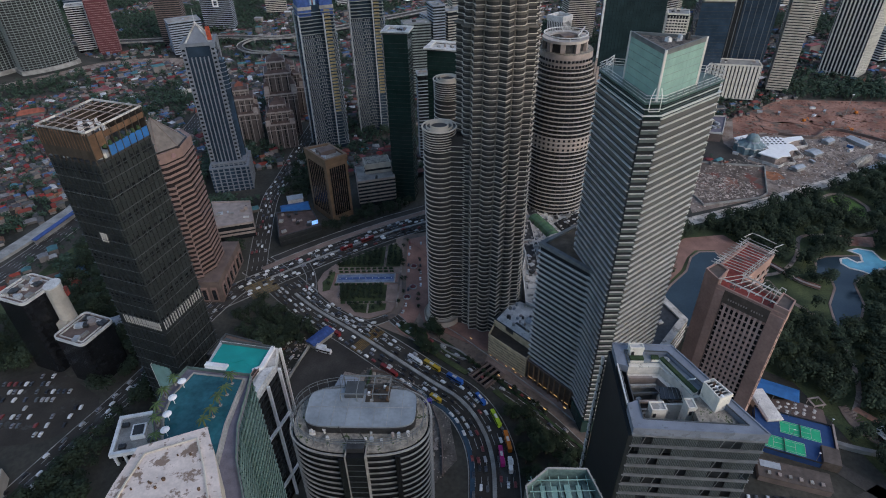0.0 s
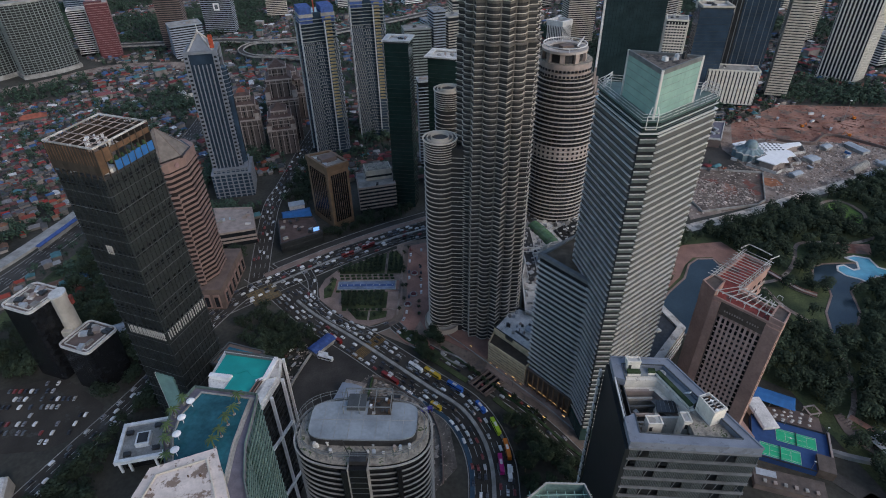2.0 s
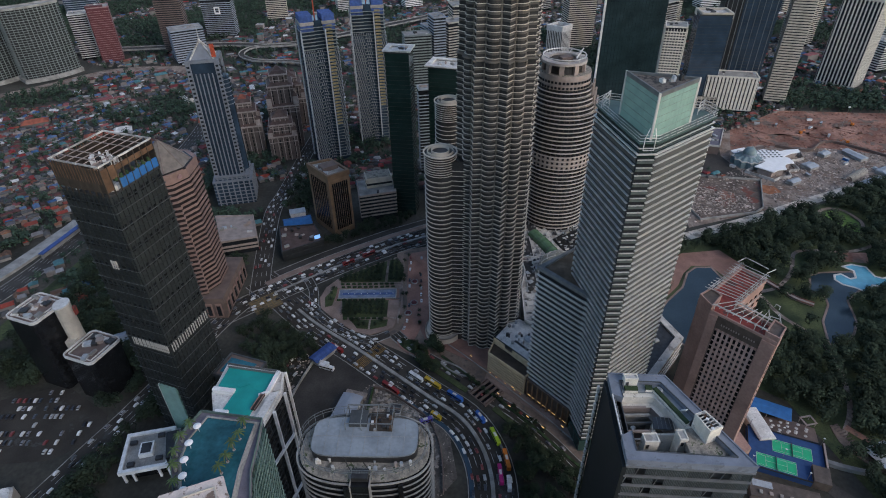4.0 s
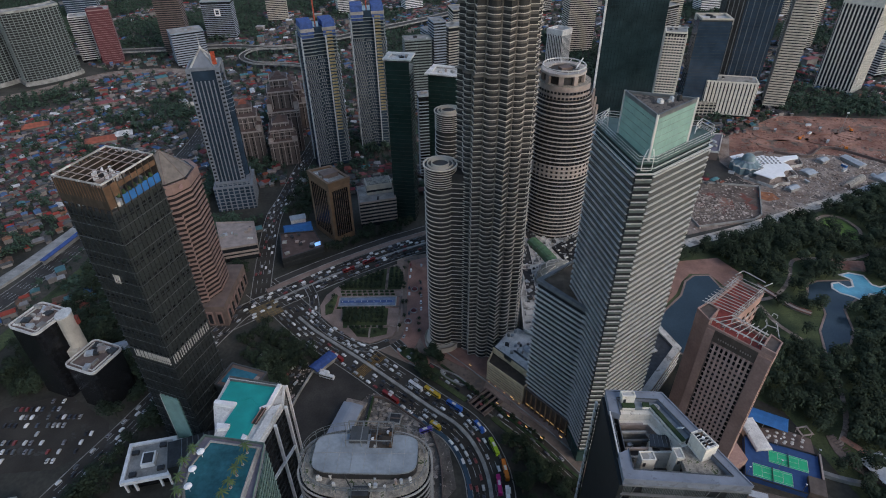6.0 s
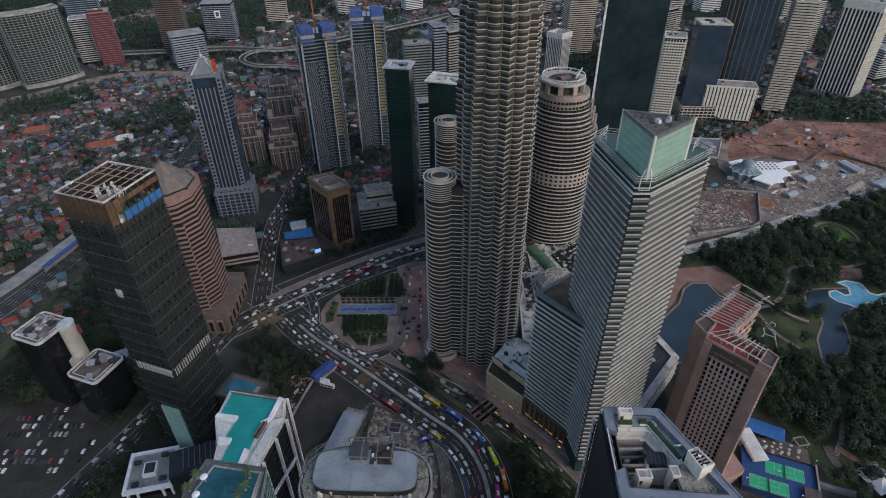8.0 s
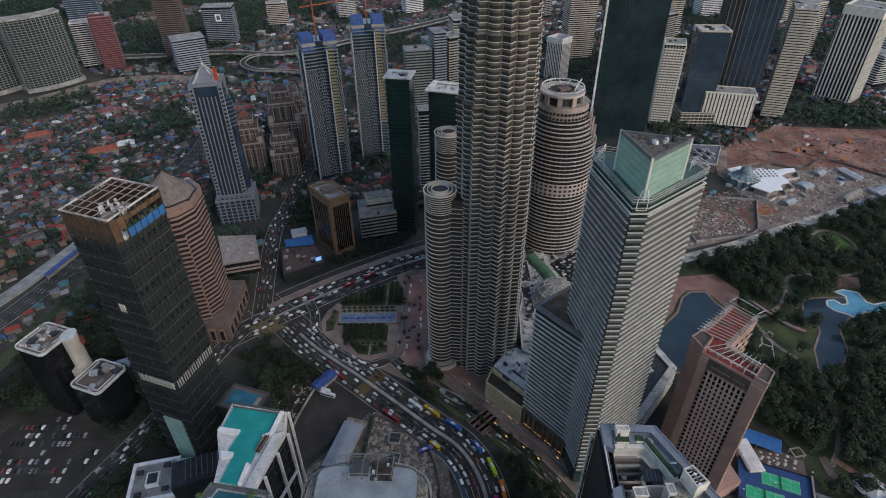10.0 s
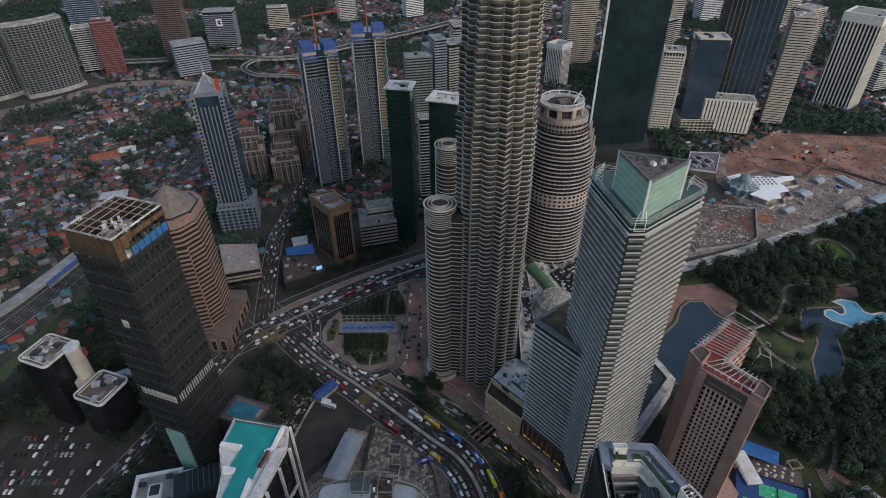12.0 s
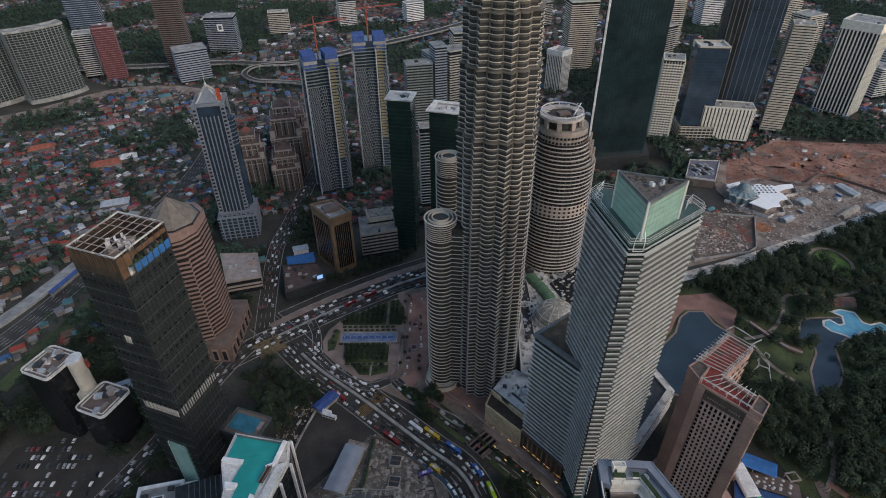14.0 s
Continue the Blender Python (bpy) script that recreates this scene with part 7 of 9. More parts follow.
# mosque
mo = thing("mosque", (350, 562, 0), 0, "white flat roofed mosque with grey dome", "mosque")
KEEP.append(rect(354, 562, 90, 74))
roof_m = [(-1, 19.5), (8, 22.5), (12, 19.5), (20, 20), (24, 17), (32, 20), (46, 21.8), (44, 14), (33, 11), (21.2, 4), (25.5, 0), (25, -11.5), (17, -13), (12, -17.7), (10, -26), (1, -27), (-6.4, -32), (-12, -26), (-20, -18), (-3.6, -7.5), (-7.4, 3.1)]
part("body", prism(grow(roof_m, -2.5), 0, 7), M["stone_mid"], mo)
white_r = part("roof", prism(roof_m, 7, 8), M["bright_white"], mo, "white angular flat roof")
for k in range(20):
    part("roof_light", box(-1 + 4.6 * (k % 5), 2 + 4.8 * (k // 5), 8, 0.9 + 4.6 * (k % 5), 4.2 + 4.8 * (k // 5), 8.3), M["dark"], white_r, "dark roof light")
part("terrace_wall", ring(grow(roof_m, 5), 0.3, 0.3, 0, 3.2), M["roof_pale"], mo, "pale zigzag terrace wall")
dx_, dy_ = -17, 4
dome = bmesh.new()
bmesh.ops.create_uvsphere(dome, u_segments=24, v_segments=12, radius=7)
bmesh.ops.translate(dome, verts=dome.verts, vec=(dx_, dy_, 12.5))
bmesh.ops.delete(dome, geom=[v for v in dome.verts if v.co.z < 11.5], context="VERTS")
zig = [((17 if k % 2 else 14) * math.cos(math.pi * k / 12) + dx_, (17 if k % 2 else 14) * math.sin(math.pi * k / 12) + dy_) for k in range(24)]
part("hall", prism(zig, 0, 7.5), M["dome_teal"], mo, "grey faceted prayer hall")
part("hall_rim", ring(zig, 0.5, 0.5, 7.2, 8.2), M["roof_pale"], mo)
part("hall_roof", prism(grow(zig, -1), 7.5, 11, top=[(dx_ + (x - dx_) * 0.5, dy_ + (y - dy_) * 0.5) for x, y in grow(zig, -1)]), M["dome_teal"], mo, "folded grey roof")
part("drum", prism(ngon(16, 7.4, dx_, dy_), 10, 12.4), M["grey_blue"], mo)
part("dome", dome, M["dome_teal"], mo, "grey dome")
part("side_roof", prism([(-29, 21), (-11, 28), (-12, 22), (-29, 13)], 7, 8), M["bright_white"], mo)
part("spire", prism(ngon(6, 0.25, dx_, dy_), 19, 23, top=ngon(6, 0.02, dx_, dy_)), M["concrete_white"], mo)

# ---- middle distance ----
br = banded("brown_block", "bronze brown office block with dark glass bays", "office block", [(-97, 434.5), (-81, 447), (-100, 469), (-119, 460)], 59, 59, 0.5, 0.2, "brown", "brown", clutter=6)
o_ = Vector(br.location[:2])
bp_ = ccw([(Vector(p) - o_)[:] for p in ((-97, 434.5), (-81, 447), (-100, 469), (-119, 460))])
for i in range(4):
    a, b = Vector(bp_[i]), Vector(bp_[(i + 1) % 4])
    n_ = Vector(((b - a).y, -(b - a).x)).normalized()
    u, v = a.lerp(b, 0.12) + n_ * 0.1, a.lerp(b, 0.88) + n_ * 0.1
    part("glass_bay", beam((u.x, u.y, 29), (v.x, v.y, 29), 0.6, h=46), M["black"], br, "tall dark glass bay")
    for k in range(9):
        c = a.lerp(b, 0.12 + 0.76 * k / 8) + n_ * 0.5
        part("bay_fin", beam((c.x, c.y, 6), (c.x, c.y, 52), 0.3), M["brown"], br)
part("crown", ring(bp_, 0.6, 1.5, 56, 61), M["brown"], br)
part("roof_house", prism(rect(0, 0, 14, 10, 36), 59, 63), M["stone_warm"], br)
be = banded("beige_block", "beige stepped office block with window bands", "office block", [(-76, 459), (-43, 468), (-50, 500), (-82, 490)], 26, 3.6, 1.6, 0.3, "glass", "stone_mid", clutter=5)
part("upper_block", prism(rect(2, 6, 24, 16, 15), 26, 36), M["beige"], be)
part("upper_roof", prism(rect(2, 6, 22, 14, 15), 36, 36.5), M["gravel"], be)
part("upper_glass", ring(rect(2, 6, 24, 16, 15), 0.1, 0.1, 29, 31), M["glass"], be)
banded("white_annex", "white low office building with vertical slots", "office block", [(-207, 448), (-173, 449), (-161, 414), (-189, 406)], 14, 3.6, 2.0, 0.3, "glass", "stone_mid", roof="stone_mid", clutter=8)
sb = banded("screen_block", "low dark building with red roof and lit screen", "block", [(-147, 436), (-116, 440), (-104, 415), (-136, 397)], 9, 4, 1.2, 0.3, "charcoal", "dark", roof="brown_tile", clutter=10)
scr = thing("billboard", (-109.5, 417, 0), 28, "large lit blue video billboard on posts", "billboard")
scr_p = part("screen", box(-2.6, -0.2, 9.5, 2.6, 0.2, 13.2), M["screen"], scr, "lit blue screen")
part("frame", box(-2.9, -0.1, 9.2, 2.9, 0.5, 13.5), M["dark"], scr)
for x in (-3, 3):
    part("post", box(x - .25, 0, 0, x + .25, .5, 9.2), M["dark"], scr)
bs = thing("blue_roof_hall", (-134, 451, 0), 18, "hall with a bright blue sheet roof", "hall")
part("wall", box(-12, -7, 0, 12, 7, 6), M["concrete"], bs)
part("roof", prism(rect(0, 0, 26, 16), 6, 8.2, top=rect(0, 0, 24, 1.5)), M["blue_roof"], bs, "bright blue sheet roof")
bs2 = thing("white_house", (-137, 466, 0), 18, "small white flat roofed house", "house")
part("wall", box(-7, -4, 0, 7, 4, 8), M["concrete_white"], bs2)
part("roof", box(-7.4, -4.4, 8, 7.4, 4.4, 8.5), M["grey_roof"], bs2)
KEEP += [rect(-134, 455, 40, 40)]

# tower with a spire head
sp = thing("spire_tower", (-209, 514, 0), 12, "blue-grey striped office tower with pitched steel head", "office tower")
KEEP.append(rect(-205, 505, 70, 70))
sq = rect(0, 0, 25, 25)
part("body", prism(sq, 0, 138), M["glass_blue"], sp)
part("core", prism(rect(0, 0, 27.5, 13), 0, 128), M["glass_blue"], sp)
part("core", prism(rect(0, 0, 13, 27.5), 0, 128), M["glass_blue"], sp)
for x in (-12, 12):
    for y in (-12, 12):
        part("corner_pier", box(x - 2, y - 2, 0, x + 2, y + 2, 139), M["pier_blue"], sp, "pale pierced corner pier")
hole = mesh_of("pier_window", box(-1.1, -0.15, 0, 1.1, 0.15, 1.7), M["glass"])
for k in range(34):
    for x in (-12, 12):
        part("pier_window", hole, None, sp, m=pose(x, -14.0, 8 + 3.8 * k))
        part("pier_window", hole, None, sp, m=pose(14.0 if x > 0 else -14.0, -12, 8 + 3.8 * k, 0, 0, 90))
for k in range(5):
    part("stripe", box(-7.4 + 3.4 * k, -14.2, 0, -6.4 + 3.4 * k, -13, 128), M["pier_blue"], sp, "pale vertical stripe")
bay_s = ngon(14, 5.4, 12.6, -1.0)
part("bow_bay", prism(bay_s, 0, 122), M["glass_blue"], sp, "bowed dark glass bay")
repeat("bow_band", ring(bay_s, 0.25, 0.2, 0, 0.5), M["pier_blue"], sp, [96 + 3.8 * k for k in range(7)])
part("attic", ring(sq, 1.0, 0.6, 137, 139.6), M["pier_blue"], sp)
part("roof", prism(rect(0, 0, 24, 24), 138, 138.6), M["concrete"], sp)
for x in (-10, 10):
    for y in (-10, 10):
        part("head_leg", beam((x, y, 139), (0, 0, 153), 1.1), M["roof_pale"], sp, "white pitched steel leg")
part("head_core", prism(rect(0, 0, 19, 19), 139, 151, top=rect(0, 0, 2, 2)), M["pier_blue"], sp, "grey pitched roof")
part("mast", prism(ngon(8, 1.2), 151, 154, top=ngon(8, 0.9)), M["concrete_white"], sp)
part("antenna", prism(ngon(6, 0.25), 154, 165, top=ngon(6, 0.05)), M["concrete_white"], sp)
part("sign", box(9, -11, 141, 12.5, -10.2, 152), mat("red_sign", (0.42, 0.07, 0.03), 0.6, var=0.4, scale=0.5), sp, "orange red rooftop sign")
for z0, z1, w in ((0, 25, 36), (25, 29, 31)):
    q_ = rect(2, -3, w, w * 0.95)
    part("podium", prism(q_, z0, z1), M["glass_blue"], sp)
    repeat("podium_band", ring(q_, 0.25, 0.1, 0, 0.8), M["pier_blue"], sp, [z0 + 2 + 3.8 * k for k in range(int((z1 - z0) / 3.8))])
    posts(sp, q_, z0, z1, 28, 1.2, 0.5, M["pier_blue"], "podium_fin")
    part("podium_roof", ring(q_, 0.5, 3, z1 - 0.5, z1 + 0.8), M["pier_blue"], sp)


def palace(x, y, w, dd, z, turn):
    """A warm stone block with corner turrets and tiled roofs."""
    b = thing("stone_block", (x, y, 0), turn, "warm stone postmodern block with red tiled roofs", "office block", "stone blocks")
    KEEP.append(rect(x, y, w + 10, dd + 10, turn))
    for z0, z1, k in ((0, z * 0.6, 1.0), (z * 0.6, z * 0.86, 0.8), (z * 0.86, z, 0.55)):
        r_ = rect(0, 0, w * k, dd * k)
        part("body", prism(r_, z0, z1), M["palace_wall"], b)
        part("cornice", ring(r_, 0.9, 0.5, z1 - 1, z1 + 0.6), M["palace_trim"], b, "pale stone cornice")
        part("roof_slope", prism(grow(r_, 0.3), z1 + 0.6, z1 + 3.4, top=grow(r_, -w * k * 0.16)), M["brown_tile"], b, "brown tiled hipped roof")
        posts(b, r_, z0 + 2, z1 - 3.5, 16 * k, w / 26, 0.15, M["glass"], "window_slot")
        posts(b, r_, z0, z1 - 1, 20 * k, 0.75, 0.6, M["palace_trim"], "pilaster")
        for z_ in np.arange(z0 + 5, z1 - 3, 4.2):
            part("storey_line", ring(r_, 0.35, 0.05, float(z_), float(z_) + 0.6), M["palace_trim"] if z_ > z1 - 8 else M["palace_wall"], b)
    part("roof", prism(rect(0, 0, w * 0.5, dd * 0.5), z + 0.4, z + 7, top=rect(0, 0, 2, 2)), M["red_tile"] if x < -200 else M["brown_tile"], b, "tiled pyramid roof")
    for sx in (-1, 1):
        for sy in (-1, 1):
            tx, ty = sx * w * 0.42, sy * dd * 0.42
            part("turret", prism(rect(tx, ty, 5, 5), z * 0.6, z * 0.72), M["palace_trim"], b)
            part("turret_roof", prism(rect(tx, ty, 6, 6), z * 0.72, z * 0.78, top=rect(tx, ty, 0.3, 0.3)), M["brown_tile"], b)


palace(-218, 612, 30, 30, 62, 15)
palace(-182, 640, 34, 34, 84, 15)
palace(-178, 604, 30, 28, 48, 15)
palace(-188, 700, 36, 34, 60, 15)


def site_tower(x, y, w, dd, z, turn, seed):
    b = thing("unfinished_tower", (x, y, 0), turn, "unfinished concrete tower with blue nets at its head", "tower", "unfinished towers")
    KEEP.append(rect(x, y, w + 12, dd + 12, turn))
    r_ = [(-w / 2, -dd / 2), (-w / 8, -dd / 2), (-w / 8, -dd / 2 + 1.5), (w / 8, -dd / 2 + 1.5), (w / 8, -dd / 2), (w / 2, -dd / 2), (w / 2, dd / 2), (-w / 2, dd / 2)]
    part("core", prism(rect(0, 1, w - 3, dd - 5), 0, z), M["glass_blue"], b)
    fl = int((z - 30) / 3.4)
    part("lower_glass", prism([(px * 1.0, py) for px, py in grow(r_, -0.6)], 0, z - 30), M["glass_blue"], b, "blue window glass")
    repeat("slab", prism(r_, 0, 0.3), M["condo"], b, [4 + 3.4 * k for k in range(int((z - 6) / 3.4))], "bare concrete slab")
    for sx in (-0.5, 0.17):
        part("wall_fin", box(sx * w - 0.6, -dd / 2 - 0.9, 0, sx * w + 0.6, -dd / 2 + 1.5, z - 8), M["grey_roof"], b, "pale wall strip")
        part("wall_fin", box(sx * w - 0.8, dd / 2 - 1, 0, sx * w + 0.8, dd / 2 + 0.4, z - 8), M["concrete_white"], b)
    bm = bmesh.new()
    for k in range(fl):
        for x0_, x1_ in ((-0.47, -0.15), (-0.11, 0.06), (0.37, 0.48)):
            n_c = max(2, int((x1_ - x0_) * w / 1.9))
            for q in range(n_c):
                xc = w * (x0_ + (x1_ - x0_) * (q + 0.25 + 0.5 * (k % 2)) / n_c)
                box(xc - 0.42, -dd / 2 - 0.5, 5 + 3.4 * k, xc + 0.42, -dd / 2 + 0.2, 6.9 + 3.4 * k, bm)
    tagged(part("balcony", bm, M["pier_blue"], b, "many small staggered grey balconies"), "many small staggered grey balconies", kind="stuff")
    tan_ = box(w * 0.2, -dd / 2 - 0.9, 0, w * 0.36, -dd / 2 + 0.3, 1.2)
    repeat("floor_deck", tan_, mat("tan_formwork", (0.3, 0.25, 0.13), 0.85, var=0.4, scale=0.3), b, [5 + 3.4 * k for k in range(fl // 3, fl + 7)], "tan shuttered floor edge")
    for k in range(0, fl, 1):
        part("side_slab", box(w / 2 - 0.2, -dd / 2 + 1 + (k % 2) * 2, 5 + 3.4 * k, w / 2 + 0.7, dd / 2 - 3 + (k % 2), 5.9 + 3.4 * k), M["grey_blue"], b)
    for sx in (-1, 1):
        part("side_strip", box(sx * w / 2 - 0.5 if sx > 0 else sx * w / 2 - 0.6, -4, 0, sx * w / 2 + 0.6, 4, z - 10), M["glass_blue"], b)
        part("formwork", prism(rect(sx * w * 0.3, 0, w * 0.34, dd * 0.8), z - 10, z + 5), M["blue_net"], b, "blue safety net")
        part("formwork_slab", prism(rect(sx * w * 0.3, 0, w * 0.38, dd * 0.86), z - 4, z - 1), M["concrete"], b)
    cr = bmesh.new()
    beam((0, 2, z - 4), (0, 2, z + 34), 1.2, cr), beam((-12, 2, z + 30), (34, 10, z + 31), 0.9, cr)
    beam((0, 2, z + 38), (30, 9, z + 31.5), 0.2, cr), beam((0, 2, z + 38), (-12, 2, z + 30.5), 0.2, cr), beam((0, 2, z + 30), (0, 2, z + 38), 0.7, cr)
    part("crane", cr, mat("crane_red", (0.35, 0.07, 0.04), 0.6), b, "red tower crane")


site_tower(-124, 600, 36, 27, 150, 22, 1)
site_tower(-78, 648, 36, 27, 154, 10, 2)

dg = banded("dark_slim_tower", "slim dark green glass tower with pale flat roof", "office tower", rect(-34, 480, 20, 17, -10), 152, 3.8, 0.25, 0.12, "glass_black", "charcoal", roof="concrete_white", clutter=5)
part("roof_plate", ring(rect(0, 0, 20, 17, -10), 1.6, 2.5, 153, 154.2), M["concrete_white"], dg)
dh = banded("dark_slim_tower", "slim dark glass tower with pale flat roof", "office tower", [(-11, 500), (14, 493), (19, 514), (-6, 521)], 131, 3.8, 0.25, 0.12, "glass_black", "charcoal", roof="concrete_white", clutter=5)
part("roof_plate", ring(rect(0, 0, 27, 23, -17), 1.5, 3, 132, 133.2), M["concrete_white"], dh)
banded("white_frame_block", "white gridded apartment block", "apartment block", rect(-17, 560, 12, 12, 10), 92, 3.4, 1.0, 0.3, "glass", "grey_roof", clutter=2)

# far towers behind
fs = thing("dark_green_tower", (222, 664, 0), 0, "very tall dark green glass tower", "skyscraper")
f_ = ccw([(174 - 222, 638 - 664), (243 - 222, 648 - 664), (251 - 222, 690 - 664), (186 - 222, 692 - 664)])
KEEP.append(rect(222, 664, 100, 70))
part("body", prism(f_, 0, 290), M["glass_navy"], fs)
repeat("storey_line", ring(f_, 0.15, 0.05, 0, 0.35), M["glass_navy"], fs, [8 + 4 * k for k in range(70)])
posts(fs, f_, 0, 288, 60, 0.5, 0.3, M["glass_navy"], "mullion")
# strip added in place of a separate white building behind the tower
part("edge_strip", box(-49.6, -27, 0, -47.8, -24, 290), M["concrete_white"], fs, "pale strip standing for a white building behind")
part("podium", prism(grow(f_, 8), 0, 16), M["charcoal"], fs)
banded("beige_apartments", "tall beige balconied apartment tower", "apartment tower", [(273.5, 720), (297, 714), (305, 738), (281, 744)], 106, 3.3, 1.5, 0.5, "glass", "cream", clutter=4, group="apartment towers")
be_ = [o for o in bpy.data.objects if o.name.startswith("beige_apartments")][0]
posts(be_, rect(0, 0, 24, 25, -13.5), 0, 104, 28, 0.8, 0.7, M["cream"], "balcony_fin")
bl = banded("blue_glass_tower", "dark blue glass office tower with pale corner lines", "office tower", [(312, 722), (350, 718), (356, 748), (318, 752)], 118, 4, 0.3, 0.15, "glass_blue", "charcoal", roof="concrete_white", clutter=6)
part("crown", ring(rect(0, 0, 36, 28, -4), 0.5, 1.5, 114, 121), M["beige"], bl)
foot_ = part("foot", prism(rect(0, -4, 42, 34, -4), 0, 20), M["glass"], bl)
repeat("foot_band", ring(rect(0, -4, 42, 34, -4), 0.4, 0.1, 0, 1.2), M["beige"], bl, [1, 5, 9, 13, 17, 19.4])
posts(bl, rect(0, -4, 42, 34, -4), 0, 20, 30, 0.8, 0.4, M["beige"], "foot_fin")
wr_b = banded("ribbed_white_block", "white slab block with deep vertical ribs", "hotel", [(338, 718), (397, 704), (403, 728), (345, 742)], 46, 46, 1.0, 0.4, "glass", "cream", clutter=6)
rr_ = ccw([(338 - wr_b.location.x, 718 - wr_b.location.y), (397 - wr_b.location.x, 704 - wr_b.location.y), (403 - wr_b.location.x, 728 - wr_b.location.y), (345 - wr_b.location.x, 742 - wr_b.location.y)])
posts(wr_b, rr_, 4, 47, 40, 2.8, 0.9, M["cream"], "rib")
gd = banded("grey_glass_tower", "tall grey glass tower with pale frames", "office tower", [(372, 760), (420, 748), (432, 790), (384, 800)], 205, 4, 0.5, 0.2, "glass_blue", "charcoal", clutter=4)
part("wing", prism(rect(-30, 0, 22, 34, -14), 0, 175), M["glass_grey"], gd)
posts(gd, rect(-30, 0, 22, 34, -14), 0, 175, 20, 0.8, 0.5, M["mullion"], "fin")
posts(gd, ccw([(372 - gd.location.x, 760 - gd.location.y), (420 - gd.location.x, 748 - gd.location.y), (432 - gd.location.x, 790 - gd.location.y), (384 - gd.location.x, 800 - gd.location.y)]), 0, 205, 26, 0.7, 0.5, M["mullion"], "fin")
banded("tan_apartments", "slim tan balconied apartment tower", "apartment tower", [(432, 742), (456, 734), (466, 758), (442, 766)], 140, 3.3, 2.0, 0.5, "glass", "beige", clutter=3, group="apartment towers")
ws = banded("striped_white_tower", "white office tower with dark vertical stripes", "office tower", [(541, 817), (573, 784), (608, 812), (574, 846)], 126, 126, 1.0, 0.3, "glass", "cream", clutter=5)
w_ = ccw([(541 - ws.location.x, 817 - ws.location.y), (573 - ws.location.x, 784 - ws.location.y), (608 - ws.location.x, 812 - ws.location.y), (574 - ws.location.x, 846 - ws.location.y)])
posts(ws, w_, 0, 126, 40, 1.9, 0.8, M["cream"], "rib")
part("crown", ring(w_, 0.9, 1.5, 116, 128), M["cream"], ws)
sl1 = banded("slim_pale_tower", "slim pale tower with vertical ribs", "office tower", [(163, 905), (183, 890), (200, 905), (182, 922)], 61, 61, 1.0, 0.4, "glass", "concrete_white", clutter=3)
s_ = ccw([(163 - sl1.location.x, 905 - sl1.location.y), (183 - sl1.location.x, 890 - sl1.location.y), (200 - sl1.location.x, 905 - sl1.location.y), (182 - sl1.location.x, 922 - sl1.location.y)])
posts(sl1, s_, 0, 58, 36, 1.3, 0.7, M["concrete_white"], "rib")
part("crown", ring(s_, 0.8, 1, 57, 65), M["concrete_white"], sl1)
banded("beige_apartments", "tall beige apartment tower with dark strips", "apartment tower", rect(232, 1010, 46, 30, 10), 112, 3.3, 1.4, 0.5, "glass", "beige", clutter=3, group="apartment towers")

# curved condominium slab, red tower and others on the far side
cd = thing("curved_condominium", (-597, 890, 0), 48, "long curved apartment slab with balcony grid", "apartment block")
KEEP.append(rect(-640, 880, 200, 90, 48))
for ox, oy in ((0, 0), (-76, 33)):
    arc = [(ox + u * 39, oy + 8 * (u * u) - 6) for u in np.linspace(-1, 1, 15)]
    back = [(x, y + 22) for x, y in arc[::-1]]
    cp = ccw([tuple(map(float, v)) for v in arc + back])
    part("body", prism(cp, 0, 104), M["glass_grey"], cd)
    repeat("balcony_band", ring(cp, 0.8, 0.1, 0, 0.7), M["condo"], cd, [5 + 3.4 * k for k in range(29)], "grey balcony band")
    posts(cd, cp, 0, 104, 30, 0.7, 1.1, M["condo"], "divider")
    part("roof_rim", ring(cp, 1.0, 1.5, 103, 106), M["concrete"], cd)
    part("roof", prism(grow(cp, -1.6), 104, 104.5), M["concrete"], cd)
    part("foot", prism(grow(cp, 3), 0, 6), M["concrete"], cd, "pale curved podium")
rd = banded("red_tower", "slim dark red apartment tower with white lines", "apartment tower", [(-556, 962), (-528, 974), (-540, 1000), (-568, 988)], 84, 3.4, 0.45, 0.25, "maroon", "pink_pale", clutter=2)
for k in (1, 2):
    part("white_line", beam((-13 + 7 * k, -19.6 + 3.0 * k, 0), (-13 + 7 * k, -19.6 + 3.0 * k, 82), 0.9), M["concrete_white"], rd)
part("red_wall", prism(rect(0, -10.5, 25, 9, 23), 0, 87), mat("maroon_wall", (0.1, 0.03, 0.034), 0.8, var=0.3, scale=0.1), rd, "dark red wall")
banded("white_neighbour", "pale balconied apartment block", "apartment block", rect(-590, 990, 26, 24, 24), 72, 3.4, 1.3, 0.5, "glass", "concrete_white", clutter=2)
banded("grey_office", "grey office block with square windows", "office block", rect(-412, 968, 50, 34, 30), 52, 3.6, 1.8, 0.3, "glass", "grey_blue", clutter=4)
banded("tall_grey_apartments", "tall grey brown apartment tower", "apartment tower", rect(-452, 1024, 40, 30, 10), 122, 3.3, 1.5, 0.4, "glass", "stone_warm", clutter=2)
banded("round_cornered_block", "grey apartment block with a white square emblem", "apartment block", rect(-405, 1118, 52, 28, 5), 66, 3.3, 1.3, 0.4, "glass", "grey_blue", clutter=4)
em = thing("emblem_frame", (-403, 1102.8, 0), 5, "white square frame emblem on a facade", "sign")
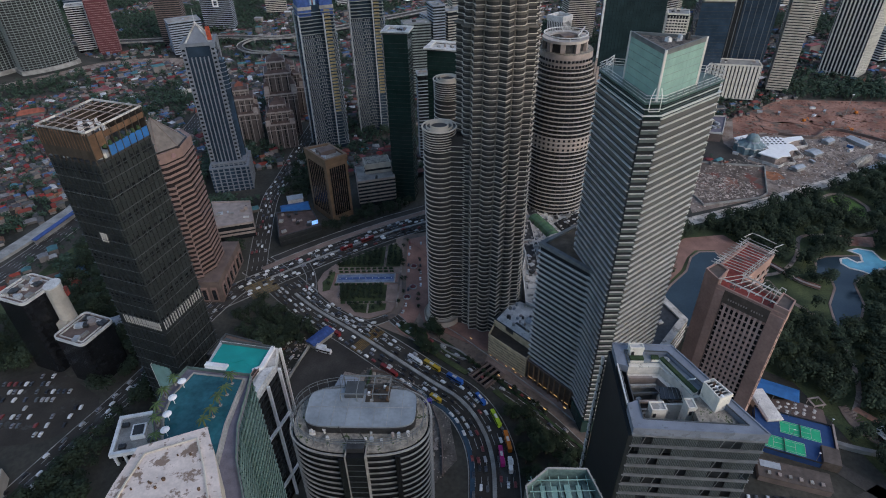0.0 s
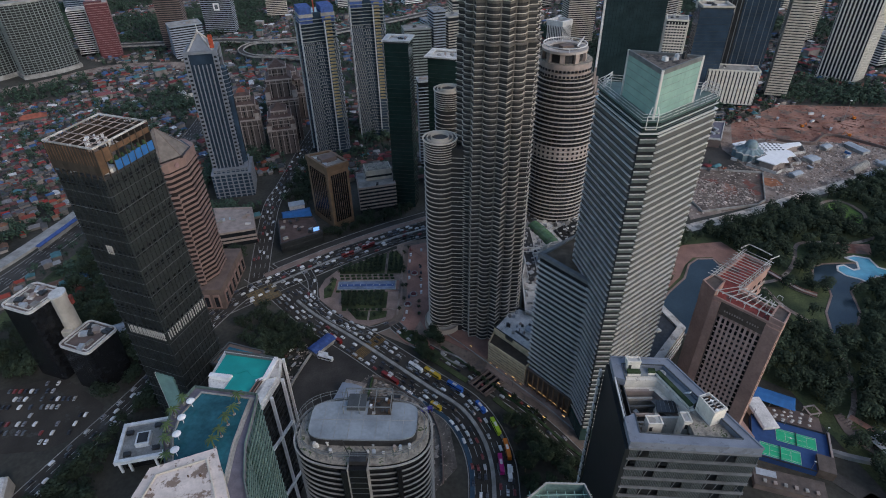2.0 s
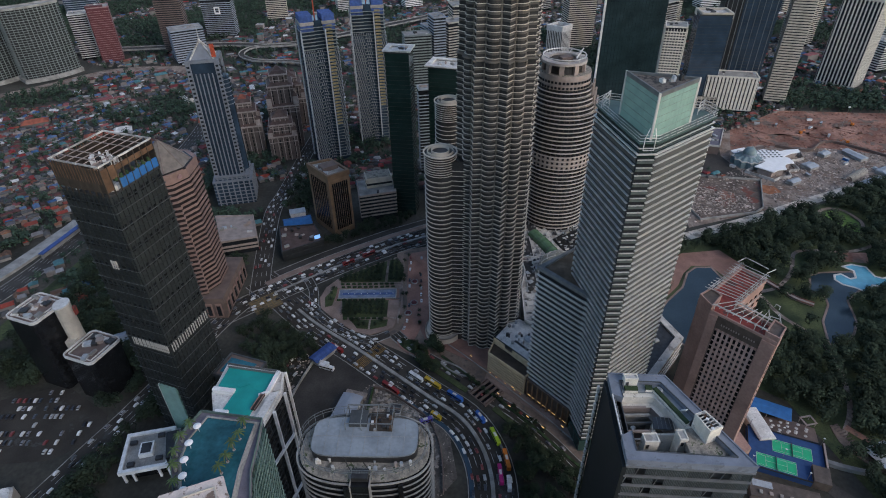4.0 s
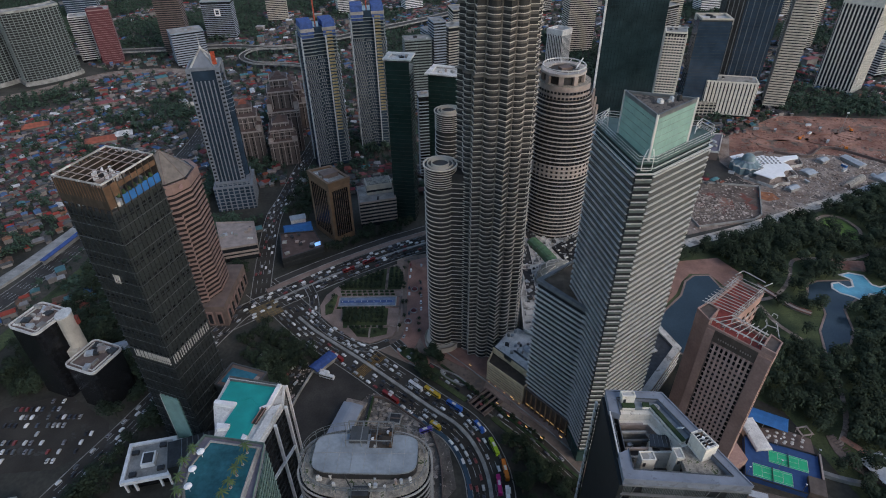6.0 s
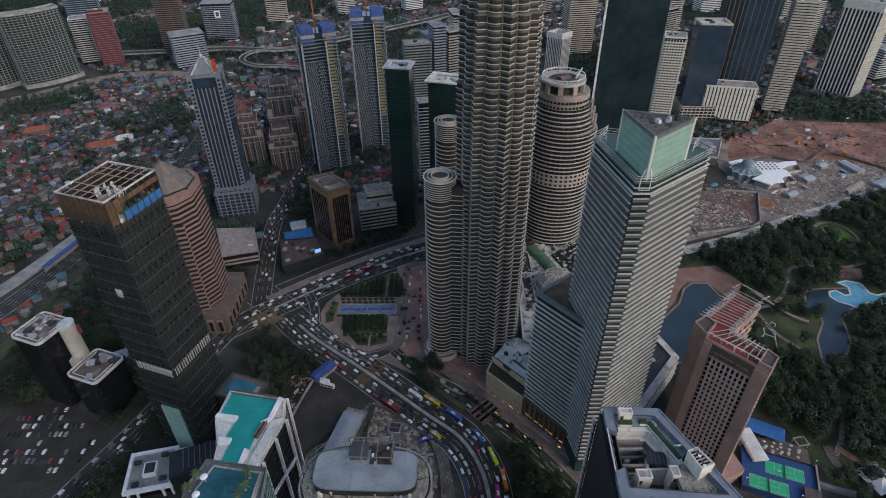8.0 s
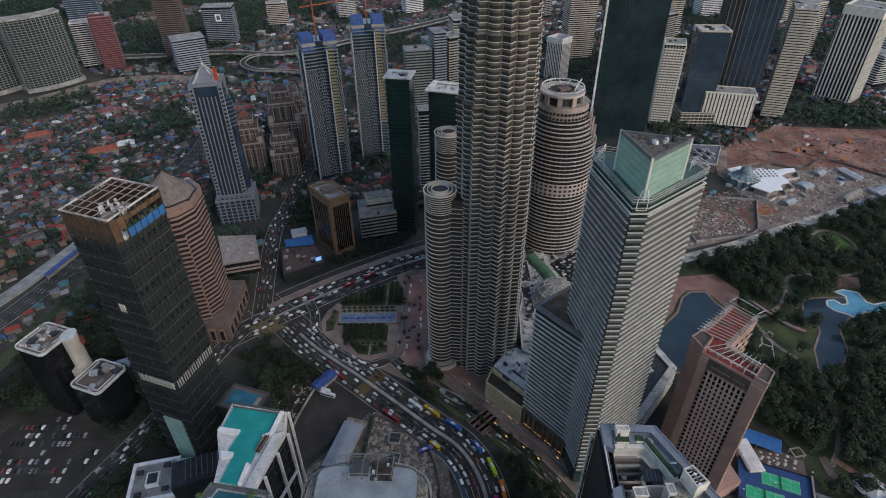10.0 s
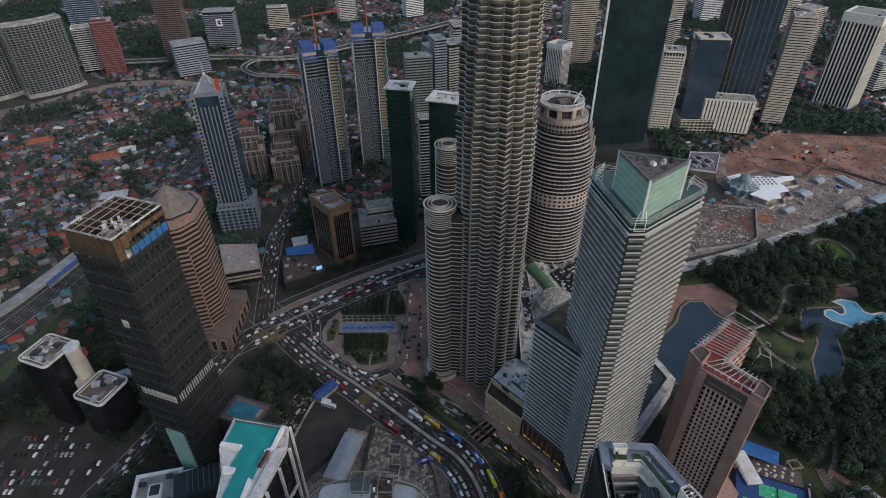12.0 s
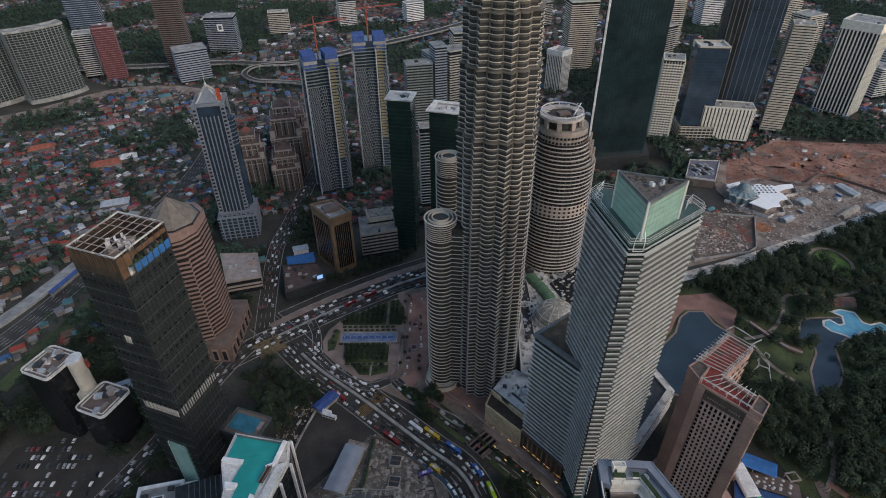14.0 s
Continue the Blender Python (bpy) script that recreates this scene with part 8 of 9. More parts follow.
for a in ((-5, 42, 5, 44), (-5, 52, 5, 54), (-5, 44, -3, 52), (3, 44, 5, 52)):
    part("bar", box(a[0], -0.5, a[1], a[2], 1.2, a[3]), M["white"], em)
banded("teal_slab", "dark glass tower beyond the houses", "office tower", rect(-750, 1290, 60, 40, 20), 120, 4, 1.0, 0.3, "glass_blue", "grey_blue", clutter=3)
for k, (x, y, w, dd, z, ma) in enumerate(((-30, 760, 34, 22, 92, "condo"), (-4, 775, 16, 24, 110, "grey_blue"), (20, 800, 30, 24, 98, "beige"), (48, 820, 26, 24, 92, "grey_roof"), (30, 850, 30, 30, 108, "beige"), (60, 760, 22, 22, 60, "white"), (-8, 820, 30, 24, 88, "grey_blue"), (120, 1120, 30, 30, 92, "stone_warm"), (420, 1120, 40, 30, 88, "beige"), (500, 980, 36, 30, 70, "concrete_white"), (610, 1010, 40, 34, 88, "beige"), (700, 930, 46, 36, 60, "white"), (760, 860, 44, 40, 56, "concrete"), (660, 870, 26, 26, 46, "concrete_white"), (300, 900, 30, 30, 62, "beige"), (360, 980, 38, 30, 80, "concrete"), (-330, 1240, 40, 20, 44, "beige"), (-200, 1300, 36, 30, 56, "concrete_white"), (-60, 1330, 40, 24, 40, "white"), (840, 1100, 40, 40, 64, "beige"), (560, 1280, 44, 30, 60, "white"), (700, 1240, 36, 36, 76, "beige"), (210, 1290, 40, 30, 48, "concrete"))):
    banded("distant_block", "pale distant apartment block with window bands", "apartment block", rect(x, y, w, dd, 12 + 7 * (k % 4)), z, 3.5, 1.6, 0.4, "glass", ma, clutter=3, group="distant blocks")

for k, (x, y, w, dd, t, ma) in enumerate(((-415, 655, 34, 18, 25, "red_tile"), (-395, 672, 20, 14, 25, "concrete_white"), (-520, 700, 30, 14, 30, "red_tile"), (-470, 480, 22, 14, 35, "red"), (-555, 600, 26, 14, 35, "blue_roof"), (-330, 770, 44, 12, 20, "beige"), (-600, 690, 20, 30, 30, "concrete_white"), (-360, 560, 28, 14, 20, "grey_roof"), (-300, 700, 20, 14, 20, "red_tile"))):
    hall = thing("large_hall", (x, y, 0), t, "large low hall with a hipped sheet roof", "hall", "large halls")
    part("wall", box(-w / 2, -dd / 2, 0, w / 2, dd / 2, 5), M["wall_one"], hall)
    part("roof", prism(rect(0, 0, w + 1.5, dd + 1.5), 5, 9, top=rect(0, 0, w - dd * 0.7, 0.6)), M[ma], hall)
    KEEP.append(rect(x, y, w + 4, dd + 4, t))
gs = thing("grey_shed", (-234, 298, 0), 30, "long shed with a grey-blue sheet roof", "shed")
part("wall", box(-13, -5, 0, 13, 5, 6), M["concrete"], gs)
part("roof", prism(rect(0, 0, 27, 11), 6, 8, top=rect(0, 0, 26, 3)), M["grey_blue"], gs)
for k in range(4):
    part("roof_seam", beam((-10 + 6.5 * k, -5, 6.6), (-10 + 6.5 * k, -1.2, 8.05), 0.25), M["concrete"], gs)
ph = thing("pale_hall", (-240, 171, 0), 20, "pale roofed low hall among trees", "hall")
part("wall", box(-10, -9, 0, 10, 9, 9), M["beige"], ph)
part("roof", prism(rounded(-10.5, -9.5, 10.5, 9.5, 4), 9, 10.4, top=rounded(-9.5, -8.5, 9.5, 8.5, 4)), M["concrete_white"], ph)
KEEP += [rect(-234, 298, 32, 16, 30), rect(-240, 171, 26, 24, 20)]
fb_ = thing("footbridge", (0, 0, 0), 0, "brown timber footbridge in the park", "bridge")
part("deck", ribbon(smooth_line([(254, 366), (262, 352), (270, 338), (280, 330)]), -2.2, 2.2, 0.6, 1.2), M["stone_mid"], fb_)
part("rail", ribbon(smooth_line([(254, 366), (262, 352), (270, 338), (280, 330)]), 2.0, 2.2, 1.2, 2.2), M["soil_red"], fb_)
part("rail", ribbon(smooth_line([(254, 366), (262, 352), (270, 338), (280, 330)]), -2.2, -2.0, 1.2, 2.2), M["soil_red"], fb_)

# ---- traffic ----


def car_mesh():
    bm = bmesh.new()
    prof = [(-1.75, 0.3), (-1.85, 0.75), (-1.7, 0.95), (-1.25, 1.0), (-0.75, 1.42), (0.7, 1.42), (1.15, 1.02), (1.7, 0.9), (1.85, 0.7), (1.75, 0.3)]
    l = [bm.verts.new((x, -0.78 + (0.12 if z > 1.2 else 0), z)) for x, z in prof]
    r = [bm.verts.new((x, 0.78 - (0.12 if z > 1.2 else 0), z)) for x, z in prof]
    n = len(prof)
    for i in range(n):
        j = (i + 1) % n
        bm.faces.new((l[i], r[i], r[j], l[j]))
    bm.faces.new(l)
    bm.faces.new(r[::-1])
    bmesh.ops.recalc_face_normals(bm, faces=bm.faces)
    return bm


def make_car():
    c = solo("car", car_mesh(), M["car"], "small passenger car on the asphalt", "car", "cars in traffic")
    g1 = prism([(-1.28, -0.74), (1.16, -0.74), (1.16, 0.74), (-1.28, 0.74)], 1.0, 1.36, top=[(-0.84, -0.69), (0.8, -0.69), (0.8, 0.69), (-0.84, 0.69)])
    part("cabin_glass", g1, M["glass"], c, "dark car glass")
    return c


first_car = make_car()
first_car.matrix_basis = pose(-120, 344, 0.4, 0, 0, 140)
spots, extra = [], []


def lane_spots(name, offs, gap, lo=0, hi=None, z=0.25):
    line, half = LINES[name]
    ns = normals(line)
    for o in offs:
        s = rng.uniform(0, gap)
        acc = 0.0
        for i in range(lo, (hi or len(line)) - 1):
            seg = (line[i + 1] - line[i])
            while acc + seg.length > s:
                t = (s - acc) / seg.length
                p = line[i].lerp(line[i + 1], t) + ns[i] * (o + rng.uniform(-0.35, 0.35))
                a = math.degrees(math.atan2(seg.y, seg.x)) + rng.uniform(-3, 3)
                spots.append((p.x, p.y, z, a))
                s += gap * rng.choice((0.85, 0.9, 1.0, 1.15, 1.6, 2.6))
            acc += seg.length


lane_spots("south", (-11, -7.4, -4, 3.6, 7, 10.6), 7.4, 6, 62, 0.19)
lane_spots("north_east", (-9.6, -6.4, -3, 2.8, 6, 9.4), 7.2, 4, 60, 0.16)
lane_spots("north", (-5.4, -1.9, 1.9, 5.4), 11, 6, 40, 0.22)
lane_spots("west", (-4.6, -1.5, 1.6, 4.8), 13, 4, 36, 0.25)
lane_spots("garden_loop", (-1.6, 1.6), 12, 2, None, 0.34)
lane_spots("drive", (-4.6, 4.6), 9, 0, None, 0.28)
lane_spots("slip", (-2.2, 2.0), 10, 0, None, 0.31)
PARKING = [(-292, 200), (-286, 250), (-250, 262), (-212, 238), (-206, 222), (-230, 205)]
solo("car_park", flat(PARKING, 0.14, 0.3), M["asphalt"], "dark open car park with rows of cars", "pavement", kind="structure")
KEEP.append(grow(PARKING, -3))
for row in range(9):
    for k in range(22):
        x, y = -290 + k * 3.4 + rng.uniform(-0.3, 0.3), 204 + row * 6.4
        if inside((x, y), grow(PARKING, -4)) and rng.random() < 0.44:
            spots.append((x, y, 0.16, 90 + rng.uniform(-4, 4)))
for k in range(12):
    spots.append((-112 + 4 * (k % 4) + rng.uniform(-1, 1), 268 + 7 * (k // 4), 0.05, rng.uniform(40, 60)))
for k in range(16):
    spots.append((148 + 4.6 * (k % 9) + rng.uniform(-0.6, 0.6), 165 - 6 * (k // 9) - 0.4 * (k % 9), 0.25, 72 + rng.uniform(-8, 8)))
spots = [s for s in spots if not any(inside(s[:2], k) for k in ([(-155, 330), (-125, 330), (-120, 352), (-150, 352)],) if rng.random() < 0.5)]
rng.shuffle(spots)
spots.sort(key=lambda s: s[1] > 392)
for s in spots[:165]:
    copy_thing(first_car, pose(s[0], s[1], s[2], 0, 0, s[3] + rng.choice((0, 180))))
proto = first_car.data
vs, fs_ = [], []
pv_ = np.array([v.co[:] for v in proto.vertices])
pf_ = [tuple(f.vertices) for f in proto.polygons]
for s in spots[165:]:
    a = radians(s[3])
    c_, s_2 = math.cos(a), math.sin(a)
    q = np.stack([pv_[:, 0] * c_ - pv_[:, 1] * s_2 + s[0], pv_[:, 0] * s_2 + pv_[:, 1] * c_ + s[1], pv_[:, 2] + s[2]], 1)
    o = len(vs)
    vs += [tuple(v) for v in q]
    fs_ += [tuple(o + i for i in f) for f in pf_]
me = bpy.data.meshes.new("traffic")
me.from_pydata(vs, [], fs_)
me.materials.append(mat("traffic_paint", (1, 1, 1), 0.3, var=0.05, island=1, ramp=[(0.75, 0.75, 0.75), (0.4, 0.41, 0.42), (0.8, 0.8, 0.79), (0.03, 0.03, 0.035), (0.42, 0.42, 0.42), (0.1, 0.11, 0.12), (0.62, 0.62, 0.61), (0.02, 0.02, 0.025), (0.2, 0.05, 0.05), (0.06, 0.07, 0.09)]))
tagged(new("traffic", me), "distant queue of small cars", "cars", kind="stuff")


def make_bus(colour, x, y, turn, length=11.5, tall=3.2):
    b = thing("bus", (x, y, 0.25), turn, colour + " city bus in the traffic", "bus", "buses")
    h = length / 2
    part("body", prism([(-h, -1.2), (h - 0.3, -1.2), (h, -0.9), (h, 0.9), (h - 0.3, 1.2), (-h, 1.2)], 0.4, tall, top=[(-h + 0.1, -1.12), (h - 0.5, -1.12), (h - 0.2, -0.85), (h - 0.2, 0.85), (h - 0.5, 1.12), (-h + 0.1, 1.12)]), BUS[colour], b)
    part("window_band", box(-h + 0.4, -1.22, 1.5, h - 0.6, 1.22, tall - 0.7), M["glass"], b)
    part("roof_unit", box(-2, -0.7, tall, 1, 0.7, tall + 0.3), M["concrete_white"], b)
    for wx in (-h + 2, h - 2.4):
        for wy in (-1.05, 1.05):
            w = bmesh.new()
            bmesh.ops.create_cone(w, cap_ends=True, segments=10, radius1=0.5, radius2=0.5, depth=0.3, matrix=pose(wx, wy, 0.5, 90))
            part("wheel", w, M["tyre"], b)


LS, hs = LINES["south"]
NS = normals(LS)


def on_south(y, off, colour, **kw):
    i = min(range(len(LS)), key=lambda k: abs(LS[k].y - y) + (0 if LS[k].x > -140 else 99))
    p = LS[i] + NS[i] * off
    d_ = LS[i + 1] - LS[i]
    make_bus(colour, p.x, p.y, math.degrees(math.atan2(d_.y, d_.x)), **kw)


on_south(300, -9, "red")
on_south(262, -11, "red", length=14)
on_south(252, 9.5, "yellow", length=13)
on_south(240, -9.8, "yellow", length=8)
on_south(238, 9.6, "blue", length=12)
on_south(258, 6.3, "white")
on_south(214, 9.8, "green", length=12)
on_south(196, 10.5, "orange", length=13)
on_south(192, 5, "purple", length=12)
on_south(224, 9.2, "blue", length=9)
on_south(184, 9, "white", length=9)
make_bus("violet", -12, 228, 20, 8)
make_bus("white", -84, 277, 160, 11)
make_bus("white", -80, 273, 160, 11)
make_bus("red", -64, 404, 34, 12)
make_bus("red", -80, 392, 34, 11)

# ---- trees ----


def crown_mesh(name, seed, R=4.2, leaves=420, size=0.9):
    r = random.Random(seed)
    lobes = [(r.uniform(-0.5, 0.5) * R, r.uniform(-0.5, 0.5) * R, r.uniform(-0.25, 0.45) * R, r.uniform(0.4, 0.68) * R) for _ in range(8)]
    vs, fs2 = [], []
    for k in range(leaves):
        lx, ly, lz, lr = lobes[k % 8]
        d_ = Vector((r.gauss(0, 1), r.gauss(0, 1), r.gauss(0.25, 0.9))).normalized()
        c = Vector((lx, ly, lz)) + d_ * lr * r.uniform(0.72, 1.08)
        n_ = (d_ + Vector((r.uniform(-.45, .45), r.uniform(-.45, .45), r.uniform(0, .7)))).normalized()
        u = n_.cross(Vector((0.3, 0.2, 1))).normalized()
        v = n_.cross(u)
        s = size * r.uniform(0.6, 1.35)
        o = len(vs)
        vs += [c + u * s * 0.6, c + v * s * 0.35 + n_ * 0.12 * s, c - u * s * 0.6, c - v * s * 0.35 - n_ * 0.1 * s]
        fs2.append((o, o + 1, o + 2, o + 3))
    m_e = bpy.data.meshes.new(name)
    m_e.from_pydata([v[:] for v in vs], [], fs2)
    m_e.materials.append(M["leaf"])
    return m_e


def trunk_mesh(seed, h=5.5):
    r = random.Random(seed)
    bm = prism(ngon(7, 0.34), 0, h * 0.6, top=ngon(7, 0.22))
    for k in range(5):
        a = 2 * math.pi * k / 5 + r.uniform(-.4, .4)
        beam((0, 0, h * r.uniform(0.4, 0.6)), (1.9 * math.cos(a), 1.9 * math.sin(a), h + r.uniform(0, 1.5)), 0.16, bm)
    return mesh_of("trunk", bm, M["bark"])


KINDS = [(crown_mesh("crown", 10 + k, 4.0 + 0.4 * (k % 3), 520, 0.85), trunk_mesh(k)) for k in range(6)]


def free(p, pad=0.0):
    return not any(inside(p, poly) for poly in KEEP) and not any(near_line(p, ln, h + 3.5 + pad) for ln, h in LINES.values())


ZONES = [([(58, 214), (84, 186), (104, 170), (90, 166), (66, 176), (54, 200)], 5.5), ([(-310, 292), (-286, 255), (-255, 262), (-212, 248), (-182, 228), (-168, 240), (-190, 262), (-196, 300), (-230, 318), (-316, 335)], 6.2), ([(-120, 332), (-96, 318), (-66, 292), (-84, 288), (-112, 270), (-128, 290)], 6.5), ([(-205, 330), (-170, 330), (-160, 380), (-175, 400), (-210, 390)], 7), ([(36, 225), (52, 214), (60, 190), (34, 185)], 5.5), ([(30, 180), (60, 186), (62, 120), (34, 120)], 6), ([(-300, 270), (-250, 300), (-215, 300), (-180, 262), (-172, 230), (-205, 240), (-240, 250)], 7), ([(-300, 180), (-296, 265), (-330, 300), (-340, 200)], 7), ([(-262, 262), (-215, 242), (-186, 222), (-176, 240), (-196, 262), (-200, 300), (-300, 305), (-292, 262)], 6.5), ([(-206, 220), (-188, 226), (-186, 190), (-210, 150), (-240, 170), (-226, 200)], 6.5), ([(-135, 215), (-112, 205), (-112, 262), (-122, 290), (-132, 270)], 7), ([(-128, 262), (-100, 262), (-104, 300), (-132, 326), (-150, 310)], 6), ([(-230, 190), (-200, 200), (-180, 160), (-220, 150)], 7), ([(-230, 310), (-290, 310), (-300, 400), (-250, 420), (-215, 360)], 8), (PARK, 7.6), ([(-175, 440), (-120, 480), (-120, 540), (-150, 560)], 9), ([(-20, 292), (-6, 296), (0, 284), (-20, 282)], 4.5), ([(-128, 398), (-92, 418), (-44, 450), (-20, 462), (-24, 474), (-62, 456), (-100, 432), (-130, 410)], 6), ([(-30, 276), (-10, 262), (-4, 268), (-24, 284)], 4)]
trees = []
for zi, (poly, gap) in enumerate(ZONES):
    xs, ys = [p[0] for p in poly], [p[1] for p in poly]
    x = min(xs)
    while x < max(xs):
        y = min(ys)
        while y < max(ys):
            p = (x + rng.uniform(-.45, .45) * gap, y + rng.uniform(-.45, .45) * gap)
            small = poly is not PARK
            if inside(p, poly) and free(p, -1.5) and (small or noise.noise(Vector((p[0] * 0.02, p[1] * 0.02, 3.0))) > -0.55):
                trees.append((p[0], p[1], rng.uniform(0.75, 1.35) * (0.8 if gap < 6.6 else 1.15), zi))
            y += gap
        x += gap
for gy in np.arange(311, 398, 4.1):
    for gx in np.arange(-92, -33, 4.1):
        p = (float(gx) + rng.uniform(-0.5, 0.5), float(gy) + rng.uniform(-0.5, 0.5))
        if any(inside(p, lw_) for lw_ in LAWNS[:3]) or (any(inside(p, lw_) for lw_ in LAWNS[3:]) and rng.random() < 0.35):
            trees.append((*p, rng.uniform(0.36, 0.54), 99))
for k in range(34):
    p = (rng.uniform(-33, -18), rng.uniform(312, 402))
    if abs(p[0] + 24) > 4.5:
        trees.append((*p, rng.uniform(0.3, 0.42), 99))
for k in range(16):
    u_, v_ = rng.uniform(-10, 10), rng.uniform(-3, 3)
    trees.append((-22 + u_ * 0.8 + v_ * 0.6, 292 - u_ * 0.6 + v_ * 0.8, rng.uniform(0.35, 0.6), 99))
for k in range(14):
    trees.append((14 + 3.4 * k + rng.uniform(-1, 1), 262 - 3.2 * k + rng.uniform(-1, 1), rng.uniform(0.35, 0.5), 99))
trees.sort(key=lambda t: math.hypot(t[0] - 20, t[1] - 150))
for k, (x, y, s, zi) in enumerate(trees[:120]):
    cr_, tr_ = KINDS[k % 6]
    tree = new("tree")
    tree.matrix_basis = pose(x, y, 0, 0, 0, rng.uniform(0, 360)) @ Matrix.Diagonal((s, s, s * rng.uniform(0.85, 1.2), 1))
    tagged(tree, "dark green broadleaf tree with a dense crown", "tree", "city trees")
    part("trunk", tr_, None, tree)
    part("crown", cr_, None, tree, m=pose(0, 0, 6.6))


def woods(name, places, label, leaves=200, size=1.35, ma="leaf_far"):
    """Many far trees in one mesh: crowns of leaf clumps on short trunks."""
    protos = [crown_mesh("far_crown", 60 + k, 4.6, leaves, size) for k in range(4)]
    data = [(np.array([v.co[:] for v in m_.vertices]), len(m_.polygons)) for m_ in protos]
    V, F = [], []
    o = 0
    for k, (x, y, s) in enumerate(places):
        co, nf = data[k % 4]
        a = rng.uniform(0, 6.28)
        c_, s2 = math.cos(a), math.sin(a)
        q = np.stack([(co[:, 0] * c_ - co[:, 1] * s2) * s + x, (co[:, 0] * s2 + co[:, 1] * c_) * s + y, co[:, 2] * s + 5.8 * s], 1)
        V.append(q)
        F.append(np.arange(nf * 4).reshape(-1, 4) + o)
        o += nf * 4
        tq = np.array([(x - .3, y, 0), (x + .3, y, 0), (x + .2, y, 5 * s), (x - .2, y, 5 * s)])
        V.append(tq)
        F.append(np.arange(4).reshape(1, 4) + o)
        o += 4
    m_e = bpy.data.meshes.new(name)
    m_e.from_pydata(np.concatenate(V).tolist(), [], np.concatenate(F).tolist())
    m_e.materials.append(M[ma])
    for m_ in protos:
        bpy.data.meshes.remove(m_)
    return tagged(new(name, m_e), label, "trees", kind="stuff")


woods("park_woods", [t[:3] for t in trees[120:]], "dense dark green park trees", 300, 1.0)

# ---- houses ----
FAR_ROAD = smooth_line([(-1000, 985), (-757, 991), (-550, 1007), (-380, 1027), (-260, 1024), (-109, 1137), (11, 1238), (160, 1400)], 12)
LOOP = smooth_line([(-250, 1020), (-316, 1010), (-330, 970), (-300, 935), (-240, 926), (-190, 900), (-160, 840)], 8)
for ln, w in ((FAR_ROAD, 9), (LOOP, 4.5)):
    hw = solo("elevated_road", ribbon(ln, -w, w, 7.5, 9), M["concrete"], "pale elevated motorway on piers", "road", kind="structure")
    part("surface", ribbon(ln, -w + 1, w - 1, 9, 9.06), M["asphalt_old"], hw)
    for s in (-1, 1):
        part("barrier", ribbon(ln, s * w - 0.4, s * w + 0.4, 9, 10.2), M["concrete"], hw)
    for p in ln[::4]:
        part("pier", prism(rect(p.x, p.y, 2, 2), 0, 7.6), M["concrete"], hw)
for nm, pts, h in (("motor", [(-440, 260), (-377, 360), (-350, 440), (-342, 480), (-332, 545)], 5), ("verge", [(-330, 300), (-318, 360), (-300, 440)], 4)):
    LINES[nm] = (smooth_line(pts), h)
solo("embankment", ribbon(LINES["verge"][0], -9, 4, -0.2, 0.35), M["grass"], "grassy embankment beside the railway", "verge", kind="structure")
solo("motorway", ribbon(LINES["motor"][0], -6, 6, 0, 2.4), M["concrete"], "pale concrete motorway", "road", kind="structure")
LINES["motor"] = (LINES["motor"][0], 8)
LINES["far"] = (FAR_ROAD, 10)
LINES["loop"] = (LOOP, 5)
wl_ = thing("noise_wall", (0, 0, 0), 0, "long blue roofed platform along the railway", "platform")
part("roof", ribbon(smooth_line([(-346, 405), (-338, 440), (-330, 480), (-322, 520)]), -2.4, 2.4, 5, 5.6), M["blue_net"], wl_)
part("wall", ribbon(smooth_line([(-346, 405), (-338, 440), (-330, 480), (-322, 520)]), -0.4, 0.4, 0, 5), M["concrete"], wl_)

places, far_trees = [], []
cell = 15.0
y = 330.0
while y < 1640:
    step = 9.2 if y < 760 else 12.8
    half_w = 0.78 * y + 120
    x = -half_w
    while x < half_w:
        p = (x + rng.uniform(-3, 3), y + rng.uniform(-3, 3))
        x += step
        if inside(p, PARK) or inside(p, SITE):
            continue
        if p[0] > -150 and p[1] < 520 and p[0] < 260:
            continue
        if -210 < p[0] < -60 and p[1] < 420:
            continue
        wood = noise.noise(Vector((p[0] * 0.006, p[1] * 0.006, 1.0))) + 0.35 * noise.noise(Vector((p[0] * 0.03, p[1] * 0.03, 5.0)))
        thick = 0.24 if p[1] < 980 else -0.08 if p[0] < -260 and p[1] < 1500 else 0.1
        if not free(p):
            continue
        if wood > thick or rng.random() < 0.3:
            far_trees.append((*p, rng.uniform(0.6, 1.25)))
            if wood > thick:
                far_trees.append((p[0] + rng.uniform(4, 9), p[1] + rng.uniform(4, 9), rng.uniform(0.7, 1.3)))
        else:
            places.append(p)
            if rng.random() < 0.4:
                far_trees.append((p[0] + rng.uniform(5, 9), p[1] + rng.uniform(-8, 8), rng.uniform(0.35, 0.7)))
    y += step


def house_shape(p, r):
    turn = 25 + 40 * noise.noise(Vector((p[0] * 0.004, p[1] * 0.004, 9.0))) + r.choice((0, 0, 90)) + r.uniform(-4, 4)
    return turn, r.uniform(4, 10.5), r.uniform(4, 7), r.choice((2.4, 2.6, 2.8, 4.6)), r.uniform(0.9, 1.9)


near = sorted(places, key=lambda p: math.hypot(p[0] + 250, p[1] - 420))
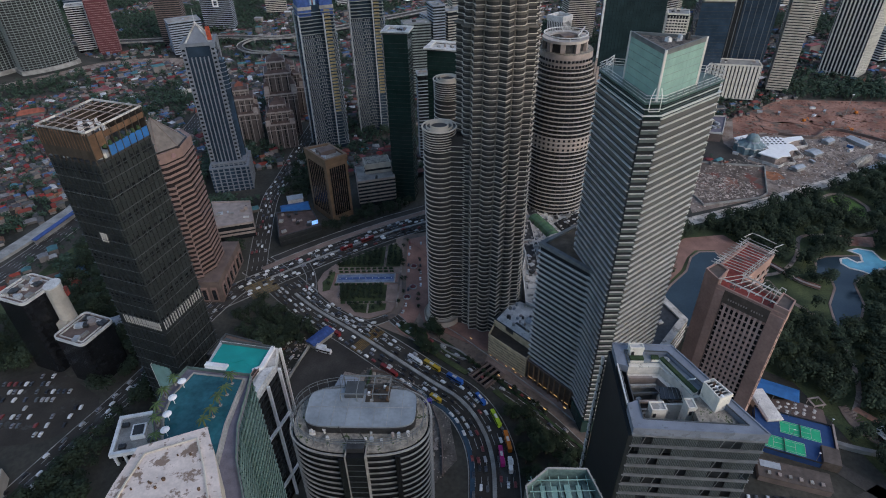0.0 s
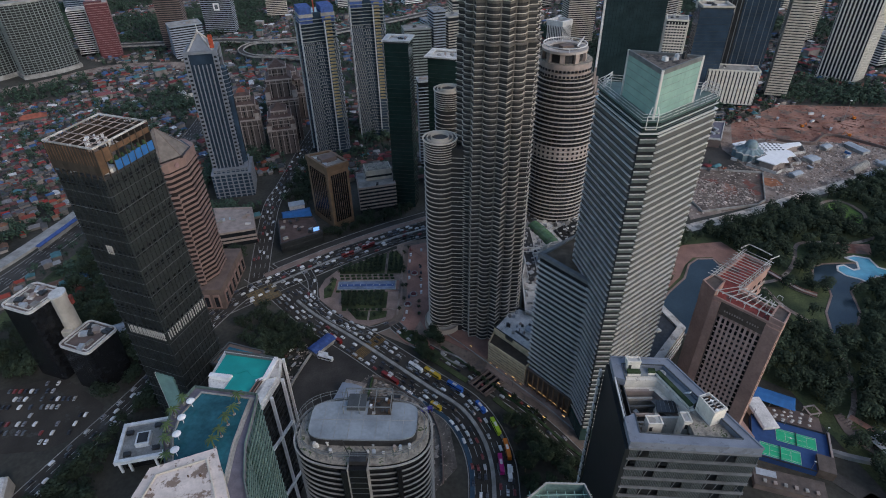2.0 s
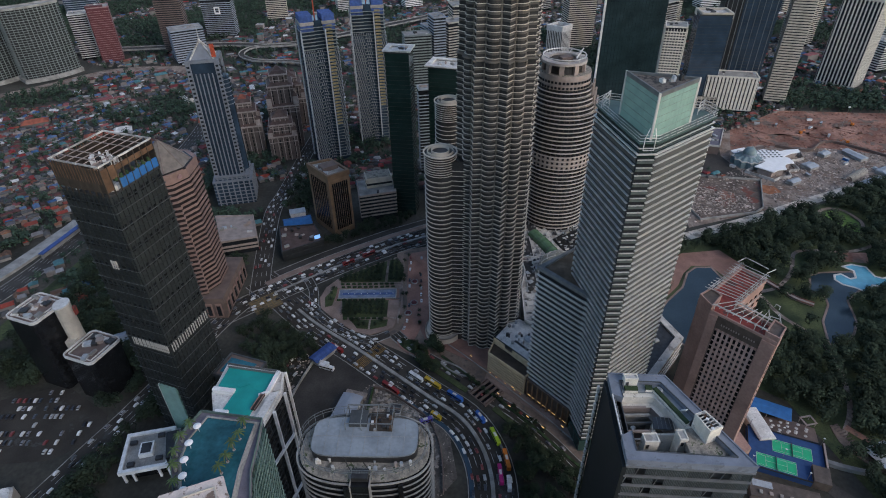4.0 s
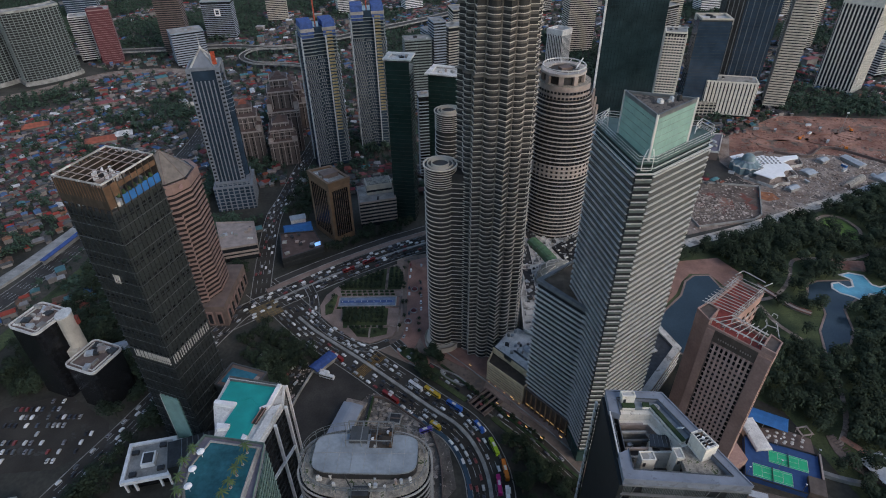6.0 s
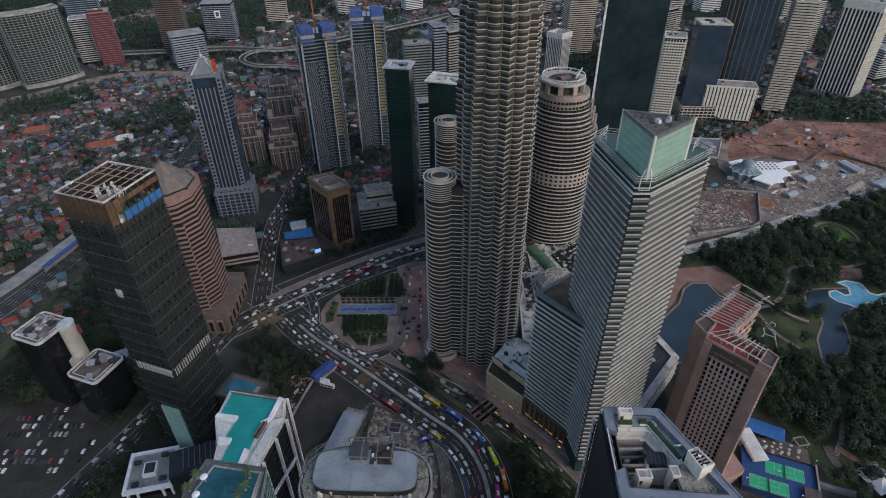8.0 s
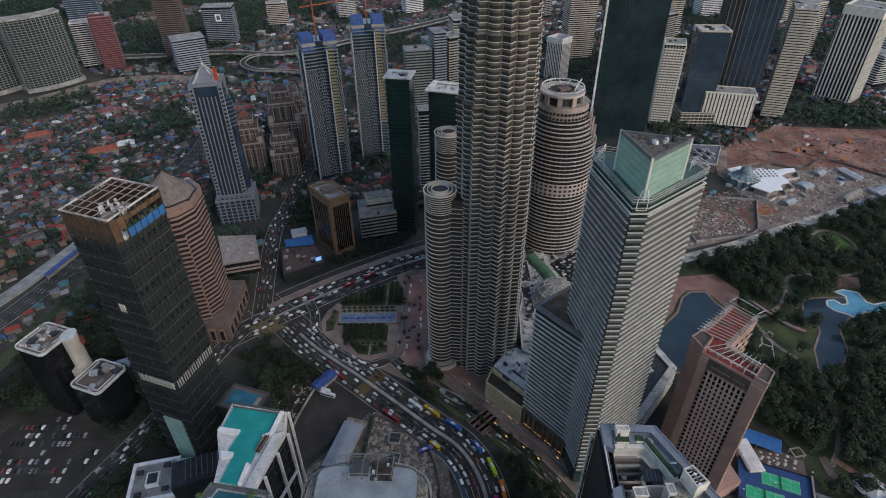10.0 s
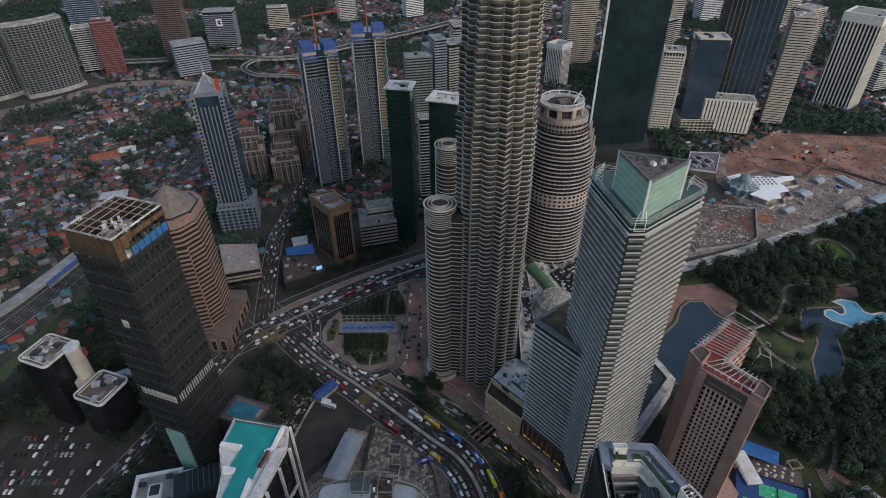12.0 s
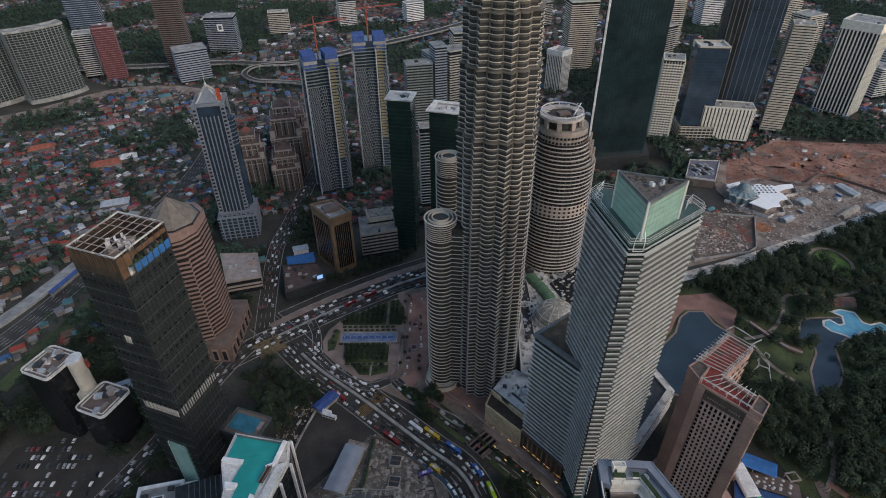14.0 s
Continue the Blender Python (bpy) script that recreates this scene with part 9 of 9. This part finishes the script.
for p in near[:80]:
    r9 = random.Random(int(p[0] * 7 + p[1] * 13))
    turn, w, dd, h, rh = house_shape(p, r9)
    hs_ = thing("house", (*p, 0), turn, "small house with a pitched sheet or tile roof", "house", "houses")
    part("wall", box(-w / 2, -dd / 2, 0, w / 2, dd / 2, h), M["wall_one"], hs_)
    part("roof", prism(rect(0, 0, w + 1, dd + 1), h, h + rh, top=rect(0, 0, w * 0.9, 0.3)), M["roof_one"], hs_)
RV, RF, WV_, WF = [], [], [], []


def add_block(V, F, low, top, z0, z1):
    o = len(V)
    V += [(*a, z0) for a in low] + [(*a, z1) for a in top]
    F += [(o, o + 1, o + 5, o + 4), (o + 1, o + 2, o + 6, o + 5), (o + 2, o + 3, o + 7, o + 6), (o + 3, o, o + 4, o + 7), (o + 4, o + 5, o + 6, o + 7)]


for p in near[80:]:
    r9 = random.Random(int(p[0] * 7 + p[1] * 13))
    turn, w, dd, h, rh = house_shape(p, r9)
    if p[1] > 760:
        w, dd = w * r9.choice((1.0, 1.2, 1.8)), dd * 1.25
        if r9.random() < 0.03:
            w, dd, h, rh = w * 1.8, dd * 1.4, r9.uniform(6, 13), 0.6
    c_, s2 = math.cos(radians(turn)), math.sin(radians(turn))

    def tr2(poly):
        return [(p[0] + a * c_ - b * s2, p[1] + a * s2 + b * c_) for a, b in poly]
    for jj in range(r9.choice((1, 2, 2, 3))):
        ex, ey = r9.uniform(-9, 9), r9.uniform(-9, 9)
        ew, ed, eh = r9.uniform(2.2, 6), r9.uniform(2, 4.5), r9.uniform(2.0, 3.2)
        low = tr2(rect(ex, ey, ew, ed))
        add_block(WV_, WF, low, low, 0, eh)
        add_block(RV, RF, tr2(rect(ex, ey, ew + 0.5, ed + 0.5)), tr2(rect(ex, ey + 0.3, ew + 0.3, ed * 0.5)), eh + 0.02, eh + 0.5)
    add_block(WV_, WF, tr2(rect(0, 0, w, dd)), tr2(rect(0, 0, w, dd)), 0, h)
    add_block(RV, RF, tr2(rect(0, 0, w + 1, dd + 1)), tr2(rect(0, 0, w * 0.9, 0.3 if rh > 0.7 else dd)), h + 0.02, h + rh)
for nm, V, F, ma, lab in (("house_walls", WV_, WF, "walls", "walls of many small far houses"), ("house_roofs", RV, RF, "roofs", "many small coloured house roofs")):
    m_e = bpy.data.meshes.new(nm)
    m_e.from_pydata(V, [], F)
    m_e.materials.append(M[ma])
    tagged(new(nm, m_e), lab, "houses", kind="stuff")
woods("far_woods", far_trees, "green trees between the far houses", 60, 1.9, "leaf_hazed")

# palms on the pool deck
for k, (x, y, h) in enumerate(((-53.2, 98.6, 4.2), (-53.4, 95, 3.6), (-54.0, 91.8, 4.4), (-54.6, 88.4, 3.8), (-55.2, 85.2, 4.2), (-67.6, 99, 3), (-68.4, 95, 3.2), (-68.2, 90.6, 3), (-67, 86.5, 3.4), (-65.2, 82, 3))):
    pm = thing("palm", (x, y, 163.6), 36 * k, "small palm tree on the rooftop pool deck", "palm", "rooftop palms")
    part("trunk", prism(ngon(7, 0.13), 0, h, top=ngon(7, 0.09)), M["bark"], pm)
    part("planter", prism(ngon(10, 0.4), 0, 0.8), M["concrete"], pm)
    for q in range(11):
        a = 2 * math.pi * q / 11 + 0.3 * math.sin(5 * q + k)
        fb = bmesh.new()
        pts = [Vector((math.cos(a) * t * 1.9, math.sin(a) * t * 1.9, h + (0.9 - 0.5 * (q % 2)) * t - 1.5 * t * t)) for t in np.linspace(0, 1, 5)]
        sd = Vector((-math.sin(a), math.cos(a), 0))
        wds = (0.06, 0.2, 0.22, 0.16, 0.02)
        rws = [(fb.verts.new(pt + sd * w_2), fb.verts.new(pt + Vector((0, 0, 0.08))), fb.verts.new(pt - sd * w_2)) for pt, w_2 in zip(pts, wds)]
        for u, v in zip(rws, rws[1:]):
            fb.faces.new((u[0], u[1], v[1], v[0])), fb.faces.new((u[1], u[2], v[2], v[1]))
        part("frond", fb, M["palm"], pm)
